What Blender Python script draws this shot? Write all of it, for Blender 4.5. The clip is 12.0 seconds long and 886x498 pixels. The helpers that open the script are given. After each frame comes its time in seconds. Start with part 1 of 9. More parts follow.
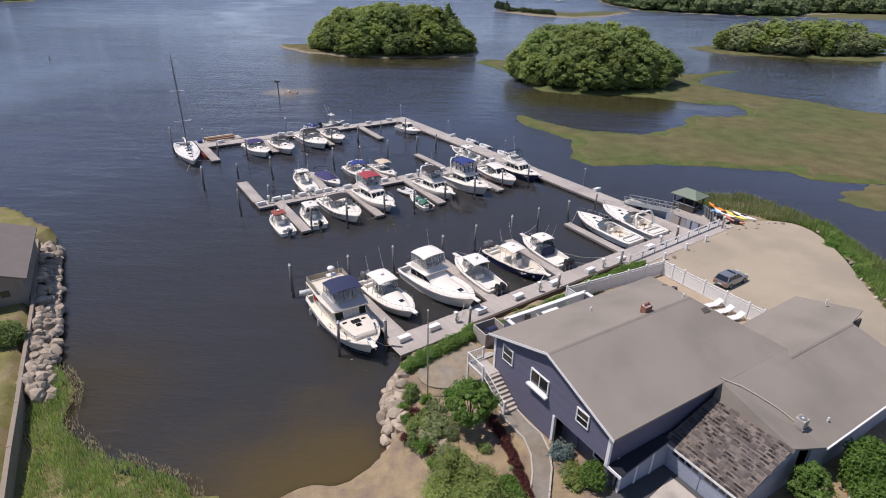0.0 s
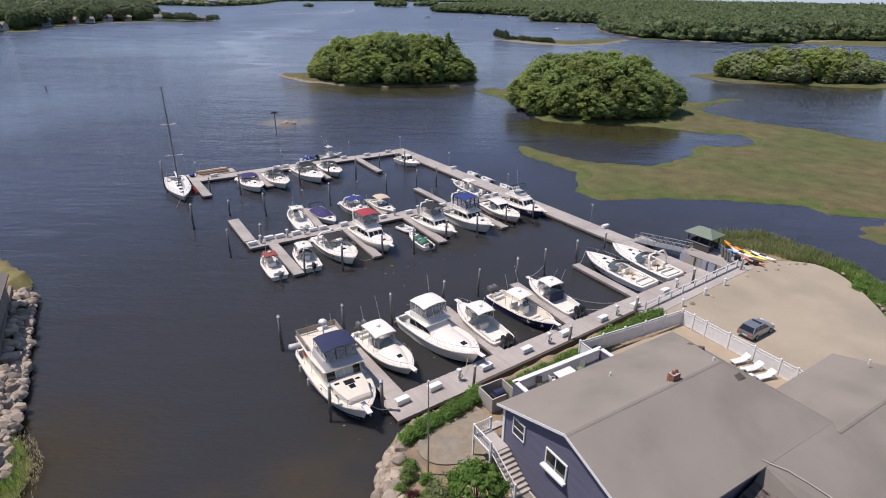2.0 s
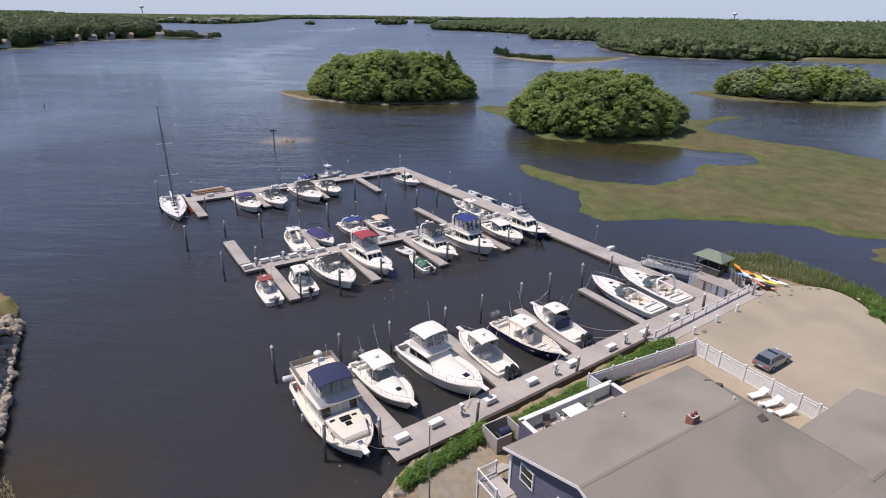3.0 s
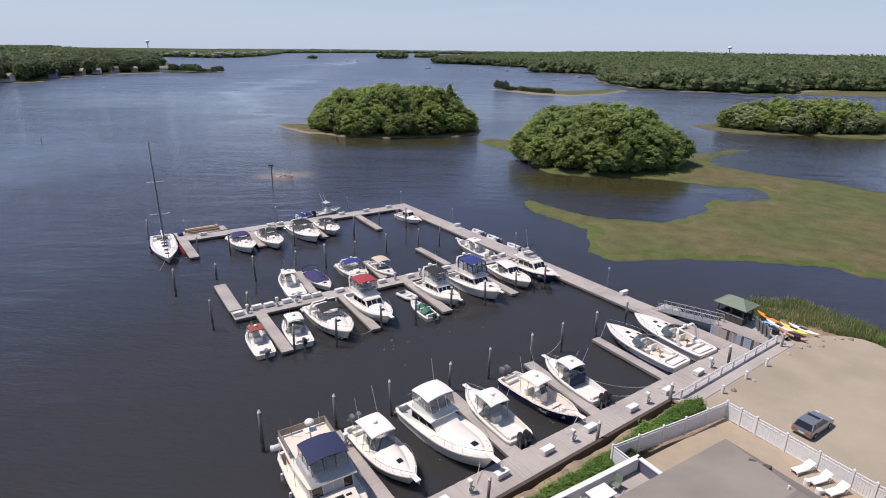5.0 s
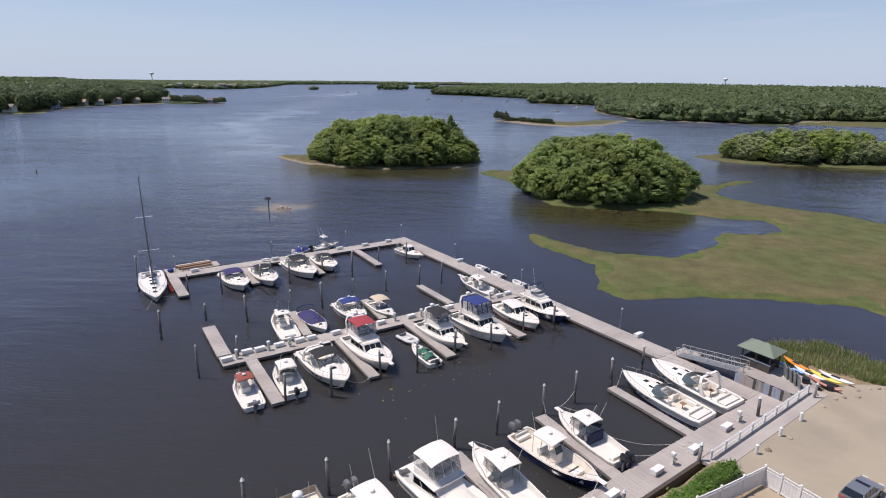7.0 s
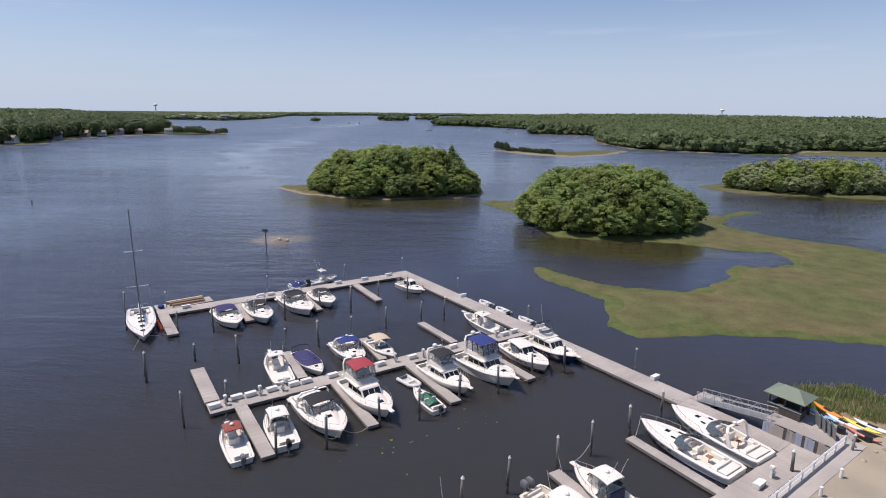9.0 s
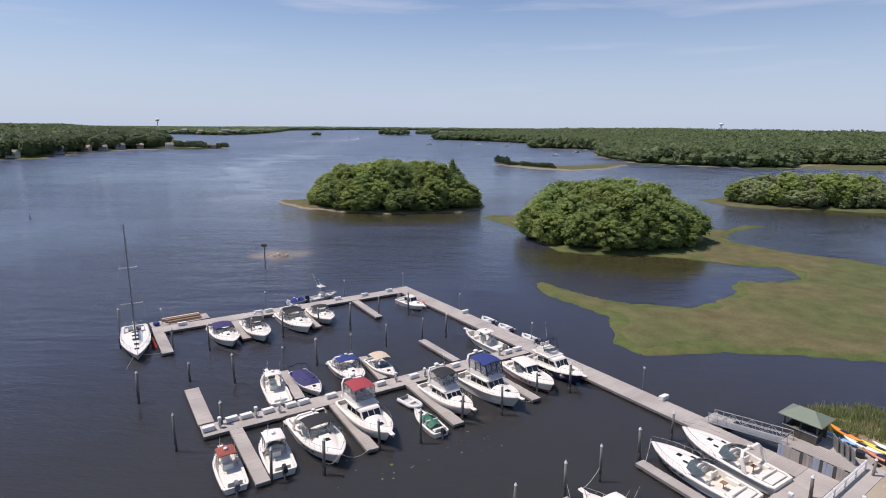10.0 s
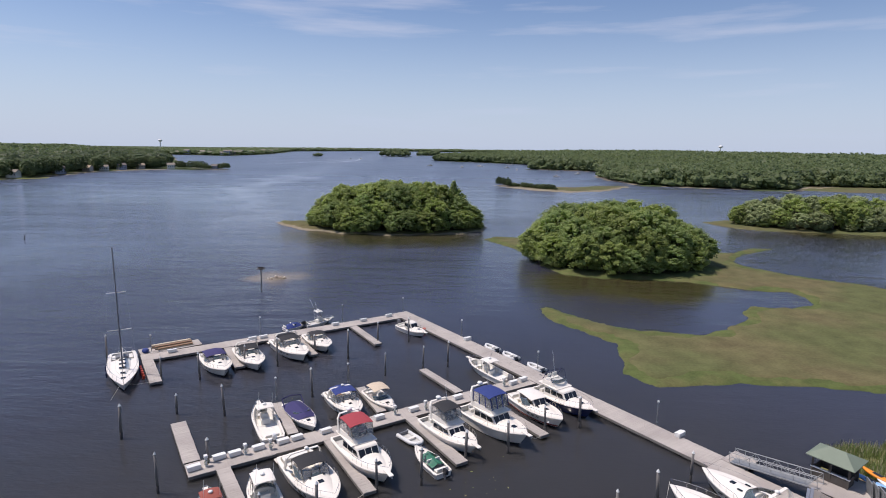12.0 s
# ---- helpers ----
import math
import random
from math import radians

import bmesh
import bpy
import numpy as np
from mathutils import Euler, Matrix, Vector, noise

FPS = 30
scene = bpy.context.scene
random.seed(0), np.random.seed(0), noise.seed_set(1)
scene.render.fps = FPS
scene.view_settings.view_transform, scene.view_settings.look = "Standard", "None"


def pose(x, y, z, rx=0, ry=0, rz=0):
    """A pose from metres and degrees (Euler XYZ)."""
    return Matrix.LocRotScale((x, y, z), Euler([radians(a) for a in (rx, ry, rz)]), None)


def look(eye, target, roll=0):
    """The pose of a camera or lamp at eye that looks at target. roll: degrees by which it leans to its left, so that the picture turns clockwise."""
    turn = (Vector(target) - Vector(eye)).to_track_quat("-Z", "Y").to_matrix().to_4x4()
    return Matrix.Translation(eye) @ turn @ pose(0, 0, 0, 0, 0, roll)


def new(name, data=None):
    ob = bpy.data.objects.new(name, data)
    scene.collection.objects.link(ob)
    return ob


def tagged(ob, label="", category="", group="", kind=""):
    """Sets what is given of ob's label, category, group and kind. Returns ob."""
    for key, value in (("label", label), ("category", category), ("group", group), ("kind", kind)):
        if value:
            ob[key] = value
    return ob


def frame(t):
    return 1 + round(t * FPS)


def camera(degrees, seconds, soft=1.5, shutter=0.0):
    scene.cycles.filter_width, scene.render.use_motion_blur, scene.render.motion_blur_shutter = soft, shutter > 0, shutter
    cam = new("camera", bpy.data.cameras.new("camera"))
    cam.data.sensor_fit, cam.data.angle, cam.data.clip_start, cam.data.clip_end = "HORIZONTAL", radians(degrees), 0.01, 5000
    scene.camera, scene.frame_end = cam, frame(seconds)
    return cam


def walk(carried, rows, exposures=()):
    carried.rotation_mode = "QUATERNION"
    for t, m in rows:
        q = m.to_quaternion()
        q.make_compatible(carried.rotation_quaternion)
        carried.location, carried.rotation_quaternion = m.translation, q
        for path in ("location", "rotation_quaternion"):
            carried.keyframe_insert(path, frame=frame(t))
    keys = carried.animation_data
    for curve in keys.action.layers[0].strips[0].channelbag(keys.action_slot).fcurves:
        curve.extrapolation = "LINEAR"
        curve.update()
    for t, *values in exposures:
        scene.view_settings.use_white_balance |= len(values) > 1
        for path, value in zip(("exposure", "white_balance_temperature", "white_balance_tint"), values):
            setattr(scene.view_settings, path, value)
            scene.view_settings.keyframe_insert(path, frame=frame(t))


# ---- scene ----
cam = camera(76.0, 12.0, soft=1.0)
PATH = [
    (0, (0.01, -0.00, 30.00), (0.04, 35.80, 12.15), 1.04),
    (0.5, (-0.00, 1.15, 30.07), (0.01, 37.13, 12.58), 1.00),
    (1, (-0.03, 2.31, 30.14), (-0.03, 38.45, 13.00), 0.91),
    (1.5, (-0.07, 3.49, 30.20), (-0.08, 39.81, 13.44), 0.91),
    (2, (-0.14, 4.68, 30.25), (-0.15, 41.20, 13.92), 0.84),
    (2.5, (-0.21, 5.87, 30.29), (-0.23, 42.59, 14.42), 0.85),
    (3, (-0.29, 7.05, 30.32), (-0.31, 43.99, 14.97), 0.86),
    (5, (-0.74, 11.65, 30.44), (-0.81, 49.34, 17.05), 0.79),
    (5.5, (-0.85, 12.76, 30.44), (-0.92, 50.62, 17.52), 0.81),
    (6, (-0.96, 13.85, 30.42), (-1.03, 51.86, 17.97), 0.80),
    (6.5, (-1.06, 14.89, 30.40), (-1.15, 53.06, 18.43), 0.78),
    (7, (-1.16, 15.87, 30.36), (-1.24, 54.19, 18.88), 0.77),
    (9, (-1.56, 19.57, 30.18), (-1.68, 58.42, 20.68), 0.70),
    (9.5, (-1.65, 20.42, 30.11), (-1.79, 59.39, 21.10), 0.68),
    (10, (-1.73, 21.23, 30.06), (-1.89, 60.31, 21.50), 0.62),
    (10.5, (-1.81, 22.03, 30.01), (-1.98, 61.19, 21.85), 0.67),
    (11, (-1.87, 22.82, 29.99), (-2.04, 62.05, 22.17), 0.76),
    (11.5, (-1.94, 23.60, 29.97), (-2.12, 62.89, 22.49), 0.80),
    (12, (-1.99, 24.37, 29.95), (-2.20, 63.73, 22.82), 0.81),
]
walk(cam, [(t, look(eye, target, roll)) for t, eye, target, roll in PATH], exposures=[(0, 0.0, 6150, 21), (12, 0.0, 6150, 21)])

# ---- light ----
SUN_AZ = math.atan2(-1.0, 0.08)      # from +y towards +x
SUN_EL = radians(64)
world = bpy.data.worlds.new("sky")
scene.world = world
world.use_nodes = True
wn, wl = world.node_tree.nodes, world.node_tree.links
wn.clear()
sky = wn.new("ShaderNodeTexSky")
sky.sky_type = "NISHITA"
sky.sun_disc = False
sky.sun_elevation, sky.sun_rotation = SUN_EL, SUN_AZ
sky.air_density, sky.dust_density, sky.ozone_density = 1.0, 0.30, 2.5
bg = wn.new("ShaderNodeBackground")
bg.inputs[1].default_value = 0.098
wo = wn.new("ShaderNodeOutputWorld")
# thin high cloud: faint streaks over the upper sky
wt = wn.new("ShaderNodeTexCoord")
wm = wn.new("ShaderNodeMapping")
wm.inputs["Scale"].default_value, wm.inputs["Rotation"].default_value = (1.6, 1.6, 17.0), (0.03, -0.02, 0.2)
wz = wn.new("ShaderNodeTexNoise")
wz.inputs["Scale"].default_value, wz.inputs["Detail"].default_value, wz.inputs["Roughness"].default_value = 1.3, 7.0, 0.55
wr = wn.new("ShaderNodeMapRange")
wr.inputs["From Min"].default_value, wr.inputs["From Max"].default_value, wr.inputs["To Max"].default_value = 0.55, 0.80, 0.75
wx = wn.new("ShaderNodeMix")
wx.data_type = "RGBA"
wx.inputs[7].default_value = (6.6, 6.9, 7.4, 1)
wl.new(wt.outputs["Generated"], wm.inputs[0])
wl.new(wm.outputs[0], wz.inputs["Vector"])
wl.new(wz.outputs["Fac"], wr.inputs["Value"])
wl.new(wr.outputs[0], wx.inputs["Factor"])
wl.new(sky.outputs[0], wx.inputs[6])
# pale summer haze low over the horizon
ws = wn.new("ShaderNodeSeparateXYZ")
wh = wn.new("ShaderNodeMapRange")
wh.interpolation_type = "SMOOTHSTEP"
for key, val in zip(("From Min", "From Max", "To Min", "To Max"), (-0.02, 0.24, 0.85, 0.0)):
    wh.inputs[key].default_value = val
wy = wn.new("ShaderNodeMix")
wy.data_type = "RGBA"
wy.inputs[7].default_value = (5.05, 6.12, 7.2, 1)
wl.new(wt.outputs["Generated"], ws.inputs[0])
wl.new(ws.outputs["Z"], wh.inputs["Value"])
wl.new(wh.outputs[0], wy.inputs["Factor"])
wl.new(wx.outputs[2], wy.inputs[6])
wl.new(wy.outputs[2], bg.inputs[0])
wl.new(bg.outputs[0], wo.inputs[0])
sun = new("sun", bpy.data.lights.new("sun", "SUN"))
sun.data.energy, sun.data.angle, sun.data.color = 4.6, radians(0.53), (1.0, 0.93, 0.80)
sun_from = Vector((math.sin(SUN_AZ) * math.cos(SUN_EL), math.cos(SUN_AZ) * math.cos(SUN_EL), math.sin(SUN_EL)))
sun.matrix_world = look(sun_from * 300, (0, 0, 0))


# ---- materials ----
def mat(name, color, rough=0.6, metal=0.0, vary=0.15, scale=3.0, fine=40.0, bump=0.0, second=None, mix_scale=0.6,
        mix_lo=0.45, mix_hi=0.65, per_object=0.0, per_island=0.0, spec=0.5, coat=0.0, stretch=None):
    """Base colour with broad and fine variation, an optional second colour in patches, and fine relief."""
    m = bpy.data.materials.new(name)
    m.use_nodes = True
    n, l = m.node_tree.nodes, m.node_tree.links
    b = n["Principled BSDF"]
    b.inputs["Roughness"].default_value, b.inputs["Metallic"].default_value = rough, metal
    b.inputs["Specular IOR Level"].default_value = spec
    b.inputs["Coat Weight"].default_value = coat
    tc = n.new("ShaderNodeTexCoord")
    src = tc.outputs["Object"]
    if stretch:
        mp = n.new("ShaderNodeMapping")
        mp.inputs["Scale"].default_value = stretch
        l.new(src, mp.inputs[0])
        src = mp.outputs[0]

    def noise_of(s, detail=4.0):
        t = n.new("ShaderNodeTexNoise")
        t.inputs["Scale"].default_value, t.inputs["Detail"].default_value = s, detail
        l.new(src, t.inputs["Vector"])
        return t.outputs["Fac"]

    def math_of(op, a, c):
        t = n.new("ShaderNodeMath")
        t.operation = op
        for k, v in enumerate((a, c)):
            if isinstance(v, (int, float)):
                t.inputs[k].default_value = v
            else:
                l.new(v, t.inputs[k])
        return t.outputs[0]

    broad, thin = noise_of(scale), noise_of(fine, 2.0)
    amount = math_of("ADD", math_of("MULTIPLY", math_of("SUBTRACT", broad, 0.5), vary * 2.4),
                     math_of("MULTIPLY", math_of("SUBTRACT", thin, 0.5), vary * 1.4))
    if per_object:
        oi = n.new("ShaderNodeObjectInfo")
        amount = math_of("ADD", amount, math_of("MULTIPLY", math_of("SUBTRACT", oi.outputs["Random"], 0.5), per_object))
    if per_island:
        ge = n.new("ShaderNodeNewGeometry")
        amount = math_of("ADD", amount, math_of("MULTIPLY", math_of("SUBTRACT", ge.outputs["Random Per Island"], 0.5), per_island))
    gain = math_of("ADD", amount, 1.0)
    col = None
    if second:
        ramp = n.new("ShaderNodeMapRange")
        ramp.inputs["From Min"].default_value, ramp.inputs["From Max"].default_value = mix_lo, mix_hi
        l.new(noise_of(mix_scale, 5.0), ramp.inputs["Value"])
        mx = n.new("ShaderNodeMix")
        mx.data_type = "RGBA"
        l.new(ramp.outputs[0], mx.inputs["Factor"])
        mx.inputs[6].default_value, mx.inputs[7].default_value = (*color, 1), (*second, 1)
        col = mx.outputs[2]
    vm = n.new("ShaderNodeVectorMath")
    vm.operation = "SCALE"
    if col:
        l.new(col, vm.inputs[0])
    else:
        vm.inputs[0].default_value = color
    l.new(gain, vm.inputs["Scale"])
    l.new(vm.outputs[0], b.inputs["Base Color"])
    if bump:
        bp = n.new("ShaderNodeBump")
        bp.inputs["Strength"].default_value, bp.inputs["Distance"].default_value = min(1.0, bump), 0.03
        l.new(thin, bp.inputs["Height"])
        l.new(bp.outputs[0], b.inputs["Normal"])
    return m


M = {}
M["gel"] = mat("white gelcoat", (0.80, 0.75, 0.665), 0.25, vary=0.05, scale=1.2, fine=9, coat=0.2, per_object=0.05)
M["deck_gel"] = mat("textured boat deck", (0.74, 0.69, 0.61), 0.5, vary=0.06, scale=2.5, fine=60, bump=0.15)
M["cream"] = mat("cream boat deck", (0.68, 0.62, 0.52), 0.5, vary=0.07, scale=2.5, fine=50, bump=0.1)
M["cockpit"] = mat("grey cockpit liner", (0.50, 0.49, 0.46), 0.5, vary=0.1, scale=3, fine=30)
M["bottom"] = mat("dark bottom paint", (0.03, 0.03, 0.035), 0.6, vary=0.2)
M["navy"] = mat("navy gelcoat", (0.015, 0.025, 0.09), 0.2, vary=0.08, coat=0.3)
M["navy_canvas"] = mat("navy canvas", (0.022, 0.028, 0.075), 0.85, vary=0.12, scale=4, fine=90, bump=0.3)
M["blue_canvas"] = mat("royal blue canvas", (0.022, 0.04, 0.17), 0.85, vary=0.12, scale=4, fine=90, bump=0.3)
M["black_canvas"] = mat("black canvas", (0.02, 0.02, 0.022), 0.8, vary=0.12, scale=4, fine=90, bump=0.3)
M["purple_canvas"] = mat("dark violet canvas", (0.035, 0.03, 0.11), 0.85, vary=0.15, scale=4, fine=80, bump=0.3)
M["red_canvas"] = mat("faded red canvas", (0.32, 0.045, 0.055), 0.85, vary=0.12, scale=4, fine=90, bump=0.3)
M["rust_canvas"] = mat("brick red canvas", (0.27, 0.07, 0.05), 0.85, vary=0.15, scale=4, fine=90, bump=0.3)
M["tan_canvas"] = mat("tan canvas", (0.55, 0.45, 0.33), 0.85, vary=0.12, scale=4, fine=90, bump=0.3)
M["green_tarp"] = mat("green tarpaulin", (0.02, 0.13, 0.075), 0.55, vary=0.25, scale=5, fine=20, bump=0.6)
M["vinyl"] = mat("white vinyl cushion", (0.72, 0.69, 0.62), 0.45, vary=0.06, scale=5, fine=40)
M["khaki_cloth"] = mat("khaki weather cloth", (0.33, 0.285, 0.215), 0.85, vary=0.12, scale=4, fine=90, bump=0.3)
M["bridge_grey"] = mat("grey painted coaming", (0.42, 0.41, 0.40), 0.45, vary=0.06, scale=2, fine=30)
M["steel"] = mat("polished steel rail", (0.62, 0.62, 0.62), 0.25, metal=1.0, vary=0.05)
M["black"] = mat("black plastic", (0.02, 0.02, 0.022), 0.4, vary=0.15)
M["grey_plastic"] = mat("grey plastic", (0.16, 0.16, 0.17), 0.5, vary=0.12)
M["teak"] = mat("weathered teak", (0.27, 0.16, 0.09), 0.7, vary=0.25, fine=60, stretch=(1, 12, 12))
M["glass_dark"] = mat("tinted boat glass", (0.012, 0.015, 0.018), 0.06, vary=0.1, spec=0.8)
M["rope"] = mat("mooring rope", (0.5, 0.47, 0.4), 0.9, vary=0.15)
M["fender"] = mat("white fender", (0.6, 0.6, 0.58), 0.5, vary=0.1)
M["float_red"] = mat("orange red float", (0.55, 0.07, 0.03), 0.5, vary=0.15)
M["plank"] = mat("grey weathered plank", (0.415, 0.375, 0.335), 0.85, vary=0.16, scale=0.7, fine=30, bump=0.4, per_island=0.09, second=(0.335, 0.30, 0.27), mix_scale=0.35)
M["dock_side"] = mat("dark wet timber", (0.07, 0.055, 0.045), 0.8, vary=0.3, scale=2, fine=30, bump=0.5)
M["dock_frame"] = mat("grey stringer", (0.20, 0.185, 0.165), 0.85, vary=0.2, fine=30, bump=0.4)
M["pile"] = mat("weathered pile", (0.20, 0.185, 0.17), 0.85, vary=0.3, scale=2, fine=25, bump=0.6, stretch=(4, 4, 0.7), per_object=0.3)
M["pile_wet"] = mat("wet pile", (0.018, 0.016, 0.014), 0.5, vary=0.3, scale=3)
M["white_plastic"] = mat("white plastic", (0.74, 0.74, 0.71), 0.4, vary=0.06, scale=4, fine=30, per_object=0.08)
M["white_paint"] = mat("white paint", (0.76, 0.75, 0.72), 0.55, vary=0.06, scale=3, fine=40, bump=0.1)
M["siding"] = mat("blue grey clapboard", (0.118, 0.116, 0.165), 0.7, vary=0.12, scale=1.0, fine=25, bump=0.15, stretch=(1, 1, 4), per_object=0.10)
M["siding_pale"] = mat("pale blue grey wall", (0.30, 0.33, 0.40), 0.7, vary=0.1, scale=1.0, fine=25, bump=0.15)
M["roof"] = mat("warm grey roll roofing", (0.252, 0.222, 0.184), 0.9, vary=0.12, scale=0.35, fine=60, bump=0.3, second=(0.212, 0.19, 0.155), mix_scale=0.22)
M["shingle"] = mat("brown asphalt shingle", (0.155, 0.128, 0.108), 0.9, vary=0.15, scale=6, fine=80, bump=0.4, per_object=0.75, per_island=0.75)
M["flat_black"] = mat("black membrane roof", (0.018, 0.02, 0.028), 0.5, vary=0.25, scale=1.5)
M["brick"] = mat("red brick", (0.30, 0.13, 0.09), 0.85, vary=0.25, scale=6, fine=50, bump=0.5, per_object=0.3)
M["mortar"] = mat("mortar", (0.42, 0.38, 0.34), 0.9, vary=0.15)
M["concrete"] = mat("pale concrete", (0.42, 0.38, 0.33), 0.9, vary=0.15, scale=1.2, fine=30, bump=0.4, second=(0.32, 0.29, 0.25), mix_scale=0.8)
M["stone"] = mat("tan boulder", (0.385, 0.315, 0.235), 0.9, vary=0.28, scale=1.6, fine=14, bump=0.9, per_object=0.6, second=(0.31, 0.26, 0.205), mix_scale=1.1)
M["glass"] = mat("window glass", (0.02, 0.024, 0.028), 0.05, vary=0.1, spec=0.8)
M["bark"] = mat("bark", (0.11, 0.085, 0.065), 0.9, vary=0.3, scale=4, fine=20, bump=0.8)
M["metal_grey"] = mat("galvanised metal", (0.33, 0.34, 0.34), 0.5, metal=0.6, vary=0.15)
M["hut_roof"] = mat("sage green metal roof", (0.165, 0.20, 0.145), 0.6, vary=0.12, scale=1.0, fine=30)
M["hut_wall"] = mat("dark stained boards", (0.075, 0.065, 0.055), 0.8, vary=0.25, fine=30, bump=0.3)
M["car_paint"] = mat("silver grey car paint", (0.27, 0.28, 0.30), 0.3, metal=0.5, vary=0.04, coat=0.6)
M["tyre"] = mat("tyre rubber", (0.02, 0.02, 0.02), 0.8, vary=0.2)


def leaf_material(name, color, second, rough=0.5, per_island=0.4, big=0.12, through_light=0.5):
    """Leaves: a matt face that also lets light through."""
    m = mat(name, color, rough, vary=0.2, scale=big, fine=1.2, second=second, mix_scale=big * 1.6, per_object=0.3, per_island=per_island, spec=0.3)
    n, l = m.node_tree.nodes, m.node_tree.links
    b, out = n["Principled BSDF"], n["Material Output"]
    tr, mx = n.new("ShaderNodeBsdfTranslucent"), n.new("ShaderNodeMixShader")
    l.new(b.inputs["Base Color"].links[0].from_socket, tr.inputs["Color"])
    mx.inputs[0].default_value = through_light
    l.new(b.outputs[0], mx.inputs[1])
    l.new(tr.outputs[0], mx.inputs[2])
    l.new(mx.outputs[0], out.inputs["Surface"])
    return m


M["leaf"] = leaf_material("oak leaves", (0.32, 0.39, 0.12), (0.385, 0.44, 0.148), through_light=0.62)
M["leaf_dark"] = leaf_material("dark leaves", (0.28, 0.36, 0.125), (0.33, 0.40, 0.14), through_light=0.62)
M["leaf_pale"] = leaf_material("grey green leaves", (0.32, 0.37, 0.17), (0.36, 0.39, 0.20))
M["leaf_far"] = leaf_material("far woods leaves", (0.135, 0.18, 0.075), (0.185, 0.225, 0.095), big=0.07, per_island=0.28)
M["leaf_shore"] = leaf_material("dark shore leaves", (0.105, 0.145, 0.062), (0.145, 0.18, 0.075), big=0.07, per_island=0.28)
M["hedge"] = leaf_material("hedge leaves", (0.15, 0.265, 0.05), (0.20, 0.30, 0.07), big=0.5)
M["maroon"] = leaf_material("dark red leaves", (0.11, 0.035, 0.032), (0.14, 0.05, 0.04), big=0.5)
M["spruce_blue"] = leaf_material("blue spruce needles", (0.20, 0.27, 0.26), (0.24, 0.31, 0.29), big=0.8)
M["reed"] = leaf_material("reed blades", (0.30, 0.37, 0.12), (0.42, 0.41, 0.19), big=0.25, per_island=0.6)
M["straw"] = leaf_material("dry straw stems", (0.52, 0.45, 0.27), (0.60, 0.52, 0.34), big=0.4, per_island=0.5)
M["timber"] = mat("weathered tan timber", (0.25, 0.205, 0.155), 0.85, vary=0.2, scale=1.5, fine=30, bump=0.5)
M["reed_green"] = leaf_material("green rush blades", (0.28, 0.40, 0.10), (0.37, 0.45, 0.15), big=0.3, per_island=0.6)
M["old_roof"] = mat("brown grey old roofing", (0.17, 0.145, 0.13), 0.9, vary=0.15, scale=0.8, fine=40, bump=0.3)
M["dun"] = mat("dun painted block", (0.30, 0.25, 0.20), 0.9, vary=0.15, scale=1.0, fine=30, bump=0.3)
M["marsh"] = mat("salt marsh grass", (0.098, 0.106, 0.042), 0.95, vary=0.40, scale=0.3, fine=2.2, bump=1.0, second=(0.125, 0.108, 0.052), mix_scale=0.05, mix_lo=0.42, mix_hi=0.62, spec=0.15)
# cordgrass green, darkened a little to stand in for the bank's shadow
M["marsh_edge"] = mat("green cordgrass edge", (0.085, 0.106, 0.034), 0.95, vary=0.4, scale=0.5, fine=3, bump=1.0, second=(0.115, 0.115, 0.045), mix_scale=0.2, spec=0.15)
M["far_green"] = mat("far green land", (0.06, 0.08, 0.032), 0.95, vary=0.3, scale=0.03, fine=0.3, spec=0.1)
M["shingle_dark"] = mat("dark shingle tab", (0.088, 0.075, 0.07), 0.9, vary=0.2, scale=6, fine=60, bump=0.3, per_island=0.6)
M["reed_ground"] = mat("matted reeds", (0.13, 0.15, 0.045), 0.95, vary=0.3, scale=0.6, fine=7, bump=1.0, second=(0.20, 0.175, 0.075), mix_scale=0.5, spec=0.15)
M["grass"] = mat("rough lawn", (0.17, 0.16, 0.06), 0.95, vary=0.3, scale=0.5, fine=6, bump=1.0, second=(0.25, 0.195, 0.115), mix_scale=0.35, spec=0.15)
M["sand"] = mat("dusty sand lot", (0.36, 0.308, 0.228), 0.95, vary=0.10, scale=0.25, fine=9, bump=0.4, second=(0.30, 0.258, 0.195), mix_scale=0.13, spec=0.2)
M["soil"] = mat("mulch and soil", (0.275, 0.212, 0.127), 0.95, vary=0.34, scale=1.2, fine=12, bump=0.7, second=(0.22, 0.165, 0.12), mix_scale=0.8, spec=0.2)
M["gravel"] = mat("grey gravel path", (0.225, 0.205, 0.17), 0.95, vary=0.3, scale=2, fine=16, bump=1.0, spec=0.2, second=(0.20, 0.17, 0.13), mix_scale=0.5)
M["patio"] = mat("worn gravel and earth", (0.27, 0.22, 0.155), 0.95, vary=0.3, scale=1.6, fine=18, bump=1.0, second=(0.25, 0.225, 0.18), mix_scale=0.9, spec=0.2)
M["asphalt"] = mat("old asphalt", (0.07, 0.07, 0.072), 0.9, vary=0.2, scale=1, fine=30, bump=0.4)
M["terrace"] = mat("tan pavers", (0.36, 0.29, 0.205), 0.9, vary=0.12, scale=1.0, fine=20, bump=0.3)
M["foam"] = mat("thin pale foam", (0.55, 0.58, 0.62), 0.5, vary=0.3, scale=0.1, fine=1.0)
M["bed"] = mat("sea bed", (0.10, 0.085, 0.055), 0.95, vary=0.2, scale=0.3)
M["shore"] = mat("pale shore sand", (0.22, 0.185, 0.125), 0.95, vary=0.2, scale=0.4, fine=5, bump=0.4)


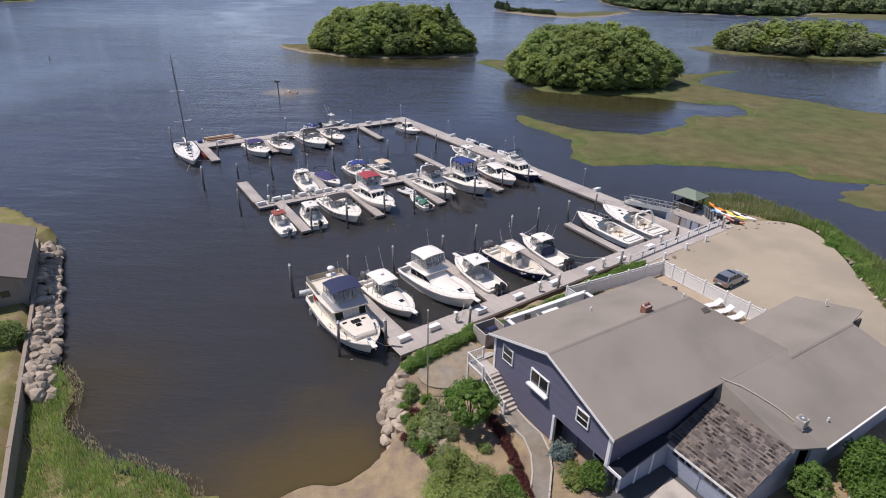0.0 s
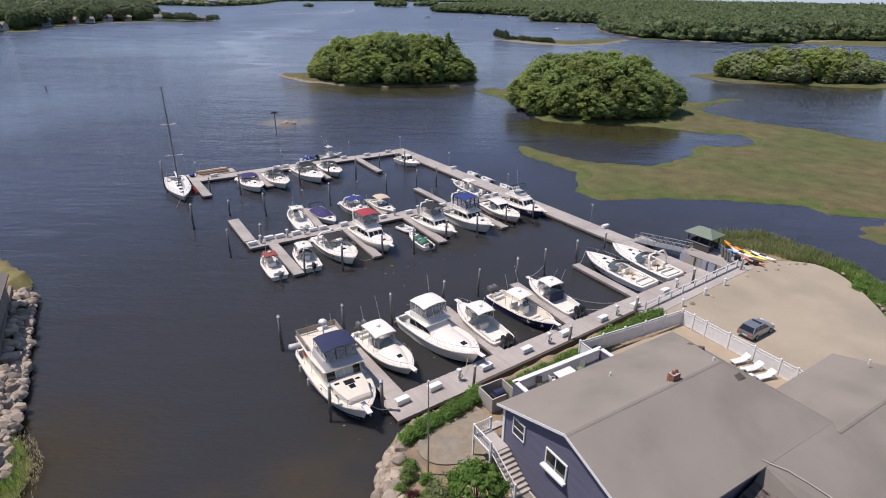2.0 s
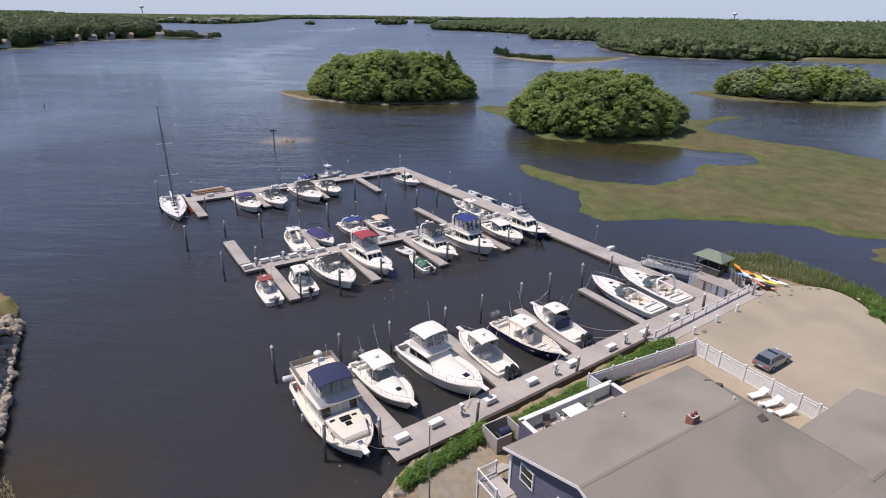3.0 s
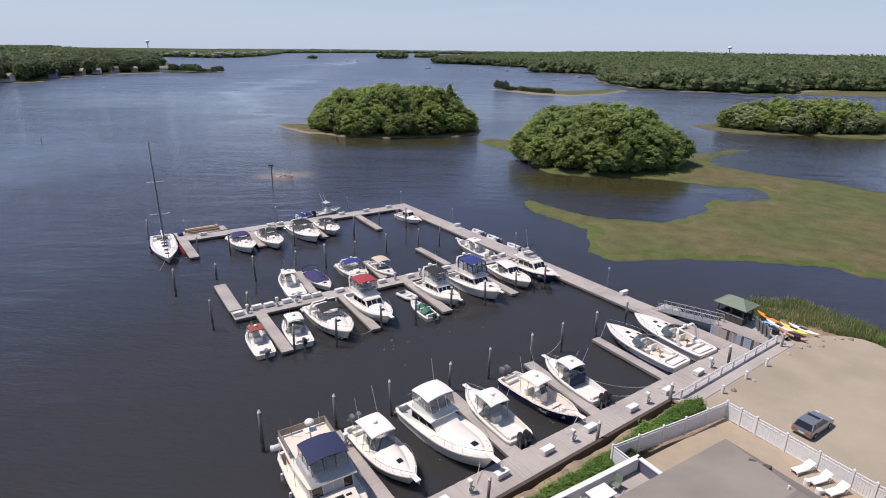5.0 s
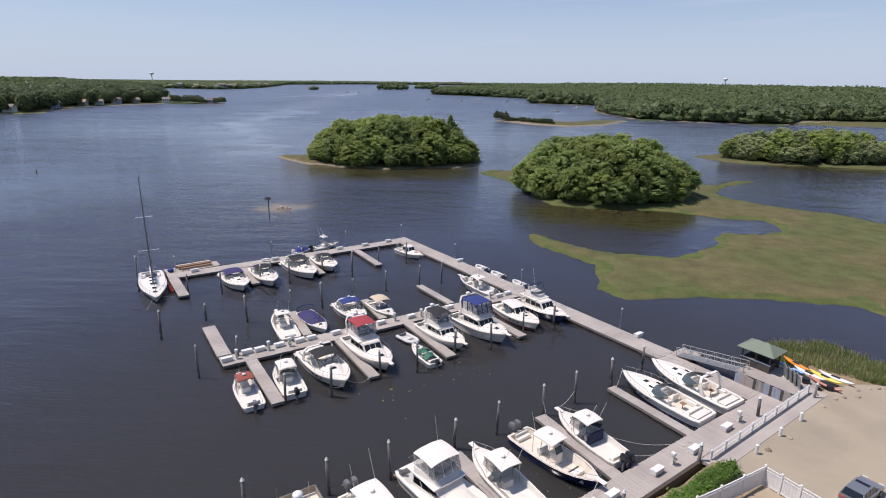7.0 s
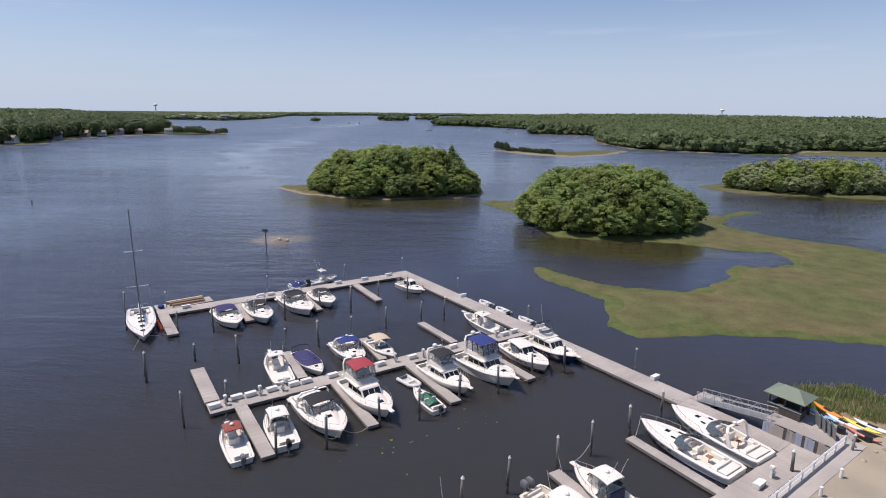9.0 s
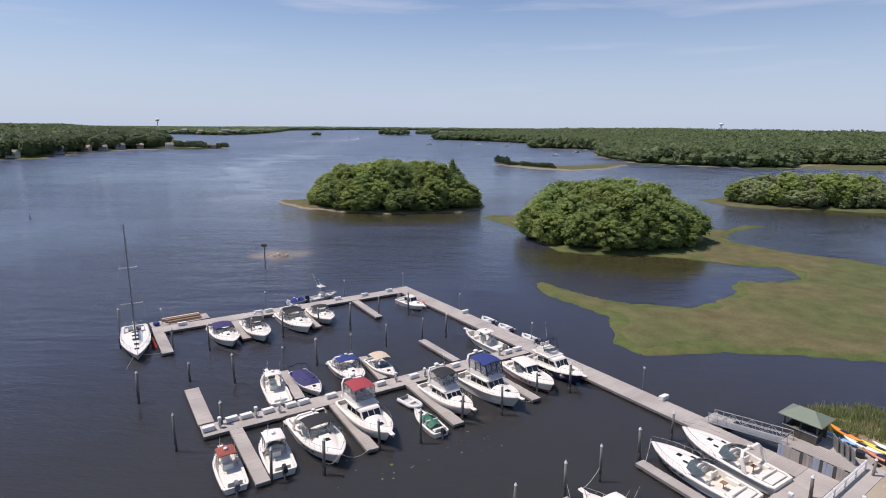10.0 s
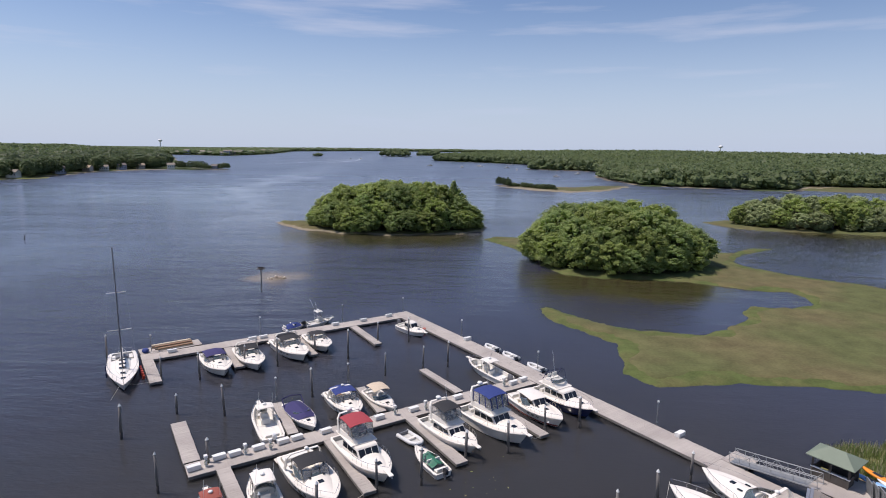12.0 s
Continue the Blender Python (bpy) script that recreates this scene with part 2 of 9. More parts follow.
# ---- mesh helpers ----
def mesh_of(name, bm, material, smooth=False):
    me = bpy.data.meshes.new(name)
    bm.to_mesh(me)
    bm.free()
    me.materials.append(material)
    if smooth:
        for p in me.polygons:
            p.use_smooth = True
    return me


def part(name, bm, material, parent=None, label="", smooth=False):
    ob = new(name, mesh_of(name, bm, material, smooth))
    ob.parent = parent
    if label:
        ob["label"] = label
    return ob


def raw(name, verts, faces, material, parent=None, smooth=False):
    me = bpy.data.meshes.new(name)
    me.from_pydata([tuple(v) for v in verts], [], [tuple(f) for f in faces])
    me.update()
    me.materials.append(material)
    if smooth:
        for p in me.polygons:
            p.use_smooth = True
    ob = new(name, me)
    ob.parent = parent
    return ob


def thing(name, m, label, category, group="", kind=""):
    e = new(name)
    e.matrix_world = m
    return tagged(e, label, category, group, kind)


def box(bm, x0, x1, y0, y1, z0, z1, bevel=0.0, taper=0.0):
    cx, cy, k = (x0 + x1) / 2, (y0 + y1) / 2, 1 - taper
    v = [bm.verts.new((x, y, z0)) for x, y in ((x0, y0), (x1, y0), (x1, y1), (x0, y1))]
    v += [bm.verts.new((cx + (x - cx) * k, cy + (y - cy) * k, z1)) for x, y in ((x0, y0), (x1, y0), (x1, y1), (x0, y1))]
    f = [bm.faces.new([v[i] for i in q]) for q in ((3, 2, 1, 0), (4, 5, 6, 7), (0, 1, 5, 4), (1, 2, 6, 5), (2, 3, 7, 6), (3, 0, 4, 7))]
    if bevel:
        edges = list({e for q in f for e in q.edges})
        bmesh.ops.bevel(bm, geom=edges, offset=bevel, segments=2, affect="EDGES", profile=0.5)
    return bm


def tube(bm, pts, r, seg=6, r1=None):
    """A round bar along points."""
    pts = [Vector(p) for p in pts]
    rings = []
    for i, p in enumerate(pts):
        d = (pts[min(i + 1, len(pts) - 1)] - pts[max(i - 1, 0)]).normalized()
        a = d.cross((0, 0, 1) if abs(d.z) < 0.95 else (1, 0, 0)).normalized()
        b = d.cross(a)
        rr = r if r1 is None else r + (r1 - r) * i / (len(pts) - 1)
        rings.append([bm.verts.new(p + rr * (math.cos(t) * a + math.sin(t) * b)) for t in [2 * math.pi * k / seg for k in range(seg)]])
    for u, w in zip(rings, rings[1:]):
        for k in range(seg):
            bm.faces.new((u[k], u[(k + 1) % seg], w[(k + 1) % seg], w[k]))
    bm.faces.new(rings[0][::-1])
    bm.faces.new(rings[-1])
    return bm


def loft(bm, rings, close_ends=True, ring_closed=True):
    vs = [[bm.verts.new(p) for p in ring] for ring in rings]
    n = len(vs[0])
    for u, w in zip(vs, vs[1:]):
        for k in range(n if ring_closed else n - 1):
            bm.faces.new((u[k], u[(k + 1) % n], w[(k + 1) % n], w[k]))
    if close_ends and ring_closed:
        bm.faces.new(vs[0][::-1])
        bm.faces.new(vs[-1])
    return bm


def ball(bm, c, r, sub=2, squash=(1, 1, 1)):
    bmesh.ops.create_icosphere(bm, subdivisions=sub, radius=1, matrix=Matrix.Translation(c) @ Matrix.Diagonal((r * squash[0], r * squash[1], r * squash[2], 1)))
    return bm


def quad_panel(bm, corners, u0, u1, v0, v1, out=0.015, thick=0.03):
    """A panel proud of a four-cornered face: corners run along the bottom, then back along the top."""
    a, b, c, d = [Vector(p) for p in corners]
    n = (b - a).cross(d - a).normalized()

    def at(u, v):
        return (a * (1 - u) + b * u) * (1 - v) + (d * (1 - u) + c * u) * v

    q = [at(u0, v0), at(u1, v0), at(u1, v1), at(u0, v1)]
    lo = [bm.verts.new(p + n * (out - thick)) for p in q]
    hi = [bm.verts.new(p + n * out) for p in q]
    bm.faces.new(hi)
    bm.faces.new(lo[::-1])
    for k in range(4):
        bm.faces.new((lo[k], lo[(k + 1) % 4], hi[(k + 1) % 4], hi[k]))
    return bm


# The dock frame: u runs from the outer corner towards the shore, v across.
TH = radians(-53.5)
DU, DV, DO = Vector((math.cos(TH), math.sin(TH))), Vector((-math.sin(TH), math.cos(TH))), Vector((-8.75, 122.28))


def dock(u, v, z=0.0):
    p = DO + DU * u + DV * v
    return Vector((p.x, p.y, z))


# The house frame: a runs along the gable wall, b along the ridge.
HB = radians(31.7)
EB, EA, HO = Vector((math.cos(HB), math.sin(HB))), Vector((math.sin(HB), -math.cos(HB))), Vector((3.8, 33.9))


def house_at(a, b, z=0.0):
    p = HO + EA * a + EB * b
    return Vector((p.x, p.y, z))


HOUSE = Matrix.Translation((HO.x, HO.y, 0)) @ Matrix.Rotation(HB - math.pi / 2, 4, "Z")   # local x is a, local y is b

# ---- water, bed and land ----
def water_material():
    m = bpy.data.materials.new("river water")
    m.use_nodes = True
    n, l = m.node_tree.nodes, m.node_tree.links
    b = n["Principled BSDF"]
    b.inputs["IOR"].default_value = 1.33
    tc = n.new("ShaderNodeTexCoord")

    def noise_of(s, detail, stretch=(1, 1, 1), turn=0.0):
        mp = n.new("ShaderNodeMapping")
        mp.inputs["Scale"].default_value, mp.inputs["Rotation"].default_value = stretch, (0, 0, turn)
        l.new(tc.outputs["Object"], mp.inputs[0])
        t = n.new("ShaderNodeTexNoise")
        t.inputs["Scale"].default_value, t.inputs["Detail"].default_value = s, detail
        l.new(mp.outputs[0], t.inputs["Vector"])
        return t.outputs["Fac"]

    def rng(v, lo, hi, a=0.0, z=1.0):
        t = n.new("ShaderNodeMapRange")
        t.interpolation_type = "SMOOTHSTEP"
        for k, x in zip(("From Min", "From Max", "To Min", "To Max"), (lo, hi, a, z)):
            t.inputs[k].default_value = x
        l.new(v, t.inputs["Value"])
        return t.outputs[0]

    def mixed(f, a, c):
        t = n.new("ShaderNodeMix")
        t.data_type = "RGBA"
        l.new(f, t.inputs["Factor"])
        for k, v in ((6, a), (7, c)):
            if isinstance(v, tuple):
                t.inputs[k].default_value = (*v, 1)
            else:
                l.new(v, t.inputs[k])
        return t.outputs[2]

    def near(cx, cy, r0, r1):
        d = n.new("ShaderNodeVectorMath")
        d.operation = "DISTANCE"
        l.new(tc.outputs["Object"], d.inputs[0])
        d.inputs[1].default_value = (cx, cy, 0)
        w = n.new("ShaderNodeMath")
        w.operation = "MULTIPLY_ADD"
        l.new(noise_of(0.12, 4), w.inputs[0])
        w.inputs[1].default_value = 14.0
        l.new(d.outputs["Value"], w.inputs[2])
        return rng(w.outputs[0], r0 + 7, r1 + 7, 1.0, 0.0)

    basin = near(-6, 44, 30, 95)
    col = mixed(basin, (0.036, 0.037, 0.054), (0.035, 0.034, 0.033))
    far_sep = n.new("ShaderNodeSeparateXYZ")                        # paler up the river: sky mirrored by ruffled water, put into the colour
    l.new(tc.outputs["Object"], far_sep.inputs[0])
    sky_sheen = n.new("ShaderNodeMath")
    sky_sheen.operation = "MULTIPLY"
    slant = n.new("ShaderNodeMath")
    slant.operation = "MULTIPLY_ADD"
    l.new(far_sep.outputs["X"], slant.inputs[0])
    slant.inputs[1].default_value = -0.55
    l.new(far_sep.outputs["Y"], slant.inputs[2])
    l.new(rng(slant.outputs[0], 95, 340), sky_sheen.inputs[0])
    l.new(rng(noise_of(0.009, 4, (1, 0.6, 1), 0.7), 0.36, 0.66, 0.88, 1.0), sky_sheen.inputs[1])
    sky_sheen_mix = n.new("ShaderNodeMath")                            # small gusts break up the painted sheen
    sky_sheen_mix.operation = "MULTIPLY"
    l.new(sky_sheen.outputs[0], sky_sheen_mix.inputs[0])
    l.new(rng(noise_of(0.05, 6, (0.35, 1.3, 1), 0.25), 0.34, 0.66, 0.55, 1.1), sky_sheen_mix.inputs[1])
    col = mixed(sky_sheen_mix.outputs[0], col, (0.100, 0.122, 0.174))
    def sum_of(a, c, op="ADD"):
        t = n.new("ShaderNodeMath")
        t.operation = op
        for k, v in enumerate((a, c)):
            if isinstance(v, float):
                t.inputs[k].default_value = v
            else:
                l.new(v, t.inputs[k])
        return t.outputs[0]

    # pale lane that bends up the river: painted sky sheen of ruffled water
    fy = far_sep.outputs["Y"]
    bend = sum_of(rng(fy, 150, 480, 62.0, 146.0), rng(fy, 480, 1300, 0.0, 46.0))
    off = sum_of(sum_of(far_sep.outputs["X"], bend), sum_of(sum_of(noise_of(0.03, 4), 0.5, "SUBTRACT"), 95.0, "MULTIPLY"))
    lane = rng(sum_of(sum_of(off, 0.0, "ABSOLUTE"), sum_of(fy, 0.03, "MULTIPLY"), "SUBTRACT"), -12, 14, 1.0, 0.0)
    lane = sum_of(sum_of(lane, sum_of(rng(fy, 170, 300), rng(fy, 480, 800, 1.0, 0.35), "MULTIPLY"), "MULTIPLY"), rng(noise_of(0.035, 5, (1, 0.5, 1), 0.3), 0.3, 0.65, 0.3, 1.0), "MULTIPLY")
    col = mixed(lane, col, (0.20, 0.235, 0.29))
    l.new(rng(fy, 150, 700, 0.09, 0.30), b.inputs["Roughness"])
    col = mixed(near(-8, 23, 2, 15), col, (0.082, 0.060, 0.022))      # sandy shallows off the beach
    col = mixed(near(-30, 33, 2, 13), col, (0.045, 0.036, 0.02))
    for cx, cy, r0, r1 in ((-44, 212, 6, 22), (-24, 208, 8, 24), (-4, 210, 6, 22), (30, 150, 6, 18), (42, 147, 8, 20), (54, 147, 4, 14), (135, 232, 6, 18), (155, 228, 6, 18)):
        col = mixed(near(cx, cy, r0, r1), col, (0.046, 0.042, 0.018))  # olive brown below the islands: the trees' reflection put into the colour
    col = mixed(near(-40, 149, 1, 9), col, (0.21, 0.165, 0.115))     # shoal by the rocks
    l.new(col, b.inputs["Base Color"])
    # cloudy water: light spreads below the surface
    b.subsurface_method = "BURLEY"
    b.inputs["Subsurface Weight"].default_value = 1.0
    b.inputs["Subsurface Radius"].default_value = (1.0, 1.0, 0.9)
    b.inputs["Subsurface Scale"].default_value = 0.9
    # ripples: small wind waves in patches, with calmer lanes
    lanes = rng(noise_of(0.012, 3, (1, 0.45, 1), 0.5), 0.40, 0.62, 0.35, 1.0)
    small, wide = noise_of(2.0, 4, (0.55, 1.5, 1), 0.45), noise_of(0.35, 3, (0.5, 1.4, 1), 0.45)
    s = n.new("ShaderNodeMath")
    s.operation = "MULTIPLY_ADD"
    l.new(wide, s.inputs[0])
    s.inputs[1].default_value = 2.2
    l.new(small, s.inputs[2])
    chop = n.new("ShaderNodeMath")                                  # longer chop, seen far off
    chop.operation = "MULTIPLY_ADD"
    l.new(noise_of(0.11, 4, (0.45, 1.5, 1), 0.3), chop.inputs[0])
    chop.inputs[1].default_value = 5.0
    l.new(s.outputs[0], chop.inputs[2])
    h = n.new("ShaderNodeMath")
    h.operation = "MULTIPLY"
    l.new(chop.outputs[0], h.inputs[0])
    l.new(lanes, h.inputs[1])
    sep = n.new("ShaderNodeSeparateXYZ")                            # rougher out in the open channel
    l.new(tc.outputs["Object"], sep.inputs[0])
    open_water = rng(sep.outputs["Y"], 170, 520, 1.0, 1.3)
    g = n.new("ShaderNodeMath")
    g.operation = "MULTIPLY"
    l.new(h.outputs[0], g.inputs[0])
    l.new(open_water, g.inputs[1])
    h = g
    for cx, cy, r0, r1 in ((-8, 82, 28, 62), (44, 138, 12, 42), (62, 84, 22, 55)):   # sheltered water
        c = n.new("ShaderNodeMath")
        c.operation = "MULTIPLY"
        l.new(h.outputs[0], c.inputs[0])
        calm = near(cx, cy, r0, r1)
        f = n.new("ShaderNodeMath")
        f.operation = "MULTIPLY_ADD"
        l.new(calm, f.inputs[0])
        f.inputs[1].default_value, f.inputs[2].default_value = -0.72, 1.0
        l.new(f.outputs[0], c.inputs[1])
        h = c
    bp = n.new("ShaderNodeBump")
    bp.inputs["Strength"].default_value, bp.inputs["Distance"].default_value = 0.8, 0.16
    l.new(h.outputs[0], bp.inputs["Height"])
    l.new(bp.outputs[0], b.inputs["Normal"])
    return m


bm = bmesh.new()
bmesh.ops.create_circle(bm, cap_ends=True, segments=96, radius=4200, matrix=Matrix.Translation((0, 600, 0)))
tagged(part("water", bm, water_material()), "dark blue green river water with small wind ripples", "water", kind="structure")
bm = bmesh.new()
bmesh.ops.create_circle(bm, cap_ends=True, segments=96, radius=4300, matrix=Matrix.Translation((0, 600, -2.5)))
tagged(part("ground", bm, M["bed"]), "brown muddy river bed under the water", "ground", kind="structure")


def inside_distance(px, py, poly):
    """Distance to the outline of poly, positive inside."""
    q = np.array(poly, float)
    d = np.full(px.shape, 1e9)
    odd = np.zeros(px.shape, bool)
    for (x0, y0), (x1, y1) in zip(q, np.roll(q, -1, 0)):
        ex, ey = x1 - x0, y1 - y0
        t = np.clip(((px - x0) * ex + (py - y0) * ey) / (ex * ex + ey * ey + 1e-9), 0, 1)
        d = np.minimum(d, np.hypot(px - x0 - t * ex, py - y0 - t * ey))
        cross = ((y0 > py) != (y1 > py)) & (px < ex * (py - y0) / (ey if abs(ey) > 1e-9 else 1e-9) + x0)
        odd ^= cross
    return np.where(odd, d, -d)


def wobble(px, py, size, amp, seed=0.0):
    return amp * (np.sin(px / size + seed) * np.cos(py / size * 1.3 - seed) + 0.6 * np.sin(px / size * 2.3 + py / size * 1.7 + 2 * seed)
                  + 0.4 * np.cos(px / size * 4.1 - py / size * 3.7 + seed))


def land(name, poly, step, height, material, label, category="ground", ramp=2.0, edge=0.6, size=4.0, rough=0.1, shape=None, kind="structure", shrink=0.0):
    """Land as a grid that rises out of the water at the outline of poly."""
    q = np.array(poly, float)
    xs = np.arange(q[:, 0].min() - 3 * step, q[:, 0].max() + 3 * step, step)
    ys = np.arange(q[:, 1].min() - 3 * step, q[:, 1].max() + 3 * step, step)
    px, py = np.meshgrid(xs, ys)
    px = px + np.random.RandomState(3).uniform(-0.25, 0.25, px.shape) * step
    d = inside_distance(px, py, poly) + wobble(px, py, size, edge) - shrink
    k = np.clip((d + 0.25) / ramp, -1, 1)
    z = np.where(k > 0, height * np.sin(np.clip(k, 0, 1) * math.pi / 2) ** 0.8, 1.2 * k) + rough * wobble(px, py, size * 0.7, 1.0, 2.0) * (k > 0.2) - 0.08
    if shape is not None:
        z = shape(px, py, d, z)
    keep = d > -2.2 * step
    idx = -np.ones(px.shape, int)
    need = keep.copy()
    cells = keep[:-1, :-1] | keep[1:, :-1] | keep[:-1, 1:] | keep[1:, 1:]
    for a, b in ((0, 0), (1, 0), (0, 1), (1, 1)):
        need[a:need.shape[0] - 1 + a, b:need.shape[1] - 1 + b] |= cells
    idx[need] = np.arange(need.sum())
    verts = np.stack([px[need], py[need], z[need]], 1)
    r, c = np.nonzero(cells)
    faces = np.stack([idx[r, c], idx[r, c + 1], idx[r + 1, c + 1], idx[r + 1, c]], 1)
    ob = raw(name, verts.tolist(), faces.tolist(), material, smooth=True)
    return tagged(ob, label, category, kind=kind)


MARSH = [(15.5, 127.9), (18, 130), (20.5, 124.8), (25.8, 119.3), (30.5, 116), (41, 114), (46.8, 118), (53, 123.7), (54.2, 128.5), (58, 131.8), (64, 130.2), (71.2, 133.8), (72.8, 138), (72.3, 143.2), (63.6, 145.1),
         (54, 151.8), (39, 153.7), (26.6, 157), (23.8, 164.5), (21.4, 181.7), (15.7, 198), (10.5, 208.5), (14, 213.6), (40, 213), (60, 203), (73.2, 190), (83.6, 190.3), (93, 198.7), (98.3, 197.2), (86, 188.7), (80.5, 183),
         (76.6, 176.3), (77, 168.3), (84, 158.5), (94, 151.7), (102.5, 138), (150, 120), (150, 76), (75, 85), (66.4, 86), (59.8, 87.4), (57.8, 91.3), (44, 94), (32.6, 93.6), (25.4, 92.8), (22.5, 97.3), (24.7, 109), (19, 116.8), (16, 122)]
land("marsh_fringe", MARSH, 1.0, 0.35, M["marsh_edge"], "bright green cordgrass fringe of the salt marsh", "marsh", ramp=1.6, edge=0.35, size=3.3, rough=0.05)
land("marsh", MARSH, 1.0, 0.50, M["marsh"], "olive green salt marsh grass flat with ragged edges", "marsh", ramp=1.2, edge=1.3, size=4.4, rough=0.05, shrink=2.0)

land("marsh_tuft", [(58.0, 78.7), (62.4, 83.0), (67.8, 85.8), (74, 86.5), (76, 78), (70, 73.5), (62.5, 74.2), (59.0, 76.5)], 0.8, 0.16, M["marsh"], "small green tuft of marsh near the lot", "marsh", ramp=1.6, edge=0.5, size=2.0, rough=0.05)
# near land: beach, garden, house plot and sandy lot
NEAR = [tuple(dock(*p)[:2]) for p in ((71.4, -45.2), (72.2, -47.5), (74.5, -49.6), (78.0, -51.2), (78.2, -55.0), (76.5, -60.5), (74.0, -64.5), (82, -72), (100, -78), (135, -70), (150, -30), (140, 20),
                                      (100, 14), (91, 1), (85, 7.2), (79, 12), (73, 13.8), (67.2, 13.8), (64.0, 9), (64.6, 5.5), (66, 2.6), (71.4, 2.4))]


def near_shape(px, py, d, z):
    du, dv = (px - DO.x) * DU.x + (py - DO.y) * DU.y, (px - DO.x) * DV.x + (py - DO.y) * DV.y
    bank = np.clip((d + 0.1) / 0.9, 0, 1) * 2.0                     # built edge
    beach = np.clip(d / 11.0, 0, 1) ** 1.1 * 2.2                    # slope of the beach
    west = np.clip((-50.4 - dv) / 2.0, 0, 1)
    lot = np.clip((dv + 18.5) / 3.0, 0, 1)
    reed = np.clip((dv - 2.5) / 5.0, 0, 1)
    top = bank * (1 - west) + beach * west
    soft = np.clip(d / 5.0, 0, 1) * 1.7
    top = np.where(dv > 1.0, np.minimum(top, soft), top)
    top = top * (1 - 0.15 * lot)
    return np.where(d > -0.2, top - 0.1 + 0.03 * wobble(px, py, 1.7, 1.0), -0.9)


land("garden_ground", NEAR, 0.6, 2.0, M["soil"], "bare brown garden soil sloping to a small sandy beach", "ground", edge=0.15, size=3.0, shape=near_shape)

# ---- docks ----
def strip(name, p, q, width, label, group, z=0.5, sides=True, plank=0.145):
    """A floating dock from p to q (dock frame): cross planks, side boards and floats below."""
    a, b = dock(*p), dock(*q)
    d = (b - a)
    length = d.length
    th = thing(name, Matrix.Translation((a.x, a.y, 0)) @ Matrix.Rotation(math.atan2(d.y, d.x), 4, "Z"), label, "dock", group, "structure")
    rs = random.Random(int(abs(p[0] * 31 + p[1] * 17) * 10))
    verts, faces = [], []
    n = max(3, int(length / plank))
    w = length / n
    for k in range(n):
        x0, x1 = k * w + 0.004, (k + 1) * w - 0.004
        e0, e1, dz = rs.uniform(-0.02, 0.02), rs.uniform(-0.02, 0.02), rs.uniform(-0.006, 0.006)
        i = len(verts)
        for zz in (z - 0.04, z + dz):
            verts += [(x0, -width / 2 + e0, zz), (x1, -width / 2 + e0, zz), (x1, width / 2 + e1, zz), (x0, width / 2 + e1, zz)]
        faces += [(i + 4, i + 5, i + 6, i + 7), (i, i + 1, i + 5, i + 4), (i + 1, i + 2, i + 6, i + 5), (i + 2, i + 3, i + 7, i + 6), (i + 3, i, i + 4, i + 7)]
    tagged(raw("decking", verts, faces, M["plank"], th), kind="stuff")
    for s in (-1, 1):
        bm = bmesh.new()
        y0, y1 = sorted((s * width / 2, s * (width / 2 - 0.08)))
        box(bm, 0, length, y0, y1, z - 0.30, z - 0.045)
        part("side_board", bm, M["dock_frame"], th)
    bm = bmesh.new()
    box(bm, length - 0.06, length + 0.02, -width / 2 + 0.08, width / 2 - 0.08, z - 0.30, z - 0.045)
    part("end_board", bm, M["dock_frame"], th)
    k, m = 0, max(1, int(length / 3.2))
    for k in range(m):
        bm = bmesh.new()
        x0 = (k + 0.15) * length / m
        box(bm, x0, x0 + 0.7 * length / m, -width / 2 + 0.12, width / 2 - 0.12, -0.25, z - 0.25, 0.04)
        part("float", bm, M["dock_side"], th)
    return th


GREY_DOCK = "weathered grey plank floating dock on dark floats"
strip("main_walkway", (-1.0, -1.0), (58, -1.75), 2.9, GREY_DOCK, "docks")
strip("main_walkway", (58.02, -2.3), (68.25, -2.3), 2.5, "grey plank landing dock beside the ramp", "docks", z=0.5)
strip("ramp_float", (58.05, 0.35), (60.3, 0.35), 2.7, "small grey float under the foot of the ramp", "docks", z=0.5)
strip("cross_dock", (-1.9, -42.4), (0.75, -2.4), 2.6, GREY_DOCK, "docks", z=0.505)
strip("cross_dock", (31.0, -43.6), (33.9, -3.0), 2.4, GREY_DOCK, "docks", z=0.505)
strip("shore_dock", (68.9, -45.3), (69.7, 0.4), 2.75, "broad grey plank dock along the shore with white boxes", "docks", z=0.505)
for p, q, w in (((-0.7, -41.8), (8.0, -42.2), 1.4), ((0.3, -31.2), (8.7, -32.1), 1.4), ((0.8, -21.3), (10, -22.1), 1.2), ((1.6, -11.5), (11.2, -12.3), 1.2),
                ((29.6, -42.8), (20.7, -42.2), 1.5), ((29.9, -33.0), (22, -31.9), 1.1), ((30.8, -23.0), (23.6, -21.9), 1.1), ((31.6, -12.6), (23.1, -12.3), 1.1),
                ((32.4, -40.7), (42.4, -41.4), 1.25), ((33.2, -30.5), (43.3, -31.4), 1.2), ((33.8, -21.1), (44.2, -22.0), 1.3), ((34.3, -11.3), (45.0, -11.7), 1.2),
                ((67.6, -43.9), (57.2, -43.6), 1.6), ((67.8, -32.9), (58.2, -32.3), 1.3), ((68.0, -23.5), (58.4, -22.4), 1.2), ((68.2, -13.4), (58.9, -12.7), 1.05)):
    strip("finger_dock", p, q, w, "narrow grey plank finger dock between two berths", "finger docks", z=0.495)


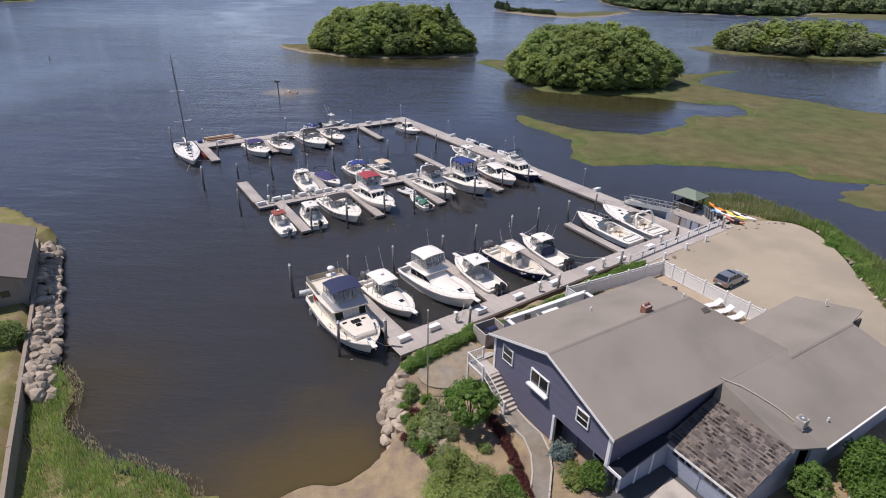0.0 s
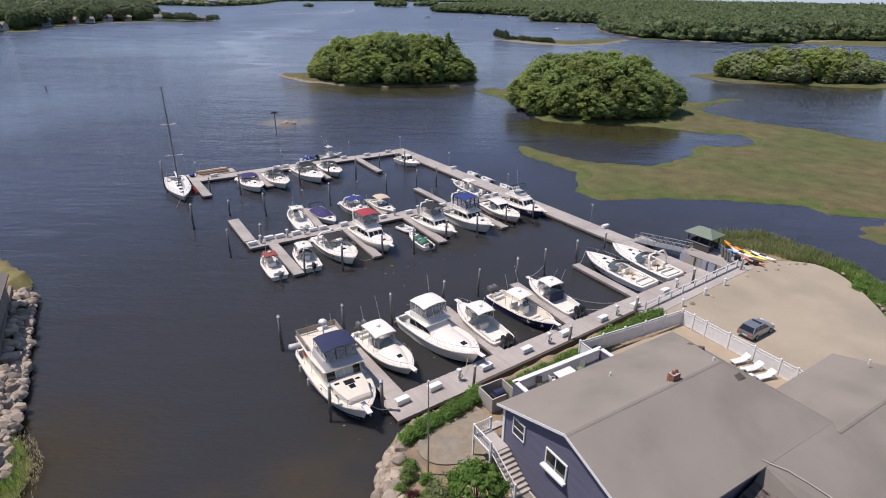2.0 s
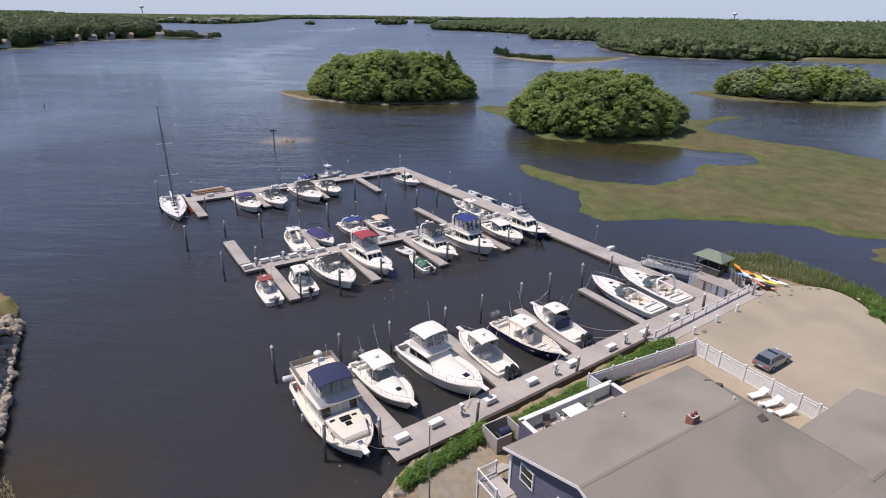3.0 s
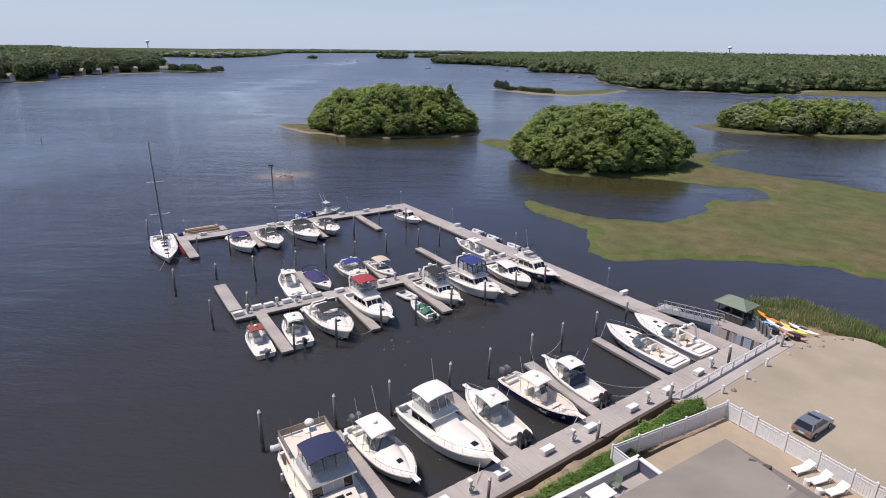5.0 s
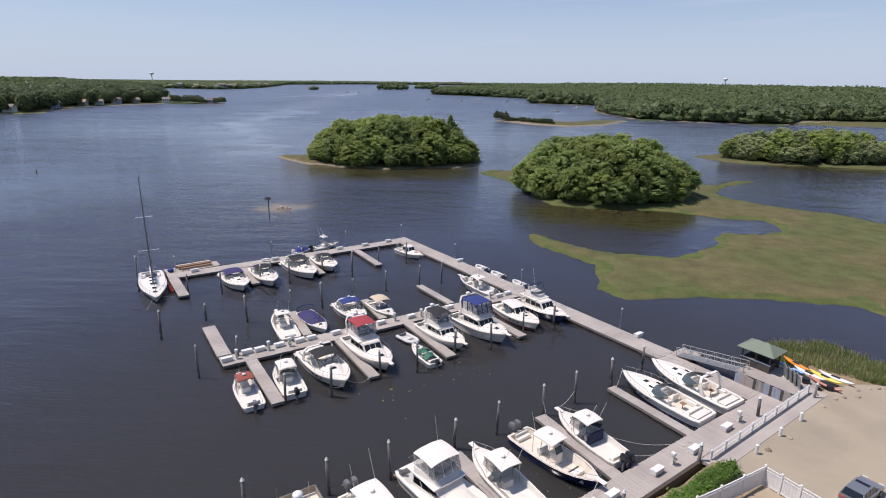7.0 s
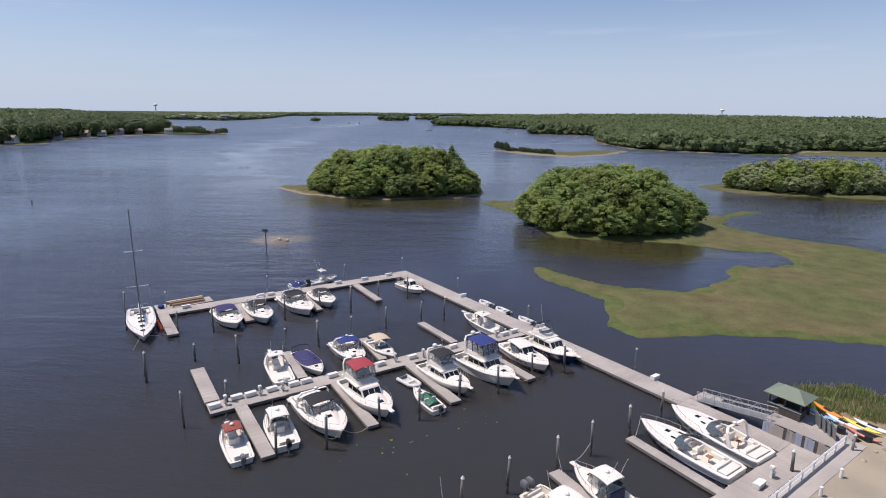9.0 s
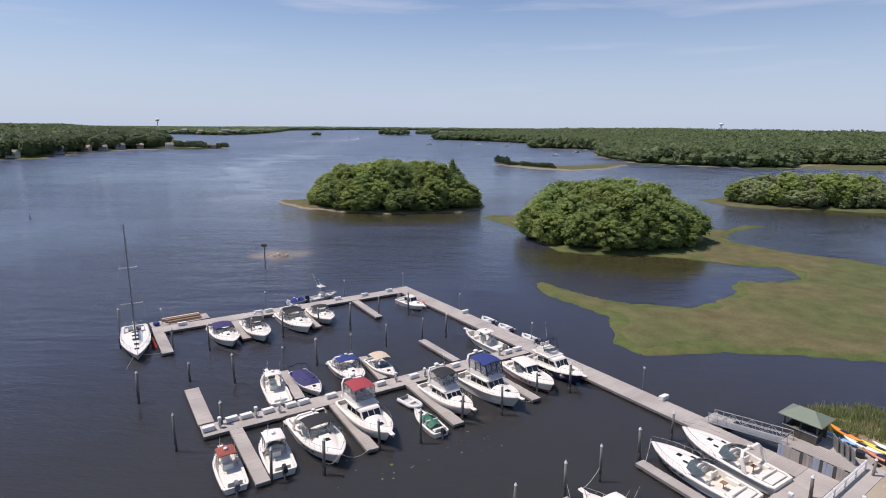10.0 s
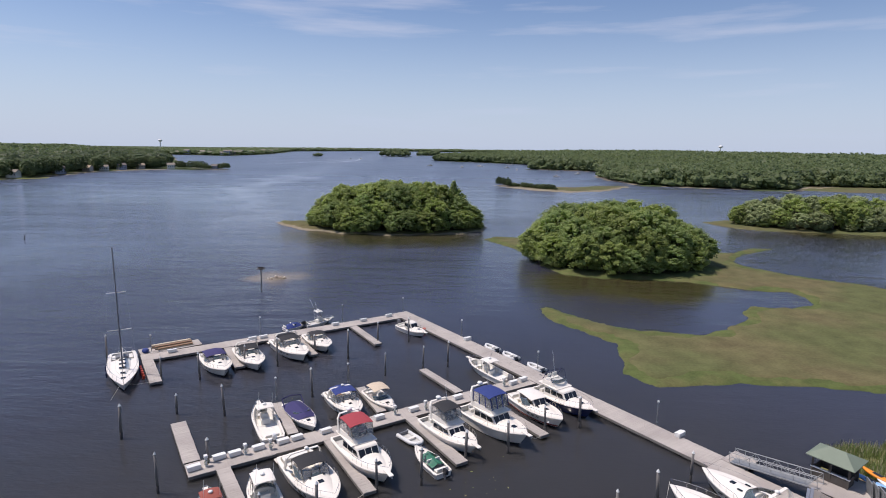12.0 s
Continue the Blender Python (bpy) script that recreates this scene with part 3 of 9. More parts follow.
# ---- mooring piles ----
def pile(u, v, top, r=0.15, base=-1.5, lean=(0, 0), cap=True):
    p = dock(u, v)
    th = thing("mooring_pile", Matrix.Translation((p.x, p.y, 0)), "dark weathered wooden mooring pile with a white cone cap", "mooring pile", "mooring piles")
    lx, ly = lean
    bm = bmesh.new()
    tube(bm, [(0, 0, 0.75), (lx * 0.5, ly * 0.5, (top + 0.75) / 2), (lx, ly, top - 0.02)], r, 10, r * 0.9)
    part("shaft", bm, M["pile"], th, smooth=True)
    bm = bmesh.new()
    tube(bm, [(-lx * 0.4, -ly * 0.4, base), (0, 0, 0.75)], r * 1.03, 10)
    part("wet_shaft", bm, M["pile_wet"], th, "black wet foot of the pile", smooth=True)
    if cap:
        bm = bmesh.new()
        bmesh.ops.create_cone(bm, cap_ends=True, segments=12, radius1=r * 1.12, radius2=r * 0.2, depth=0.24, matrix=Matrix.Translation((lx, ly, top + 0.10)))
        part("cap", bm, M["white_plastic"], th, "white plastic cone cap")
    return th


PILES = [(-3.5, -46.3, 4.0), (20.2, -47.5, 3.6), (6.3, -41.3, 2.9), (17.5, -41.7, 2.3), (9.1, -37.3, 3.6), (21, -37.5, 3.6), (7.8, -31.2, 2.9), (10.2, -27.5, 4.0), (8.6, -21.3, 2.8),
         (21.9, -27.5, 3.6), (12.9, -18.2, 4.2), (30.6, -41.6, 2.8), (42.1, -40.6, 3.1), (43.7, -36.5, 3.4), (43.1, -30.6, 3.1), (32.4, -46.2, 3.7), (21.3, -17.0, 3.1), (9.8, -11.6, 3.3),
         (12, -7.4, 3.8), (22.2, -11.6, 3.2), (23.4, -8.3, 3.6), (45.4, -6.8, 3.5), (44.2, -10.9, 3.1), (44.8, -16.7, 3.3), (43.7, -21.2, 3.2), (44.4, -26.8, 3.5),
         (58.1, -6.4, 2.9), (58.3, -11.9, 3.1), (58.3, -17.5, 3.4), (55.5, -48.7, 3.6), (56.2, -42.7, 3.2), (57.4, -38.0, 3.5), (57.2, -31.5, 2.9), (57.8, -27.2, 3.3), (58, -21.6, 3.2),
         (68.4, -45.6, 3.2), (70.7, -38.3, 3.0), (71.1, -27.4, 3.1), (71.4, -18.1, 3.2), (70.2, -5.7, 2.4), (72.6, -0.2, 3.2), (66.8, -49.3, 3.4)]
rs = random.Random(5)
for u, v, top in PILES:
    pile(u, v, top, rs.uniform(0.115, 0.15), lean=(rs.uniform(-0.09, 0.09), rs.uniform(-0.09, 0.09)))


def dock_lamp(u, v, top=2.8):
    p = dock(u, v)
    th = thing("dock_lamp", Matrix.Translation((p.x, p.y, 0.5)), "thin grey lamp post with a small white globe on the dock", "lamp", "dock lamps")
    bm = bmesh.new()
    tube(bm, [(0, 0, -0.6), (0, 0, top - 0.5)], 0.05, 8)
    part("post", bm, M["metal_grey"], th)
    bm = bmesh.new()
    ball(bm, (0, 0, top - 0.42), 0.14, 2)
    part("globe", bm, M["white_plastic"], th, smooth=True)
    bm = bmesh.new()
    tube(bm, [(0, 0, -0.05), (0, 0, 0.04)], 0.11, 8)
    part("base", bm, M["metal_grey"], th)


for u, v in ((-1.6, 0.1), (-3.3, -11.1), (-4.0, -25.1), (14.9, 0.75), (31.7, 0.7), (50, 0.55), (-4.2, -40.7), (20.5, -31.4), (21.3, -22.4)):
    dock_lamp(u, v)


def dock_box(u, v, size=(1.08, 0.54, 0.52), turn=0.0):
    p = dock(u, v)
    th = thing("dock_box", Matrix.Translation((p.x, p.y, 0.5)) @ Matrix.Rotation(TH + math.pi / 2 + turn, 4, "Z"), "white plastic storage box with a sloped lid on the dock", "dock box", "dock boxes")
    lx, ly, h = size
    bm = bmesh.new()
    box(bm, -lx / 2, lx / 2, -ly / 2, ly / 2, 0.03, h * 0.74, 0.025, taper=-0.05)
    part("body", bm, M["white_plastic"], th)
    bm = bmesh.new()
    y = ly / 2 + 0.035
    x = lx / 2 + 0.035
    loft(bm, [[(sx, -y, h * 0.74), (sx, y, h * 0.74), (sx, y, h * 0.84), (sx, -y * 0.2, h), (sx, -y, h * 0.96)] for sx in (-x, x)])
    part("lid", bm, M["white_plastic"], th)


for u, v in ((31.2, -43.0), (30.6, -40.6), (30.8, -39.2), (31.0, -37.0), (31.2, -34.6), (31.3, -33.2), (31.7, -30.2), (32.2, -24.2), (32.7, -20.0), (33.0, -14.0), (33.6, -5.6), (33.6, -3.9),
             (0.1, -8.9), (0.2, -4.0), (-0.5, -13.8), (-1.0, -27.3), (-0.8, -25.7), (-2.0, -38.4), (17.4, -0.1), (53.2, -0.2),
             (68.6, -43.9), (68.7, -40.8), (69.0, -35.5), (69.1, -30.8), (69.2, -25.8), (69.5, -20.6), (69.7, -15.6), (69.6, -10.2)):
    dock_box(u, v)


def pedestal(u, v):
    p = dock(u, v)
    th = thing("power_pedestal", Matrix.Translation((p.x, p.y, 0.5)) @ Matrix.Rotation(TH, 4, "Z"), "slim white shore power pedestal with a coiled hose", "power pedestal", "power pedestals")
    bm = bmesh.new()
    box(bm, -0.11, 0.11, -0.11, 0.11, 0, 0.85, 0.015, taper=0.15)
    part("post", bm, M["white_plastic"], th)
    bm = bmesh.new()
    box(bm, -0.19, 0.19, -0.16, 0.16, 0.85, 1.12, 0.05)
    part("head", bm, M["white_plastic"], th)
    bm = bmesh.new()
    tube(bm, [(0.2 + 0.05 * math.cos(t * 0.3), 0.22 * math.cos(t), 0.45 + 0.22 * math.sin(t)) for t in [k * 0.55 for k in range(30)]], 0.02, 5)
    part("hose", bm, M["hut_roof"], th, "green coiled hose")


for u, v in ((31.2, -41.9), (31.2, -38.3), (31.6, -36.0), (33.2, -18.7), (32.4, -27.9), (33.4, -7.0), (32.3, -22.2), (68.9, -38.4), (69.3, -28.1), (69.6, -18.6), (69.6, -8.1), (59.2, -43.3)):
    pedestal(u, v)

# ---- ground surfaces on the near land ----
def patch(name, pts, z, material, label, category, thick=0.25, kind="structure"):
    bm = bmesh.new()
    lo = [bm.verts.new((p[0], p[1], z - thick)) for p in pts]
    hi = [bm.verts.new((p[0], p[1], z)) for p in pts]
    n = len(pts)
    f = bm.faces.new(hi)
    for k in range(n):
        bm.faces.new((lo[k], lo[(k + 1) % n], hi[(k + 1) % n], hi[k]))
    f.normal_update()
    if f.normal.z < 0:
        bmesh.ops.reverse_faces(bm, faces=bm.faces[:])
    return tagged(part(name, bm, material), label, category, kind=kind)


def smooth_loop(pts, rounds=2):
    for _ in range(rounds):
        out = []
        for (x0, y0), (x1, y1) in zip(pts, pts[1:] + pts[:1]):
            out += [(0.75 * x0 + 0.25 * x1, 0.75 * y0 + 0.25 * y1), (0.25 * x0 + 0.75 * x1, 0.25 * y0 + 0.75 * y1)]
        pts = out
    return pts


lot = [tuple(dock(*p)[:2]) for p in ((72.0, -18.5), (72.0, -4.0), (72.3, 1.8), (74.5, 7.5), (78.5, 9.5), (84.5, 4.2), (89.5, -2.5), (95, -8), (104, -8), (104, -22), (84, -22))]
patch("parking_lot", smooth_loop(lot, 2), 1.72, M["sand"], "pale dusty sand parking lot", "parking lot")
walk_pts = [house_at(a, b) for a, b in ((-6.2, 1.0), (-4.2, -4.4), (-1.6, -4.6), (-0.2, -1.5), (0.0, 0.5), (-3.6, 2.0))]
patch("gravel_patio", smooth_loop([tuple(p[:2]) for p in walk_pts], 2), 2.03, M["patio"], "worn grey gravel patio behind the hedge", "patio")
path_c = [(3.2, -0.8), (4.6, -0.9), (6.0, -0.85), (7.4, -1.35), (8.6, -2.2), (9.6, -3.2), (11.0, -4.6), (13, -6.5)]
left = [house_at(a - 0.18, b - 0.62) for a, b in path_c]
right = [house_at(a + 0.18, b + 0.62) for a, b in path_c]
patch("gravel_path", [tuple(p[:2]) for p in left + right[::-1]], 2.035, M["gravel"], "grey gravel garden path with pale kerb stones", "path")
for row in (left, right):
    for p, q in zip(row, row[1:]):
        n = max(1, max(1, round((q - p).length / 0.37)))
        for k in range(n):
            c, d = p.lerp(q, (k + 0.5) / n), (q - p).normalized()
            th = bmesh.new()
            box(th, -0.18, 0.18, -0.06, 0.06, 1.9, 2.10, 0.02)
            ob = part("kerb_stone", th, M["concrete"])
            ob.matrix_world = Matrix.Translation((c.x, c.y, 0)) @ Matrix.Rotation(math.atan2(d.y, d.x), 4, "Z")
            tagged(ob, "small pale concrete kerb stone along the path", "kerb stone", "path kerb stones")
drive = [house_at(a, b) for a, b in ((11.9, 4.8), (12.1, -3), (15, -9), (24, -9), (24, 5), (17.2, 5.0))]
patch("driveway", [tuple(p[:2]) for p in drive], 2.03, M["asphalt"], "dark asphalt drive in front of the garage", "driveway")
patch("driveway_slab", [tuple(house_at(a, b)[:2]) for a, b in ((13.0, 4.4), (13.6, 0.5), (17, -1), (22, 1), (21, 4.4))], 2.045, M["concrete"], "pale concrete apron by the garage", "driveway")

# ---- house ----
house = thing("house", HOUSE, "two storey blue grey clapboard house with low grey roofs", "house")


def slab_roof(name, pts, thick, material, parent, label=""):
    """A roof surface with thickness, from its corners."""
    bm = bmesh.new()
    hi = [bm.verts.new(p) for p in pts]
    f = bm.faces.new(hi)
    f.normal_update()
    if f.normal.z < 0:
        f.normal_flip()
        f.normal_update()
    r = bmesh.ops.extrude_face_region(bm, geom=[f])
    for e in r["geom"]:
        if isinstance(e, bmesh.types.BMVert):
            e.co.z -= thick
    bmesh.ops.recalc_face_normals(bm, faces=bm.faces[:])
    return part(name, bm, material, parent, label)


EZ, RZ, RA = 6.5, 8.62, 5.92
# main block: gable towards the garden, hipped at the terrace
slab_roof("roof", [(-0.05, -0.35, EZ), (RA, -0.35, RZ), (RA, 13.2, RZ), (-0.05, 16.6, EZ)], 0.16, M["roof"], house, "low pitched warm grey roll roof")
slab_roof("roof", [(RA, -0.35, RZ), (11.9, -0.35, EZ), (11.9, 16.6, EZ), (RA, 13.2, RZ)], 0.16, M["roof"], house, "low pitched warm grey roll roof")
slab_roof("roof", [(RA, 13.2, RZ), (11.9, 16.6, EZ), (-0.05, 16.6, EZ)], 0.16, M["roof"], house, "low pitched warm grey roll roof")
for x0 in (0.35,):
    bm = bmesh.new()
    ring = [(0.35, EZ - 0.05), (RA, RZ - 0.17), (11.5, EZ - 0.05), (11.5, 4.2), (6.9, 4.2), (6.9, 1.6), (0.35, 1.6)]
    loft(bm, [[(a, b, z) for a, z in ring] for b in (0.0, 0.14)])
    part("gable_wall", bm, M["siding"], house, "blue grey wall behind the clapboards")
# clapboards on the gable wall
rows = int((RZ - 1.75) / 0.19)
for k in range(rows):
    z = 1.72 + 0.19 * k
    top = z + 0.19
    if top > EZ - 0.1:
        lo = RA - (RZ - 0.2 - top) / (RZ - EZ) * RA + 0.38
        hi = 2 * RA - lo
        lo, hi = max(lo, 0.42), min(hi, 11.4)
    else:
        lo, hi = 0.42, (11.4 if z >= 4.15 else 6.9)
    if hi - lo < 0.3:
        continue
    bm = bmesh.new()
    loft(bm, [[(a, -0.002, z), (a, -0.032, z), (a, -0.010, top), (a, -0.002, top)] for a in (lo, hi)])
    part("clapboard", bm, M["siding"], house)
bm = bmesh.new()
box(bm, 6.9, 11.5, 0.9, 1.04, 1.6, 4.15)
part("lower_wall", bm, M["siding"], house, "recessed lower wall under the overhang")
bm = bmesh.new()
box(bm, 6.9, 11.5, 0.15, 1.04, 4.08, 4.2)
part("overhang_floor", bm, M["siding"], house)
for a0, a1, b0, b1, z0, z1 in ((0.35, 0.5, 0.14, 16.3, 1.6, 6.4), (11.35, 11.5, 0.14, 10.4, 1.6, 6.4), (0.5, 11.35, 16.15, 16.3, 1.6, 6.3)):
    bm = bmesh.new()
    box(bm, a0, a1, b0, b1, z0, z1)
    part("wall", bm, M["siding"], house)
# white trim: corner boards, rakes, post
for a0, a1, b0, b1, z0, z1 in ((0.27, 0.47, -0.09, 0.1, 3.5, 6.42), (11.36, 11.58, -0.09, 0.1, 4.1, 6.42), (6.82, 7.02, -0.09, 0.12, 1.9, 4.2), (11.38, 11.54, 0.86, 1.06, 1.9, 4.1)):
    bm = bmesh.new()
    box(bm, a0, a1, b0, b1, z0, z1)
    part("corner_board", bm, M["white_paint"], house)
for (a0, z0), (a1, z1) in (((-0.08, EZ), (RA, RZ)), ((RA, RZ), (11.93, EZ))):
    bm = bmesh.new()
    loft(bm, [[(a, -0.38, z + 0.02), (a, -0.35, z + 0.02), (a, -0.35, z - 0.17), (a, -0.38, z - 0.17)] for a, z in ((a0, z0), (a1, z1))])
    part("rake_board", bm, M["white_paint"], house)


def house_window(a, z, w, h, sill=False, sash=True, b=0.0, parent=None, slider=False):
    """A white framed window in the gable wall."""
    win = new("window")
    win.parent = parent or house
    win.matrix_basis = Matrix.Translation((a, b, z))
    t = 0.09
    for x0, x1, z0, z1 in ((-w / 2 - t, w / 2 + t, h / 2, h / 2 + t), (-w / 2 - t, w / 2 + t, -h / 2 - t, -h / 2), (-w / 2 - t, -w / 2, -h / 2, h / 2), (w / 2, w / 2 + t, -h / 2, h / 2)):
        bm = bmesh.new()
        box(bm, x0, x1, -0.115, -0.005, z0, z1)
        part("window_frame", bm, M["white_paint"], win)
    bm = bmesh.new()
    box(bm, -w / 2, w / 2, -0.09, -0.03, -h / 2, h / 2)
    part("pane", bm, M["glass"], win)
    bm = bmesh.new()
    if slider:
        box(bm, -0.03, 0.03, -0.108, -0.092, -h / 2, h / 2)
    else:
        box(bm, -w / 2, w / 2, -0.108, -0.092, -0.03, 0.03)
    part("sash_bar", bm, M["white_paint"], win)
    if sill:
        bm = bmesh.new()
        box(bm, -w / 2 - 0.2, w / 2 + 0.15, -0.36, -0.08, -h / 2 - 0.24, -h / 2 - 0.12)
        part("window_box", bm, M["white_paint"], win, "white window box shelf")
    return win


house_window(1.88, 5.7, 0.98, 1.1)
house_window(5.27, 5.78, 1.6, 1.0, sill=True, slider=True)
house_window(9.25, 5.84, 0.88, 0.88)
house_window(10.35, 3.3, 1.0, 0.85, b=0.9)
bm = bmesh.new()
box(bm, 7.5, 8.4, 0.83, 0.9, 2.0, 4.05)
part("door", bm, M["siding"], house, "plain blue grey door under the overhang")

# wing behind: its near slope carries on the main slope, its far slope falls to the terrace
GA, GZ, WA, WR = 17.6, 4.65, 12.45, 6.36
slab_roof("wing_roof", [(11.85, 9.4, EZ - 0.004), (GA, 11.9, GZ), (GA, 25.0, GZ), (WA, 24.4, WR - 0.02), (WA, 16.1, WR - 0.02), (11.9, 16.6, EZ - 0.004)], 0.16, M["roof"], house, "warm grey low wing roof")
slab_roof("wing_roof", [(WA, 16.1, WR), (WA, 24.4, WR), (12.0, 27.0, 6.42), (7.2, 26.6, 5.3), (7.4, 16.4, 5.05)], 0.16, M["roof"], house, "warm grey low wing roof")
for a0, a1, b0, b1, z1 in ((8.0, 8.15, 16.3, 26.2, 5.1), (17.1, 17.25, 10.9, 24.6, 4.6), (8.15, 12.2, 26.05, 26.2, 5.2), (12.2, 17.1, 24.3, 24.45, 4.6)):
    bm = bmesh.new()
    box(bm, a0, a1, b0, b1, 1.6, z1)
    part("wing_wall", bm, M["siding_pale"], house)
bm = bmesh.new()
loft(bm, [[(12.3, b, 4.5), (17.2, b, 4.5), (12.3, b, WR - 0.2)] for b in (24.3, 24.42)])
part("wing_gable", bm, M["siding_pale"], house)
bm = bmesh.new()
box(bm, 12.25, 12.4, 24.5, 26.2, 1.6, 6.1)
part("wing_wall", bm, M["hut_wall"], house)
bm = bmesh.new()
box(bm, GA - 0.02, GA + 0.1, 11.9, 25.0, GZ - 0.14, GZ - 0.015)
part("gutter", bm, M["white_paint"], house, "white gutter along the eave")
# ridge strips
for p, q in (((RA, -0.35, RZ), (RA, 13.2, RZ)), ((WA, 16.1, WR), (WA, 24.4, WR))):
    bm = bmesh.new()
    loft(bm, [[(x - 0.16, y, z - 0.035), (x, y, z + 0.025), (x + 0.16, y, z - 0.035), (x, y, z - 0.06)] for x, y, z in (p, q)])
    part("ridge_cap", bm, M["roof"], house)
# garage with a shingled roof
bm = bmesh.new()
slab = [(11.75, 4.6, 3.95), (17.1, 4.6, 3.95), (16.95, 9.15, 5.39), (11.7, 9.15, 5.39)]
slab_roof("garage_roof", slab, 0.14, M["shingle"], house, "brown asphalt shingle garage roof")
slab_roof("garage_top_roof", [(11.7, 9.1, 5.42), (16.95, 9.1, 5.39), (GA, 11.9, GZ + 0.01), (11.78, 9.4, EZ)], 0.12, M["roof"], house)
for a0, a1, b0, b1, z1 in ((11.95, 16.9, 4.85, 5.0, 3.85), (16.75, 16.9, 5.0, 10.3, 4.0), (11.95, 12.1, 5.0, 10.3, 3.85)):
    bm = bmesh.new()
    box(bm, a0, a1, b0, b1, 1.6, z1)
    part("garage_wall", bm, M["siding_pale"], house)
bm = bmesh.new()
loft(bm, [[(a, 5.0, 3.85), (a, 9.0, 5.15), (a, 10.3, 4.85), (a, 10.3, 3.9)] for a in (16.75, 16.9)])
part("garage_gable", bm, M["siding_pale"], house)
bm = bmesh.new()
box(bm, 11.7, 17.15, 4.55, 4.62, 3.78, 3.94)
part("garage_fascia", bm, M["white_paint"], house)
for k in range(2):
    door = new("garage_door")
    door.parent = house
    a0 = 12.35 + 2.25 * k
    for j in range(4):
        bm = bmesh.new()
        box(bm, a0, a0 + 2.1, 4.80, 4.86, 2.03 + j * 0.44, 2.45 + j * 0.44, 0.01)
        part("door_panel", bm, M["siding_pale"], door)
    for j in range(4):
        bm = bmesh.new()
        box(bm, a0 + 0.14 + j * 0.48, a0 + 0.50 + j * 0.48, 4.775, 4.80, 3.30, 3.64)
        part("pane", bm, M["glass"], door)
# shingle courses
course, sh = 0.262, []
slope = Vector((0, 4.9, 1.55)).normalized()
rs = random.Random(9)
shingle_meshes = []
for w in (0.3, 0.42, 0.56):
    bm = bmesh.new()
    box(bm, 0, w - 0.012, 0, course + 0.03, 0, 0.02)
    shingle_meshes.append((w, mesh_of("shingle", bm, M["shingle"])))
tilt = math.atan2(1.55, 4.9)
for k in range(18):
    a = 11.75 - rs.uniform(0, 0.3)
    while a < 17.0:
        w, me = rs.choice(shingle_meshes)
        x0 = max(a, 11.75)
        if a + w <= 17.12 and a >= 11.7:
            s = new("shingle", me)
            s.parent = house
            y = 4.58 + k * course * math.cos(tilt)
            s.matrix_basis = Matrix.Translation((a, y, 3.97 + (y - 4.6) * 1.55 / 4.9)) @ Matrix.Rotation(tilt - 0.02, 4, "X")
        a += w
bm = bmesh.new()                                                    # darker tabs scattered over the courses
for _ in range(300):
    k = rs.randrange(18)
    a, w, y = rs.uniform(11.8, 16.7), rs.uniform(0.18, 0.42), 4.58 + k * course * math.cos(tilt)
    zr = 4.0 + (y - 4.6) * 1.55 / 4.9
    loft(bm, [[(a, y + dy, zr + dz + dy * math.tan(tilt - 0.02)), (a + w, y + dy, zr + dz + dy * math.tan(tilt - 0.02))] for dy, dz in ((0.0, -0.012), (0.0, 0.004), (0.14, 0.004), (0.14, -0.012))], ring_closed=False)
ob = part("tab_layer", bm, M["shingle_dark"], house, "darker laminated shingle tabs")
ob["kind"] = "stuff"
# black flat porch roof between house and garage
slab_roof("porch_roof", [(11.2, 0.25, 4.05), (12.55, 0.05, 4.05), (12.1, 4.75, 4.1), (11.2, 5.0, 4.1)], 0.15, M["flat_black"], house, "black flat porch roof")
bm = bmesh.new()
box(bm, 11.95, 12.1, 0.6, 4.85, 2.0, 3.9)
part("porch_wall", bm, M["siding_pale"], house)
for k in range(3):
    bm = bmesh.new()
    box(bm, 12.08, 12.16, 0.55 + k * 1.4, 0.67 + k * 1.4, 2.0, 3.9)
    part("porch_post", bm, M["white_paint"], house)
bm = bmesh.new()
box(bm, 11.3, 12.6, -0.04, 0.04, 3.88, 4.07)
part("porch_fascia", bm, M["white_paint"], house)

# chimney: brick stack with two flues
chim = new("chimney")
chim.parent = house
chim.matrix_basis = Matrix.Translation((5.65, 8.9, 8.25)) @ Matrix.Diagonal((0.74, 0.74, 0.95, 1))
bm = bmesh.new()
box(bm, -0.29, 0.29, -0.42, 0.42, -0.3, 0.84)
part("core", bm, M["mortar"], chim)
bm = bmesh.new()
box(bm, 0, 0.2, 0, 0.035, 0, 0.065, 0.004)
brick_me = mesh_of("brick", bm, M["brick"])
for k in range(12):
    z = -0.06 + k * 0.076
    off = 0.11 if k % 2 else 0
    for j in range(4):
        x = -0.42 + j * 0.215 + (off if j < 3 else 0)
        if x + 0.2 > 0.46:
            continue
        for rot in (0, math.pi):
            s = new("brick", brick_me)
            s.parent = chim
            s.matrix_basis = Matrix.Rotation(rot, 4, "Z") @ Matrix.Translation((0.29, 0, z)) @ Matrix.Rotation(math.pi / 2, 4, "Z") @ Matrix.Translation((x, -0.03, 0))
    for j in range(3):
        x = -0.30 + j * 0.205
        for rot in (0, math.pi):
            s = new("brick", brick_me)
            s.parent = chim
            s.matrix_basis = Matrix.Rotation(rot, 4, "Z") @ Matrix.Translation((x, -0.45, z))
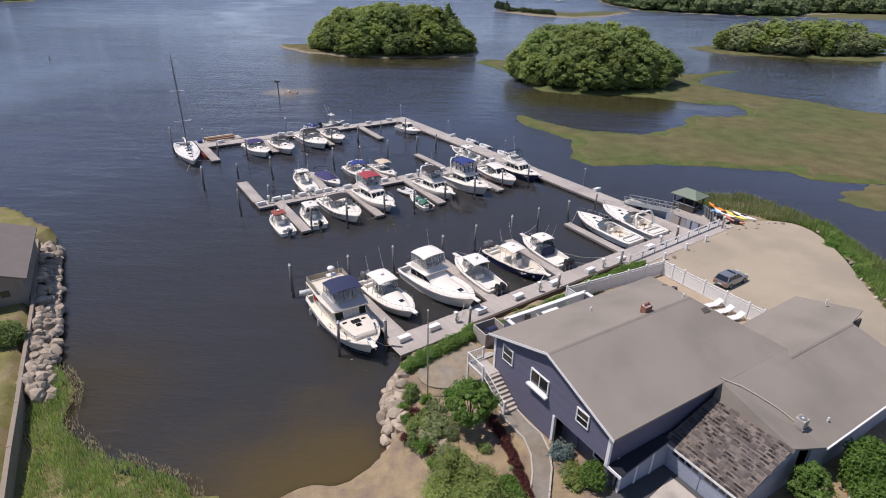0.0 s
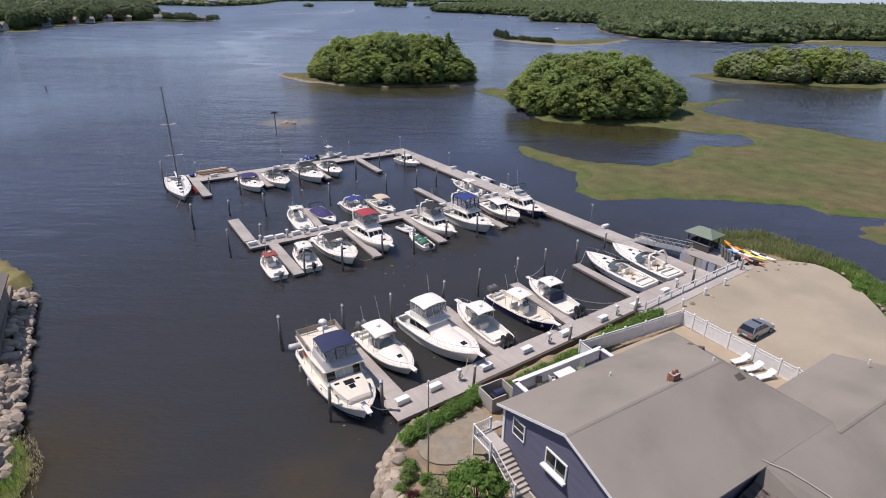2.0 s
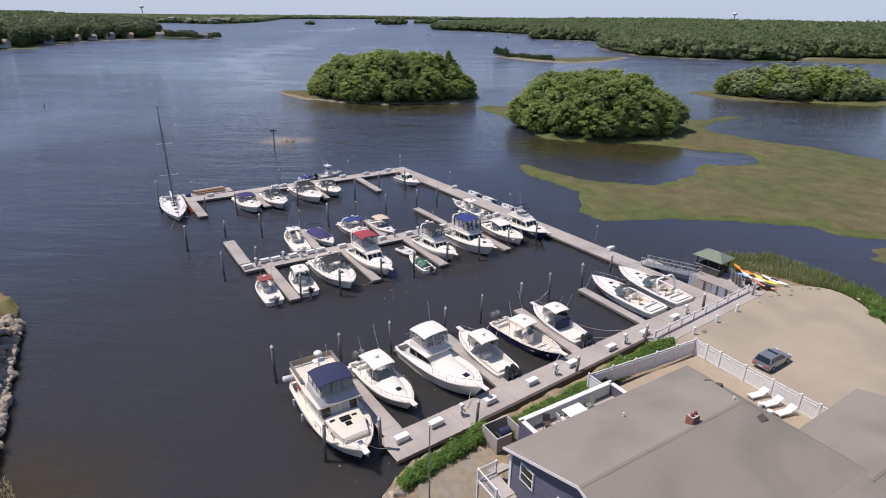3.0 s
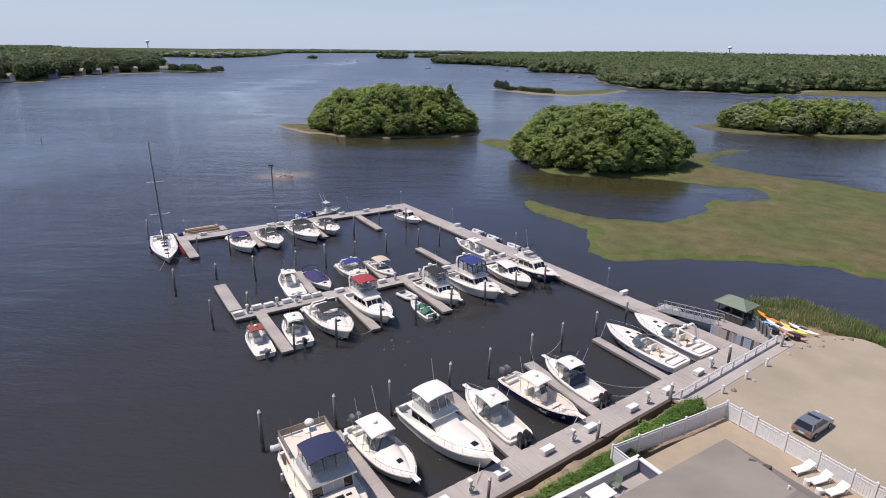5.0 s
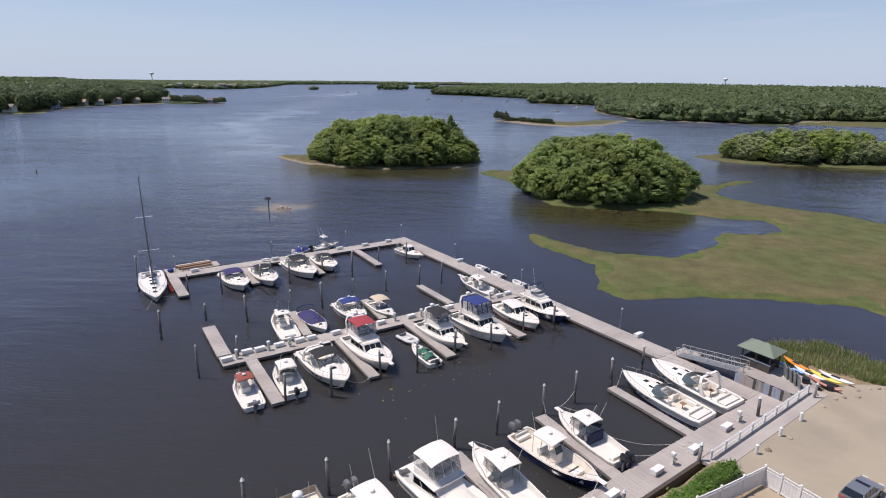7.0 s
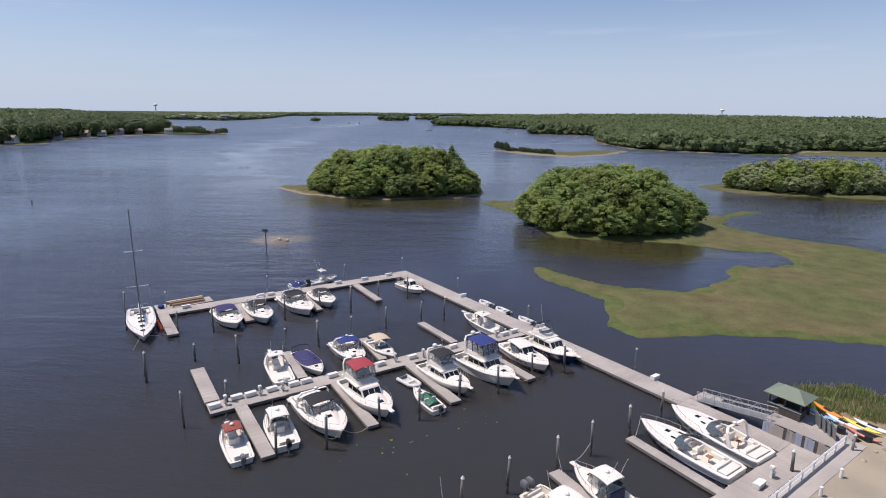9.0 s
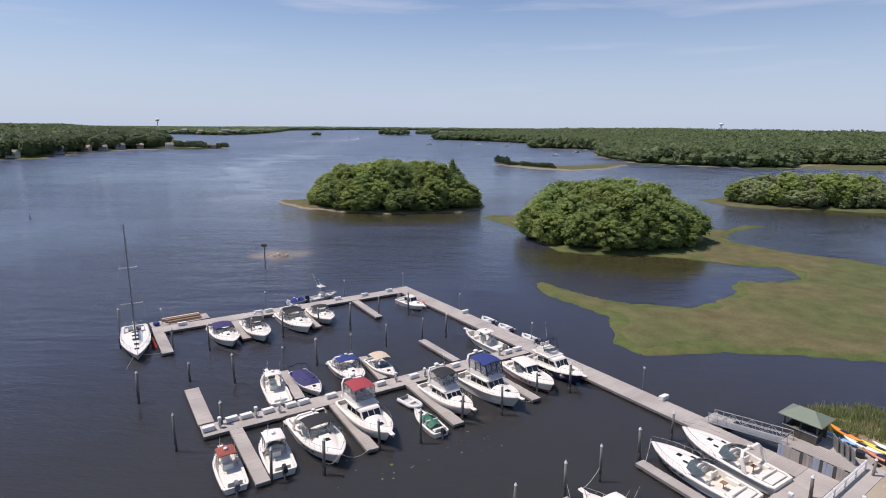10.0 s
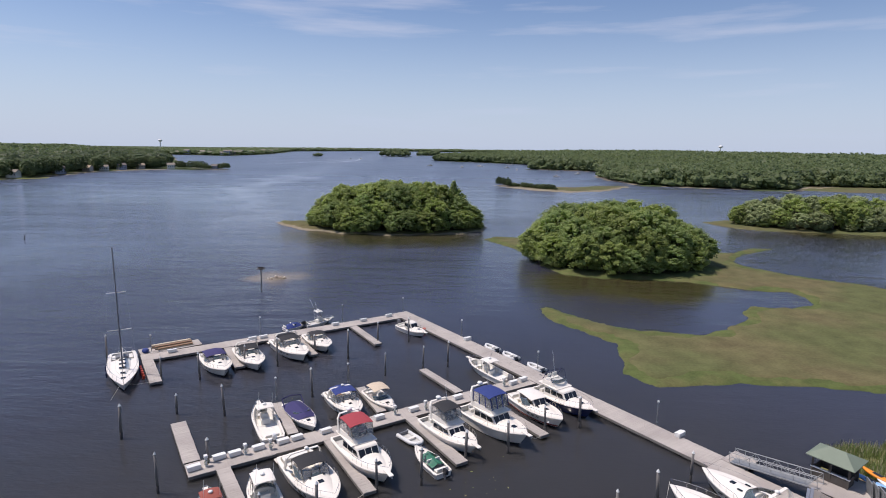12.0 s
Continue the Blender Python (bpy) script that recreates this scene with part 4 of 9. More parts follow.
for y in (-0.2, 0.2):
    bm = bmesh.new()
    bmesh.ops.create_cone(bm, cap_ends=True, segments=14, radius1=0.14, radius2=0.12, depth=0.22, matrix=Matrix.Translation((0, y, 0.95)))
    part("flue", bm, M["brick"], chim, "clay flue pot")
# roof fittings: vents, skylight flaps, air conditioner, cable
for a, b, z in ((2.3, 7.1, 7.32), (5.6, 13.0, 8.42), (16.57, 13.75, 4.98), (9.8, 25.9, 6.2)):
    bm = bmesh.new()
    tube(bm, [(a, b, z - 0.1), (a, b, z + 0.32)], 0.06, 8)
    part("vent_pipe", bm, M["white_plastic"], house)
for a, b, z in ((2.7, 14.6, 7.42), (3.6, 14.5, 7.74), (7.3, 13.3, 8.14)):
    flap = new("skylight")
    flap.parent = house
    flap.matrix_basis = Matrix.Translation((a, b, z)) @ Matrix.Rotation(-0.3 if a < RA else 0.3, 4, "Y") @ Matrix.Rotation(0.16, 4, "X")
    bm = bmesh.new()
    box(bm, -0.2, 0.2, -0.34, 0.34, -0.25, -0.02, 0.01)
    part("curb", bm, M["black"], flap)
    bm = bmesh.new()
    box(bm, -0.22, 0.22, -0.36, 0.36, -0.02, 0.03, 0.01)
    part("lid", bm, M["hut_wall"], flap, "dark skylight lid")
ac = thing("air_conditioner", HOUSE @ Matrix.Translation((16.0, 11.6, 5.13)) @ Matrix.Scale(0.70, 4), "grey box air conditioner unit on the roof", "air conditioner")
bm = bmesh.new()
box(bm, -0.42, 0.42, -0.42, 0.42, 0.12, 0.95, 0.03)
part("casing", bm, M["concrete"], ac)
bm = bmesh.new()
tube(bm, [(0, 0, 0.95), (0, 0, 0.99)], 0.34, 20)
part("fan_grille", bm, M["grey_plastic"], ac)
bm = bmesh.new()
tube(bm, [(0, 0, 0.985), (0, 0, 1.02)], 0.10, 12)
part("fan_hub", bm, M["white_plastic"], ac)
bm = bmesh.new()
box(bm, -0.5, 0.5, -0.5, 0.5, -0.05, 0.12)
part("curb", bm, M["dock_frame"], ac)
bm = bmesh.new()
tube(bm, [(11.55, 9.5, 6.68), (11.9, 9.75, 6.55), (12.6, 10.35, 6.36), (13.6, 10.85, 6.03), (14.7, 11.3, 5.68), (15.65, 11.5, 5.35)], 0.03, 6)
part("roof_cable", bm, M["rope"], house, "grey conduit lying on the roof")

# stair and landing at the corner of the house
stair = thing("outside_stair", HOUSE, "grey wooden outside stair with white railings", "stair")
for k in range(9):
    bm = bmesh.new()
    a0 = 3.45 - k * 0.275
    box(bm, a0 - 0.30, a0, -1.25, -0.08, 2.03 + k * 0.175, 2.20 + k * 0.175, 0.01)
    part("step", bm, M["concrete"], stair)
bm = bmesh.new()
box(bm, -1.0, 1.0, -1.5, -0.06, 3.5, 3.66)
part("landing", bm, M["plank"], stair, "grey plank landing")
for a, b in ((-0.95, -1.45), (0.95, -1.45), (-0.95, -0.1)):
    bm = bmesh.new()
    box(bm, a - 0.06, a + 0.06, b - 0.06, b + 0.06, 1.9, 4.65)
    part("post", bm, M["white_paint"], stair)
bm = bmesh.new()
box(bm, 3.3, 3.42, -1.33, -1.21, 2.0, 3.15)
part("post", bm, M["white_paint"], stair)


def rail_run(parent, p, q, h=0.95, step=0.16, bal=True):
    p, q = Vector(p), Vector(q)
    for dz in (0.1, h):
        bm = bmesh.new()
        tube(bm, [p + Vector((0, 0, dz)), q + Vector((0, 0, dz))], 0.045, 4)
        part("rail", bm, M["white_paint"], parent)
    n = max(2, int((q - p).length / step)) if bal else 0
    for k in range(1, n):
        c = p.lerp(q, k / n)
        part("baluster", tube(bmesh.new(), [c + Vector((0, 0, 0.1)), c + Vector((0, 0, h))], 0.02, 4), M["white_paint"], parent)


rail_run(stair, (-0.95, -1.45, 3.66), (0.95, -1.45, 3.66))
rail_run(stair, (-0.95, -1.45, 3.66), (-0.95, -0.1, 3.66))
rail_run(stair, (0.95, -1.40, 3.66), (3.36, -1.27, 2.1))
for k in range(3):
    bm = bmesh.new()
    box(bm, -0.98 - 0.3 * (k + 1), -0.98 - 0.3 * k, -0.05, 1.2, 3.3 - 0.18 * k, 3.47 - 0.18 * k)
    part("step", bm, M["concrete"], stair)

# white parapet deck over the dock side
deck = thing("raised_deck", HOUSE, "raised deck with a white parapet beside the house", "deck")
bm = bmesh.new()
box(bm, -3.2, 0.3, 3.9, 12.3, 3.35, 3.55)
part("deck_floor", bm, M["plank"], deck)
for a0, a1, b0, b1 in ((-3.4, -3.2, 3.7, 12.5), (-3.2, 0.3, 3.7, 3.9), (-3.2, 0.3, 12.3, 12.5)):
    bm = bmesh.new()
    box(bm, a0, a1, b0, b1, 1.6, 4.42)
    part("parapet", bm, M["siding"], deck)
    bm = bmesh.new()
    box(bm, a0 - 0.08, a1 + 0.08, b0 - 0.06, b1 + 0.06, 4.42, 4.52)
    part("parapet_cap", bm, M["white_paint"], deck)
bm = bmesh.new()
box(bm, -3.18, -3.12, 3.95, 12.25, 3.6, 4.4)
part("inner_lining", bm, M["white_paint"], deck)
table = thing("deck_table", HOUSE @ Matrix.Translation((-2.35, 7.95, 3.55)), "white plastic garden table on the deck", "table")
bm = bmesh.new()
box(bm, -0.55, 0.55, -0.85, 0.85, 0.70, 0.75, 0.02)
part("tabletop", bm, M["white_plastic"], table)
for x in (-0.45, 0.45):
    for y in (-0.7, 0.7):
        bm = bmesh.new()
        tube(bm, [(x, y, 0), (x * 0.95, y * 0.95, 0.7)], 0.03, 6)
        part("leg", bm, M["white_plastic"], table)


def garden_chair(m, material, label, name="deck_chair"):
    c = thing(name, m, label, "chair", "deck chairs")
    bm = bmesh.new()
    box(bm, -0.25, 0.25, -0.25, 0.25, 0.40, 0.44, 0.01)
    part("seat", bm, material, c)
    bm = bmesh.new()
    loft(bm, [[(-0.25, 0.22, 0.44), (0.25, 0.22, 0.44), (0.25, 0.26, 0.44), (-0.25, 0.26, 0.44)], [(-0.24, 0.36, 0.95), (0.24, 0.36, 0.95), (0.24, 0.40, 0.95), (-0.24, 0.40, 0.95)]])
    part("backrest", bm, material, c)
    for x in (-0.23, 0.23):
        for y in (-0.22, 0.22):
            bm = bmesh.new()
            tube(bm, [(x * 1.1, y * 1.15, 0), (x, y, 0.42)], 0.022, 5)
            part("leg", bm, material, c)
        bm = bmesh.new()
        tube(bm, [(x * 1.15, -0.22, 0.42), (x * 1.15, -0.22, 0.63), (x * 1.12, 0.3, 0.66)], 0.022, 5)
        part("armrest", bm, material, c)


garden_chair(HOUSE @ Matrix.Translation((-2.6, 5.5, 3.55)) @ Matrix.Rotation(1.0, 4, "Z"), M["hut_wall"], "dark brown deck chair beside the parapet")
garden_chair(HOUSE @ Matrix.Translation((-2.4, 6.75, 3.55)) @ Matrix.Rotation(3.0, 4, "Z"), M["white_plastic"], "white plastic chair at the deck table")
garden_chair(HOUSE @ Matrix.Translation((-2.6, 9.6, 3.55)) @ Matrix.Rotation(0.3, 4, "Z"), M["hut_roof"], "green plastic chair at the deck table")
# board enclosure with a grill
enc = thing("grill_enclosure", HOUSE @ Matrix.Translation((-4.6, 3.2, 1.95)), "grey board enclosure round a grill", "enclosure")
for x0, x1, y0, y1 in ((-0.9, -0.8, -1.1, 1.1), (0.8, 0.9, -1.1, 0.2), (-0.8, 0.8, -1.1, -1.0), (-0.8, 0.8, 1.0, 1.1)):
    for k in range(7):
        bm = bmesh.new()
        box(bm, x0, x1, y0, y1, k * 0.18, k * 0.18 + 0.17)
        part("board", bm, M["plank"], enc)
grill = thing("grill", HOUSE @ Matrix.Translation((-4.5, 3.3, 1.95)), "black covered gas grill", "grill")
bm = bmesh.new()
box(bm, -0.35, 0.35, -0.6, 0.6, 0.12, 0.85, 0.05)
part("cabinet", bm, M["black"], grill)
bm = bmesh.new()
loft(bm, [[(0.34 * math.cos(t), y, 0.85 + 0.32 * math.sin(t)) for t in [k * math.pi / 6 for k in range(7)]] for y in (-0.42, 0.42)])
part("lid", bm, M["navy_canvas"], grill)
for x in (-0.3, 0.3):
    bm = bmesh.new()
    box(bm, x - 0.04, x + 0.04, -0.5, 0.5, 0.0, 0.13)
    part("foot", bm, M["black"], grill)

# terrace with a white vinyl fence and loungers
patch("terrace", [tuple(house_at(a, b)[:2]) for a, b in ((-4.6, 12.6), (-4.6, 24.7), (8.0, 24.9), (8.0, 16.3), (0.3, 16.3), (0.3, 12.6))], 2.22, M["terrace"], "tan paved terrace behind the house", "terrace", thick=0.6)


def fence_panel(p, q, h=1.55, lattice=True):
    p, q = house_at(*p), house_at(*q)
    d = q - p
    th = thing("fence_panel", Matrix.Translation((p.x, p.y, 2.18)) @ Matrix.Rotation(math.atan2(d.y, d.x), 4, "Z"), "white vinyl privacy fence panel with a capped post", "fence", "terrace fence")
    L = d.length
    bm = bmesh.new()
    box(bm, -0.07, 0.07, -0.07, 0.07, 0, h + 0.1)
    part("post", bm, M["white_paint"], th)
    bm = bmesh.new()
    bmesh.ops.create_cone(bm, cap_ends=True, segments=4, radius1=0.13, radius2=0.0, depth=0.12, matrix=Matrix.Translation((0, 0, h + 0.16)) @ Matrix.Rotation(math.pi / 4, 4, "Z"))
    part("post_cap", bm, M["white_paint"], th)
    for z0, z1 in ((0.06, 0.18), (h - 0.32, h - 0.24), (h - 0.08, h)):
        bm = bmesh.new()
        box(bm, 0.07, L - 0.07, -0.035, 0.035, z0, z1)
        part("rail", bm, M["white_paint"], th)
    n = max(3, int(L / 0.19))
    for k in range(n):
        bm = bmesh.new()
        x0 = 0.08 + k * (L - 0.16) / n
        box(bm, x0, x0 + (L - 0.16) / n - 0.012, -0.014, 0.014, 0.18, h - 0.32)
        part("board", bm, M["white_paint"], th)
    bm = bmesh.new()
    for k in range(n * 2):
        x0 = 0.08 + k * (L - 0.16) / n / 2
        box(bm, x0, x0 + 0.035, -0.01, 0.01, h - 0.24, h - 0.08)
    part("lattice", bm, M["white_paint"], th)["kind"] = "stuff"


posts = [(-5.6, 12.6), (-5.4, 15.1), (-5.2, 17.6), (-5.0, 20.0), (-4.85, 22.4), (-4.7, 24.8), (-3.5, 24.8), (-2.2, 24.8), (0.1, 24.8), (2.4, 24.8), (4.6, 24.8), (6.0, 24.8), (8.0, 24.8)]
for p, q in zip(posts, posts[1:]):
    fence_panel(p, q)
fence_panel((-5.6, 12.6), (-3.5, 12.6))


def lounger(a, b, turn):
    th = thing("sun_lounger", HOUSE @ Matrix.Translation((a, b, 2.22)) @ Matrix.Rotation(turn, 4, "Z") @ Matrix.Scale(0.88, 4), "white plastic sun lounger with a raised back on the terrace", "sun lounger", "sun loungers")
    bm = bmesh.new()
    for k in range(9):
        box(bm, -0.95 + k * 0.145, -0.82 + k * 0.145, -0.33, 0.33, 0.33, 0.37)
    part("seat_slats", bm, M["white_plastic"], th)
    bm = bmesh.new()
    for k in range(5):
        x, z = 0.36 + k * 0.12, 0.37 + k * 0.085
        loft(bm, [[(x, y, z), (x + 0.105, y, z + 0.074), (x + 0.085, y, z + 0.105), (x - 0.02, y, z + 0.03)] for y in (-0.33, 0.33)])
    part("backrest", bm, M["white_plastic"], th)
    for y in (-0.31, 0.31):
        bm = bmesh.new()
        box(bm, -0.98, 0.95, y - 0.03, y + 0.03, 0.27, 0.34)
        part("side_rail", bm, M["white_plastic"], th)
        for x in (-0.8, 0.75):
            bm = bmesh.new()
            box(bm, x - 0.04, x + 0.04, y - 0.03, y + 0.03, 0, 0.28)
            part("leg", bm, M["white_plastic"], th)


for a, b in ((2.0, 23.75), (3.2, 23.65), (4.35, 23.5)):
    lounger(a, b, 1.35)
for a, b, r in ((2.85, 22.7, 0.11), (3.75, 22.5, 0.12)):
    ob = part("side_table", tube(bmesh.new(), [(0, 0, 0), (0, 0, 0.36), (0, 0, 0.40)], r * 1.8, 14), M["white_plastic"])
    ob.matrix_world = HOUSE @ Matrix.Translation((a, b, 2.22))
    tagged(ob, "small round white side table by the loungers", "table", "side tables")

# ---- boats ----
def hull_shape(L, B, hs, hb, rake=0.5, fine=2.2, stern=0.92):
    """Half beam, sheer height and x for a station from stern (0) to bow (1)."""
    def beam(s):
        grow = stern + (1 - stern) * min(1.0, s / 0.35)
        grow *= 1 - 0.12 * max(0.0, 1 - s / 0.07) ** 2
        return B / 2 * grow * (1 - max(0.0, (s - 0.42) / 0.58) ** fine)

    def sheer(s):
        return hs + (hb - hs) * s ** 1.7

    def xs(s):
        return -L / 2 + L * s
    return beam, sheer, xs


def fore_point(xs, s, rake, z, h):
    k = max(0.0, (s - 0.55) / 0.45) ** 1.6
    return xs(s) - rake * k * (1 - min(1.0, max(0.0, z / h)))


FREEBOARD = 0.88                                                    # all hulls sit fairly low


def boat_hull(th, L, B, hs, hb, hull="gel", deck="deck_gel", cock=0.42, floor=0.35, rake=0.9, fine=3.1, gun=0.2, stripe=None, liner="cockpit", inner0=0.025):
    """Hull skin, bottom, rub rail, foredeck, gunwale and cockpit liner."""
    hs, hb = hs * FREEBOARD, hb * FREEBOARD
    beam, sheer, xs = hull_shape(L, B, hs, hb, rake, fine)
    N = 18
    st = [k / N for k in range(N)] + [0.985, 1.0]
    skin, low, rub = [], [], []
    for s in st:
        w, h = max(beam(s), 0.02), sheer(s)
        ch = 0.08 + 0.35 * max(0, s - 0.5) ** 2 * 2
        cw = w * (0.89 - 0.44 * max(0, (s - 0.36) / 0.64) ** 1.15)
        row = []
        for sg in (1, -1):
            pts = [(cw, ch), (cw + (w - cw) * 0.30, ch + (h - ch) * 0.5), (w, h)]
            row.append([(fore_point(xs, s, rake, z, h), sg * y, z) for y, z in pts])
        skin.append(row)
        kz = -0.45 + 0.5 * max(0, (s - 0.6) / 0.4) ** 2
        low.append([(fore_point(xs, s, rake, ch, h), cw, ch), (fore_point(xs, s, rake, kz, h), 0, kz), (fore_point(xs, s, rake, ch, h), -cw, ch)])
        rub.append((w, h))
    bm = bmesh.new()
    for k in (0, 1):
        loft(bm, [r[k] if k == 0 else r[k][::-1] for r in skin], ring_closed=False)
    tr = [bm.verts.new(p) for p in (skin[0][0][0], skin[0][0][1], skin[0][0][2], skin[0][1][2], skin[0][1][1], skin[0][1][0])]
    bm.faces.new(tr)
    bmesh.ops.recalc_face_normals(bm, faces=bm.faces[:])
    part("hull", bm, M[hull], th, smooth=True)
    bm = bmesh.new()
    loft(bm, low, ring_closed=False)
    bm.faces.new([bm.verts.new(p) for p in low[0]])
    part("bottom", bm, M["bottom"], th, "dark bottom paint")
    if stripe:
        bm = bmesh.new()
        for k, sg in ((0, 1), (1, -1)):
            a = []
            for s, r in zip(st, skin):
                lo, mid = Vector(r[k][0]), Vector(r[k][1])
                o = Vector((0, sg * 0.012, 0))
                a.append([lo.lerp(mid, 0.05) + o, lo.lerp(mid, 0.4) + o])
            loft(bm, a, ring_closed=False)
        part("boot_stripe", bm, M[stripe], th)
    # rub rail
    bm = bmesh.new()
    for sg in (1, -1):
        tube(bm, [(xs(s), sg * (max(beam(s), 0.02) + 0.015), sheer(s) - 0.05) for s in st], 0.028, 5)
    part("rub_rail", bm, M["cockpit" if hull == "gel" else "gel"], th)
    # deck and gunwale
    bm = bmesh.new()
    rings = []
    for s in st:
        w, h = max(beam(s), 0.02), sheer(s)
        i = max(w - gun, 0.0) if s < cock else 0.0
        if s >= cock:
            rings.append([(xs(s), y * w, h + 0.07 * (1 - y * y) * min(1, w)) for y in (1, 0.66, 0.33, 0, -0.33, -0.66, -1)])
    s = cock
    w, h = beam(s), sheer(s)
    rings.insert(0, [(xs(s), y * w, h + 0.07 * (1 - y * y)) for y in (1, 0.66, 0.33, 0, -0.33, -0.66, -1)])
    loft(bm, rings, ring_closed=False)
    aft = [s for s in st if s < cock] + [cock]
    for sg in (1, -1):
        loft(bm, [[(xs(s), sg * beam(s), sheer(s)), (xs(s), sg * (beam(s) - gun), sheer(s) + 0.015)][::sg] for s in aft], ring_closed=False)
    t0 = inner0 * L
    loft(bm, [[(xs(0), y, sheer(0) + 0.002), (xs(0) + t0, y, sheer(0) + 0.012)] for y in (-beam(0), beam(0))], ring_closed=False)
    bmesh.ops.recalc_face_normals(bm, faces=bm.faces[:])
    for f in bm.faces:
        if f.normal.z < 0:
            f.normal_flip()
    part("deck", bm, M[deck], th, "non-slip moulded deck", smooth=True)
    # cockpit liner
    bm = bmesh.new()
    ins = [inner0 + (cock - inner0) * k / 6 for k in range(7)]
    sole = [min(beam(s) - gun - 0.06, 0.90 * beam(s) * (0.89 - 0.44 * max(0, (s - 0.36) / 0.64) ** 1.15)) for s in ins]
    walls = [[(xs(s), beam(s) - gun, sheer(s)), (xs(s), f, floor), (xs(s), 0, floor), (xs(s), -f, floor), (xs(s), -beam(s) + gun, sheer(s))] for s, f in zip(ins, sole)]
    loft(bm, walls, ring_closed=False)
    for r in (walls[0], walls[-1]):
        bm.faces.new([bm.verts.new(p) for p in r])
    bmesh.ops.recalc_face_normals(bm, faces=bm.faces[:])
    part("cockpit_liner", bm, M[liner], th, "moulded open cockpit")
    return beam, sheer, xs


def rail(th, pts, r=0.02, name="rail", material="steel"):
    bm = bmesh.new()
    tube(bm, pts, r, 5)
    return part(name, bm, M[material], th)


def bow_rail(th, beam, sheer, xs, s0=0.45, h=0.55, inset=0.1, posts=6):
    for sg in (1, -1):
        pts = []
        for k in range(9):
            s = s0 + (0.985 - s0) * k / 8
            pts.append((xs(s) + (0.12 if k == 8 else 0), sg * max(beam(s) - inset, 0.03), sheer(s) + (h if k else 0.05)))
        rail(th, pts, 0.017, "bow_rail")
        for k in range(1, posts):
            s = s0 + (0.96 - s0) * k / posts
            y = sg * max(beam(s) - inset, 0.03)
            part("rail_post", tube(bmesh.new(), [(xs(s), y, sheer(s)), (xs(s), y, sheer(s) + h * 0.97)], 0.012, 4), M["steel"], th)


def pulpit(th, beam, sheer, xs, L=0.7):
    bm = bmesh.new()
    h = sheer(1.0)
    box(bm, xs(0.93), xs(1.0) + L, -0.22, 0.22, h - 0.02, h + 0.06, 0.02)
    part("pulpit", bm, M["gel"], th, "bow pulpit platform")
    bm = bmesh.new()
    box(bm, xs(1.0) + L * 0.35, xs(1.0) + L + 0.1, -0.05, 0.05, h - 0.2, h + 0.0, 0.02)
    part("anchor", bm, M["metal_grey"], th)


def hatch(th, x, y, z, a=0.26, b=0.26, material="glass_dark", name="deck_hatch"):
    bm = bmesh.new()
    box(bm, x - a, x + a, y - b, y + b, z - 0.03, z + 0.04, 0.02)
    part(name, bm, M[material], th)


def outboard(th, x, y, z, n=1, material="black", size=1.0):
    for k in range(n):
        yy = y + (k - (n - 1) / 2) * 0.62 * size
        o = new("outboard_engine")
        o.parent = th
        o.matrix_basis = Matrix.Translation((x, yy, z)) @ Matrix.Scale(size, 4)
        bm = bmesh.new()
        loft(bm, [[(-0.42 * q - 0.25, -0.20 * q, zz), (0.30 * q - 0.25, -0.17 * q, zz), (0.30 * q - 0.25, 0.17 * q, zz), (-0.42 * q - 0.25, 0.20 * q, zz)] for zz, q in ((0.1, 0.75), (0.25, 1.0), (0.62, 1.0), (0.78, 0.72))])
        bmesh.ops.bevel(bm, geom=bm.edges[:], offset=0.04, segments=2, affect="EDGES")
        part("cowling", bm, M[material], o)
        bm = bmesh.new()
        loft(bm, [[(-0.38, -0.07, zz), (-0.12, -0.07, zz), (-0.12, 0.07, zz), (-0.38, 0.07, zz)] for zz in (-0.9, 0.12)])
        box(bm, -0.15, 0.12, -0.14, 0.14, -0.25, 0.1)
        part("leg", bm, M["grey_plastic"], o)


def cabin(th, x0, x1, w0, w1, z0, z1, front=0.5, back=0.05, material="gel", name="cabin", windows=(), glass="glass_dark", nose=0.75, roof=True):
    """A tapered cabin. windows: (face, u0, u1, v0, v1)."""
    lo = [(x0, -w0, z0), (x1, -w0 * nose, z0), (x1, w0 * nose, z0), (x0, w0, z0)]
    hi = [(x0 + back, -w1, z1), (x1 - front, -w1 * (nose + 0.08), z1), (x1 - front, w1 * (nose + 0.08), z1), (x0 + back, w1, z1)]
    bm = bmesh.new()
    loft(bm, [lo, hi])
    bmesh.ops.bevel(bm, geom=[e for e in bm.edges], offset=0.05, segments=2, affect="EDGES")
    ob = part(name, bm, M[material], th)
    faces = {"R": (lo[0], lo[1], hi[1], hi[0]), "F": (lo[1], lo[2], hi[2], hi[1]), "L": (lo[2], lo[3], hi[3], hi[2]), "B": (lo[3], lo[0], hi[0], hi[3])}
    for f, u0, u1, v0, v1 in windows:
        bm = bmesh.new()
        quad_panel(bm, faces[f], u0, u1, v0, v1)
        part("window", bm, M[glass], th if ob is None else ob)
    return faces, ob


def clear_glass():
    m = bpy.data.materials.new("clear vinyl")
    m.use_nodes = True
    n, l = m.node_tree.nodes, m.node_tree.links
    b = n["Principled BSDF"]
    b.inputs["Base Color"].default_value, b.inputs["Roughness"].default_value = (0.42, 0.41, 0.39, 1), 0.10
    b.inputs["Alpha"].default_value = 0.34
    return m


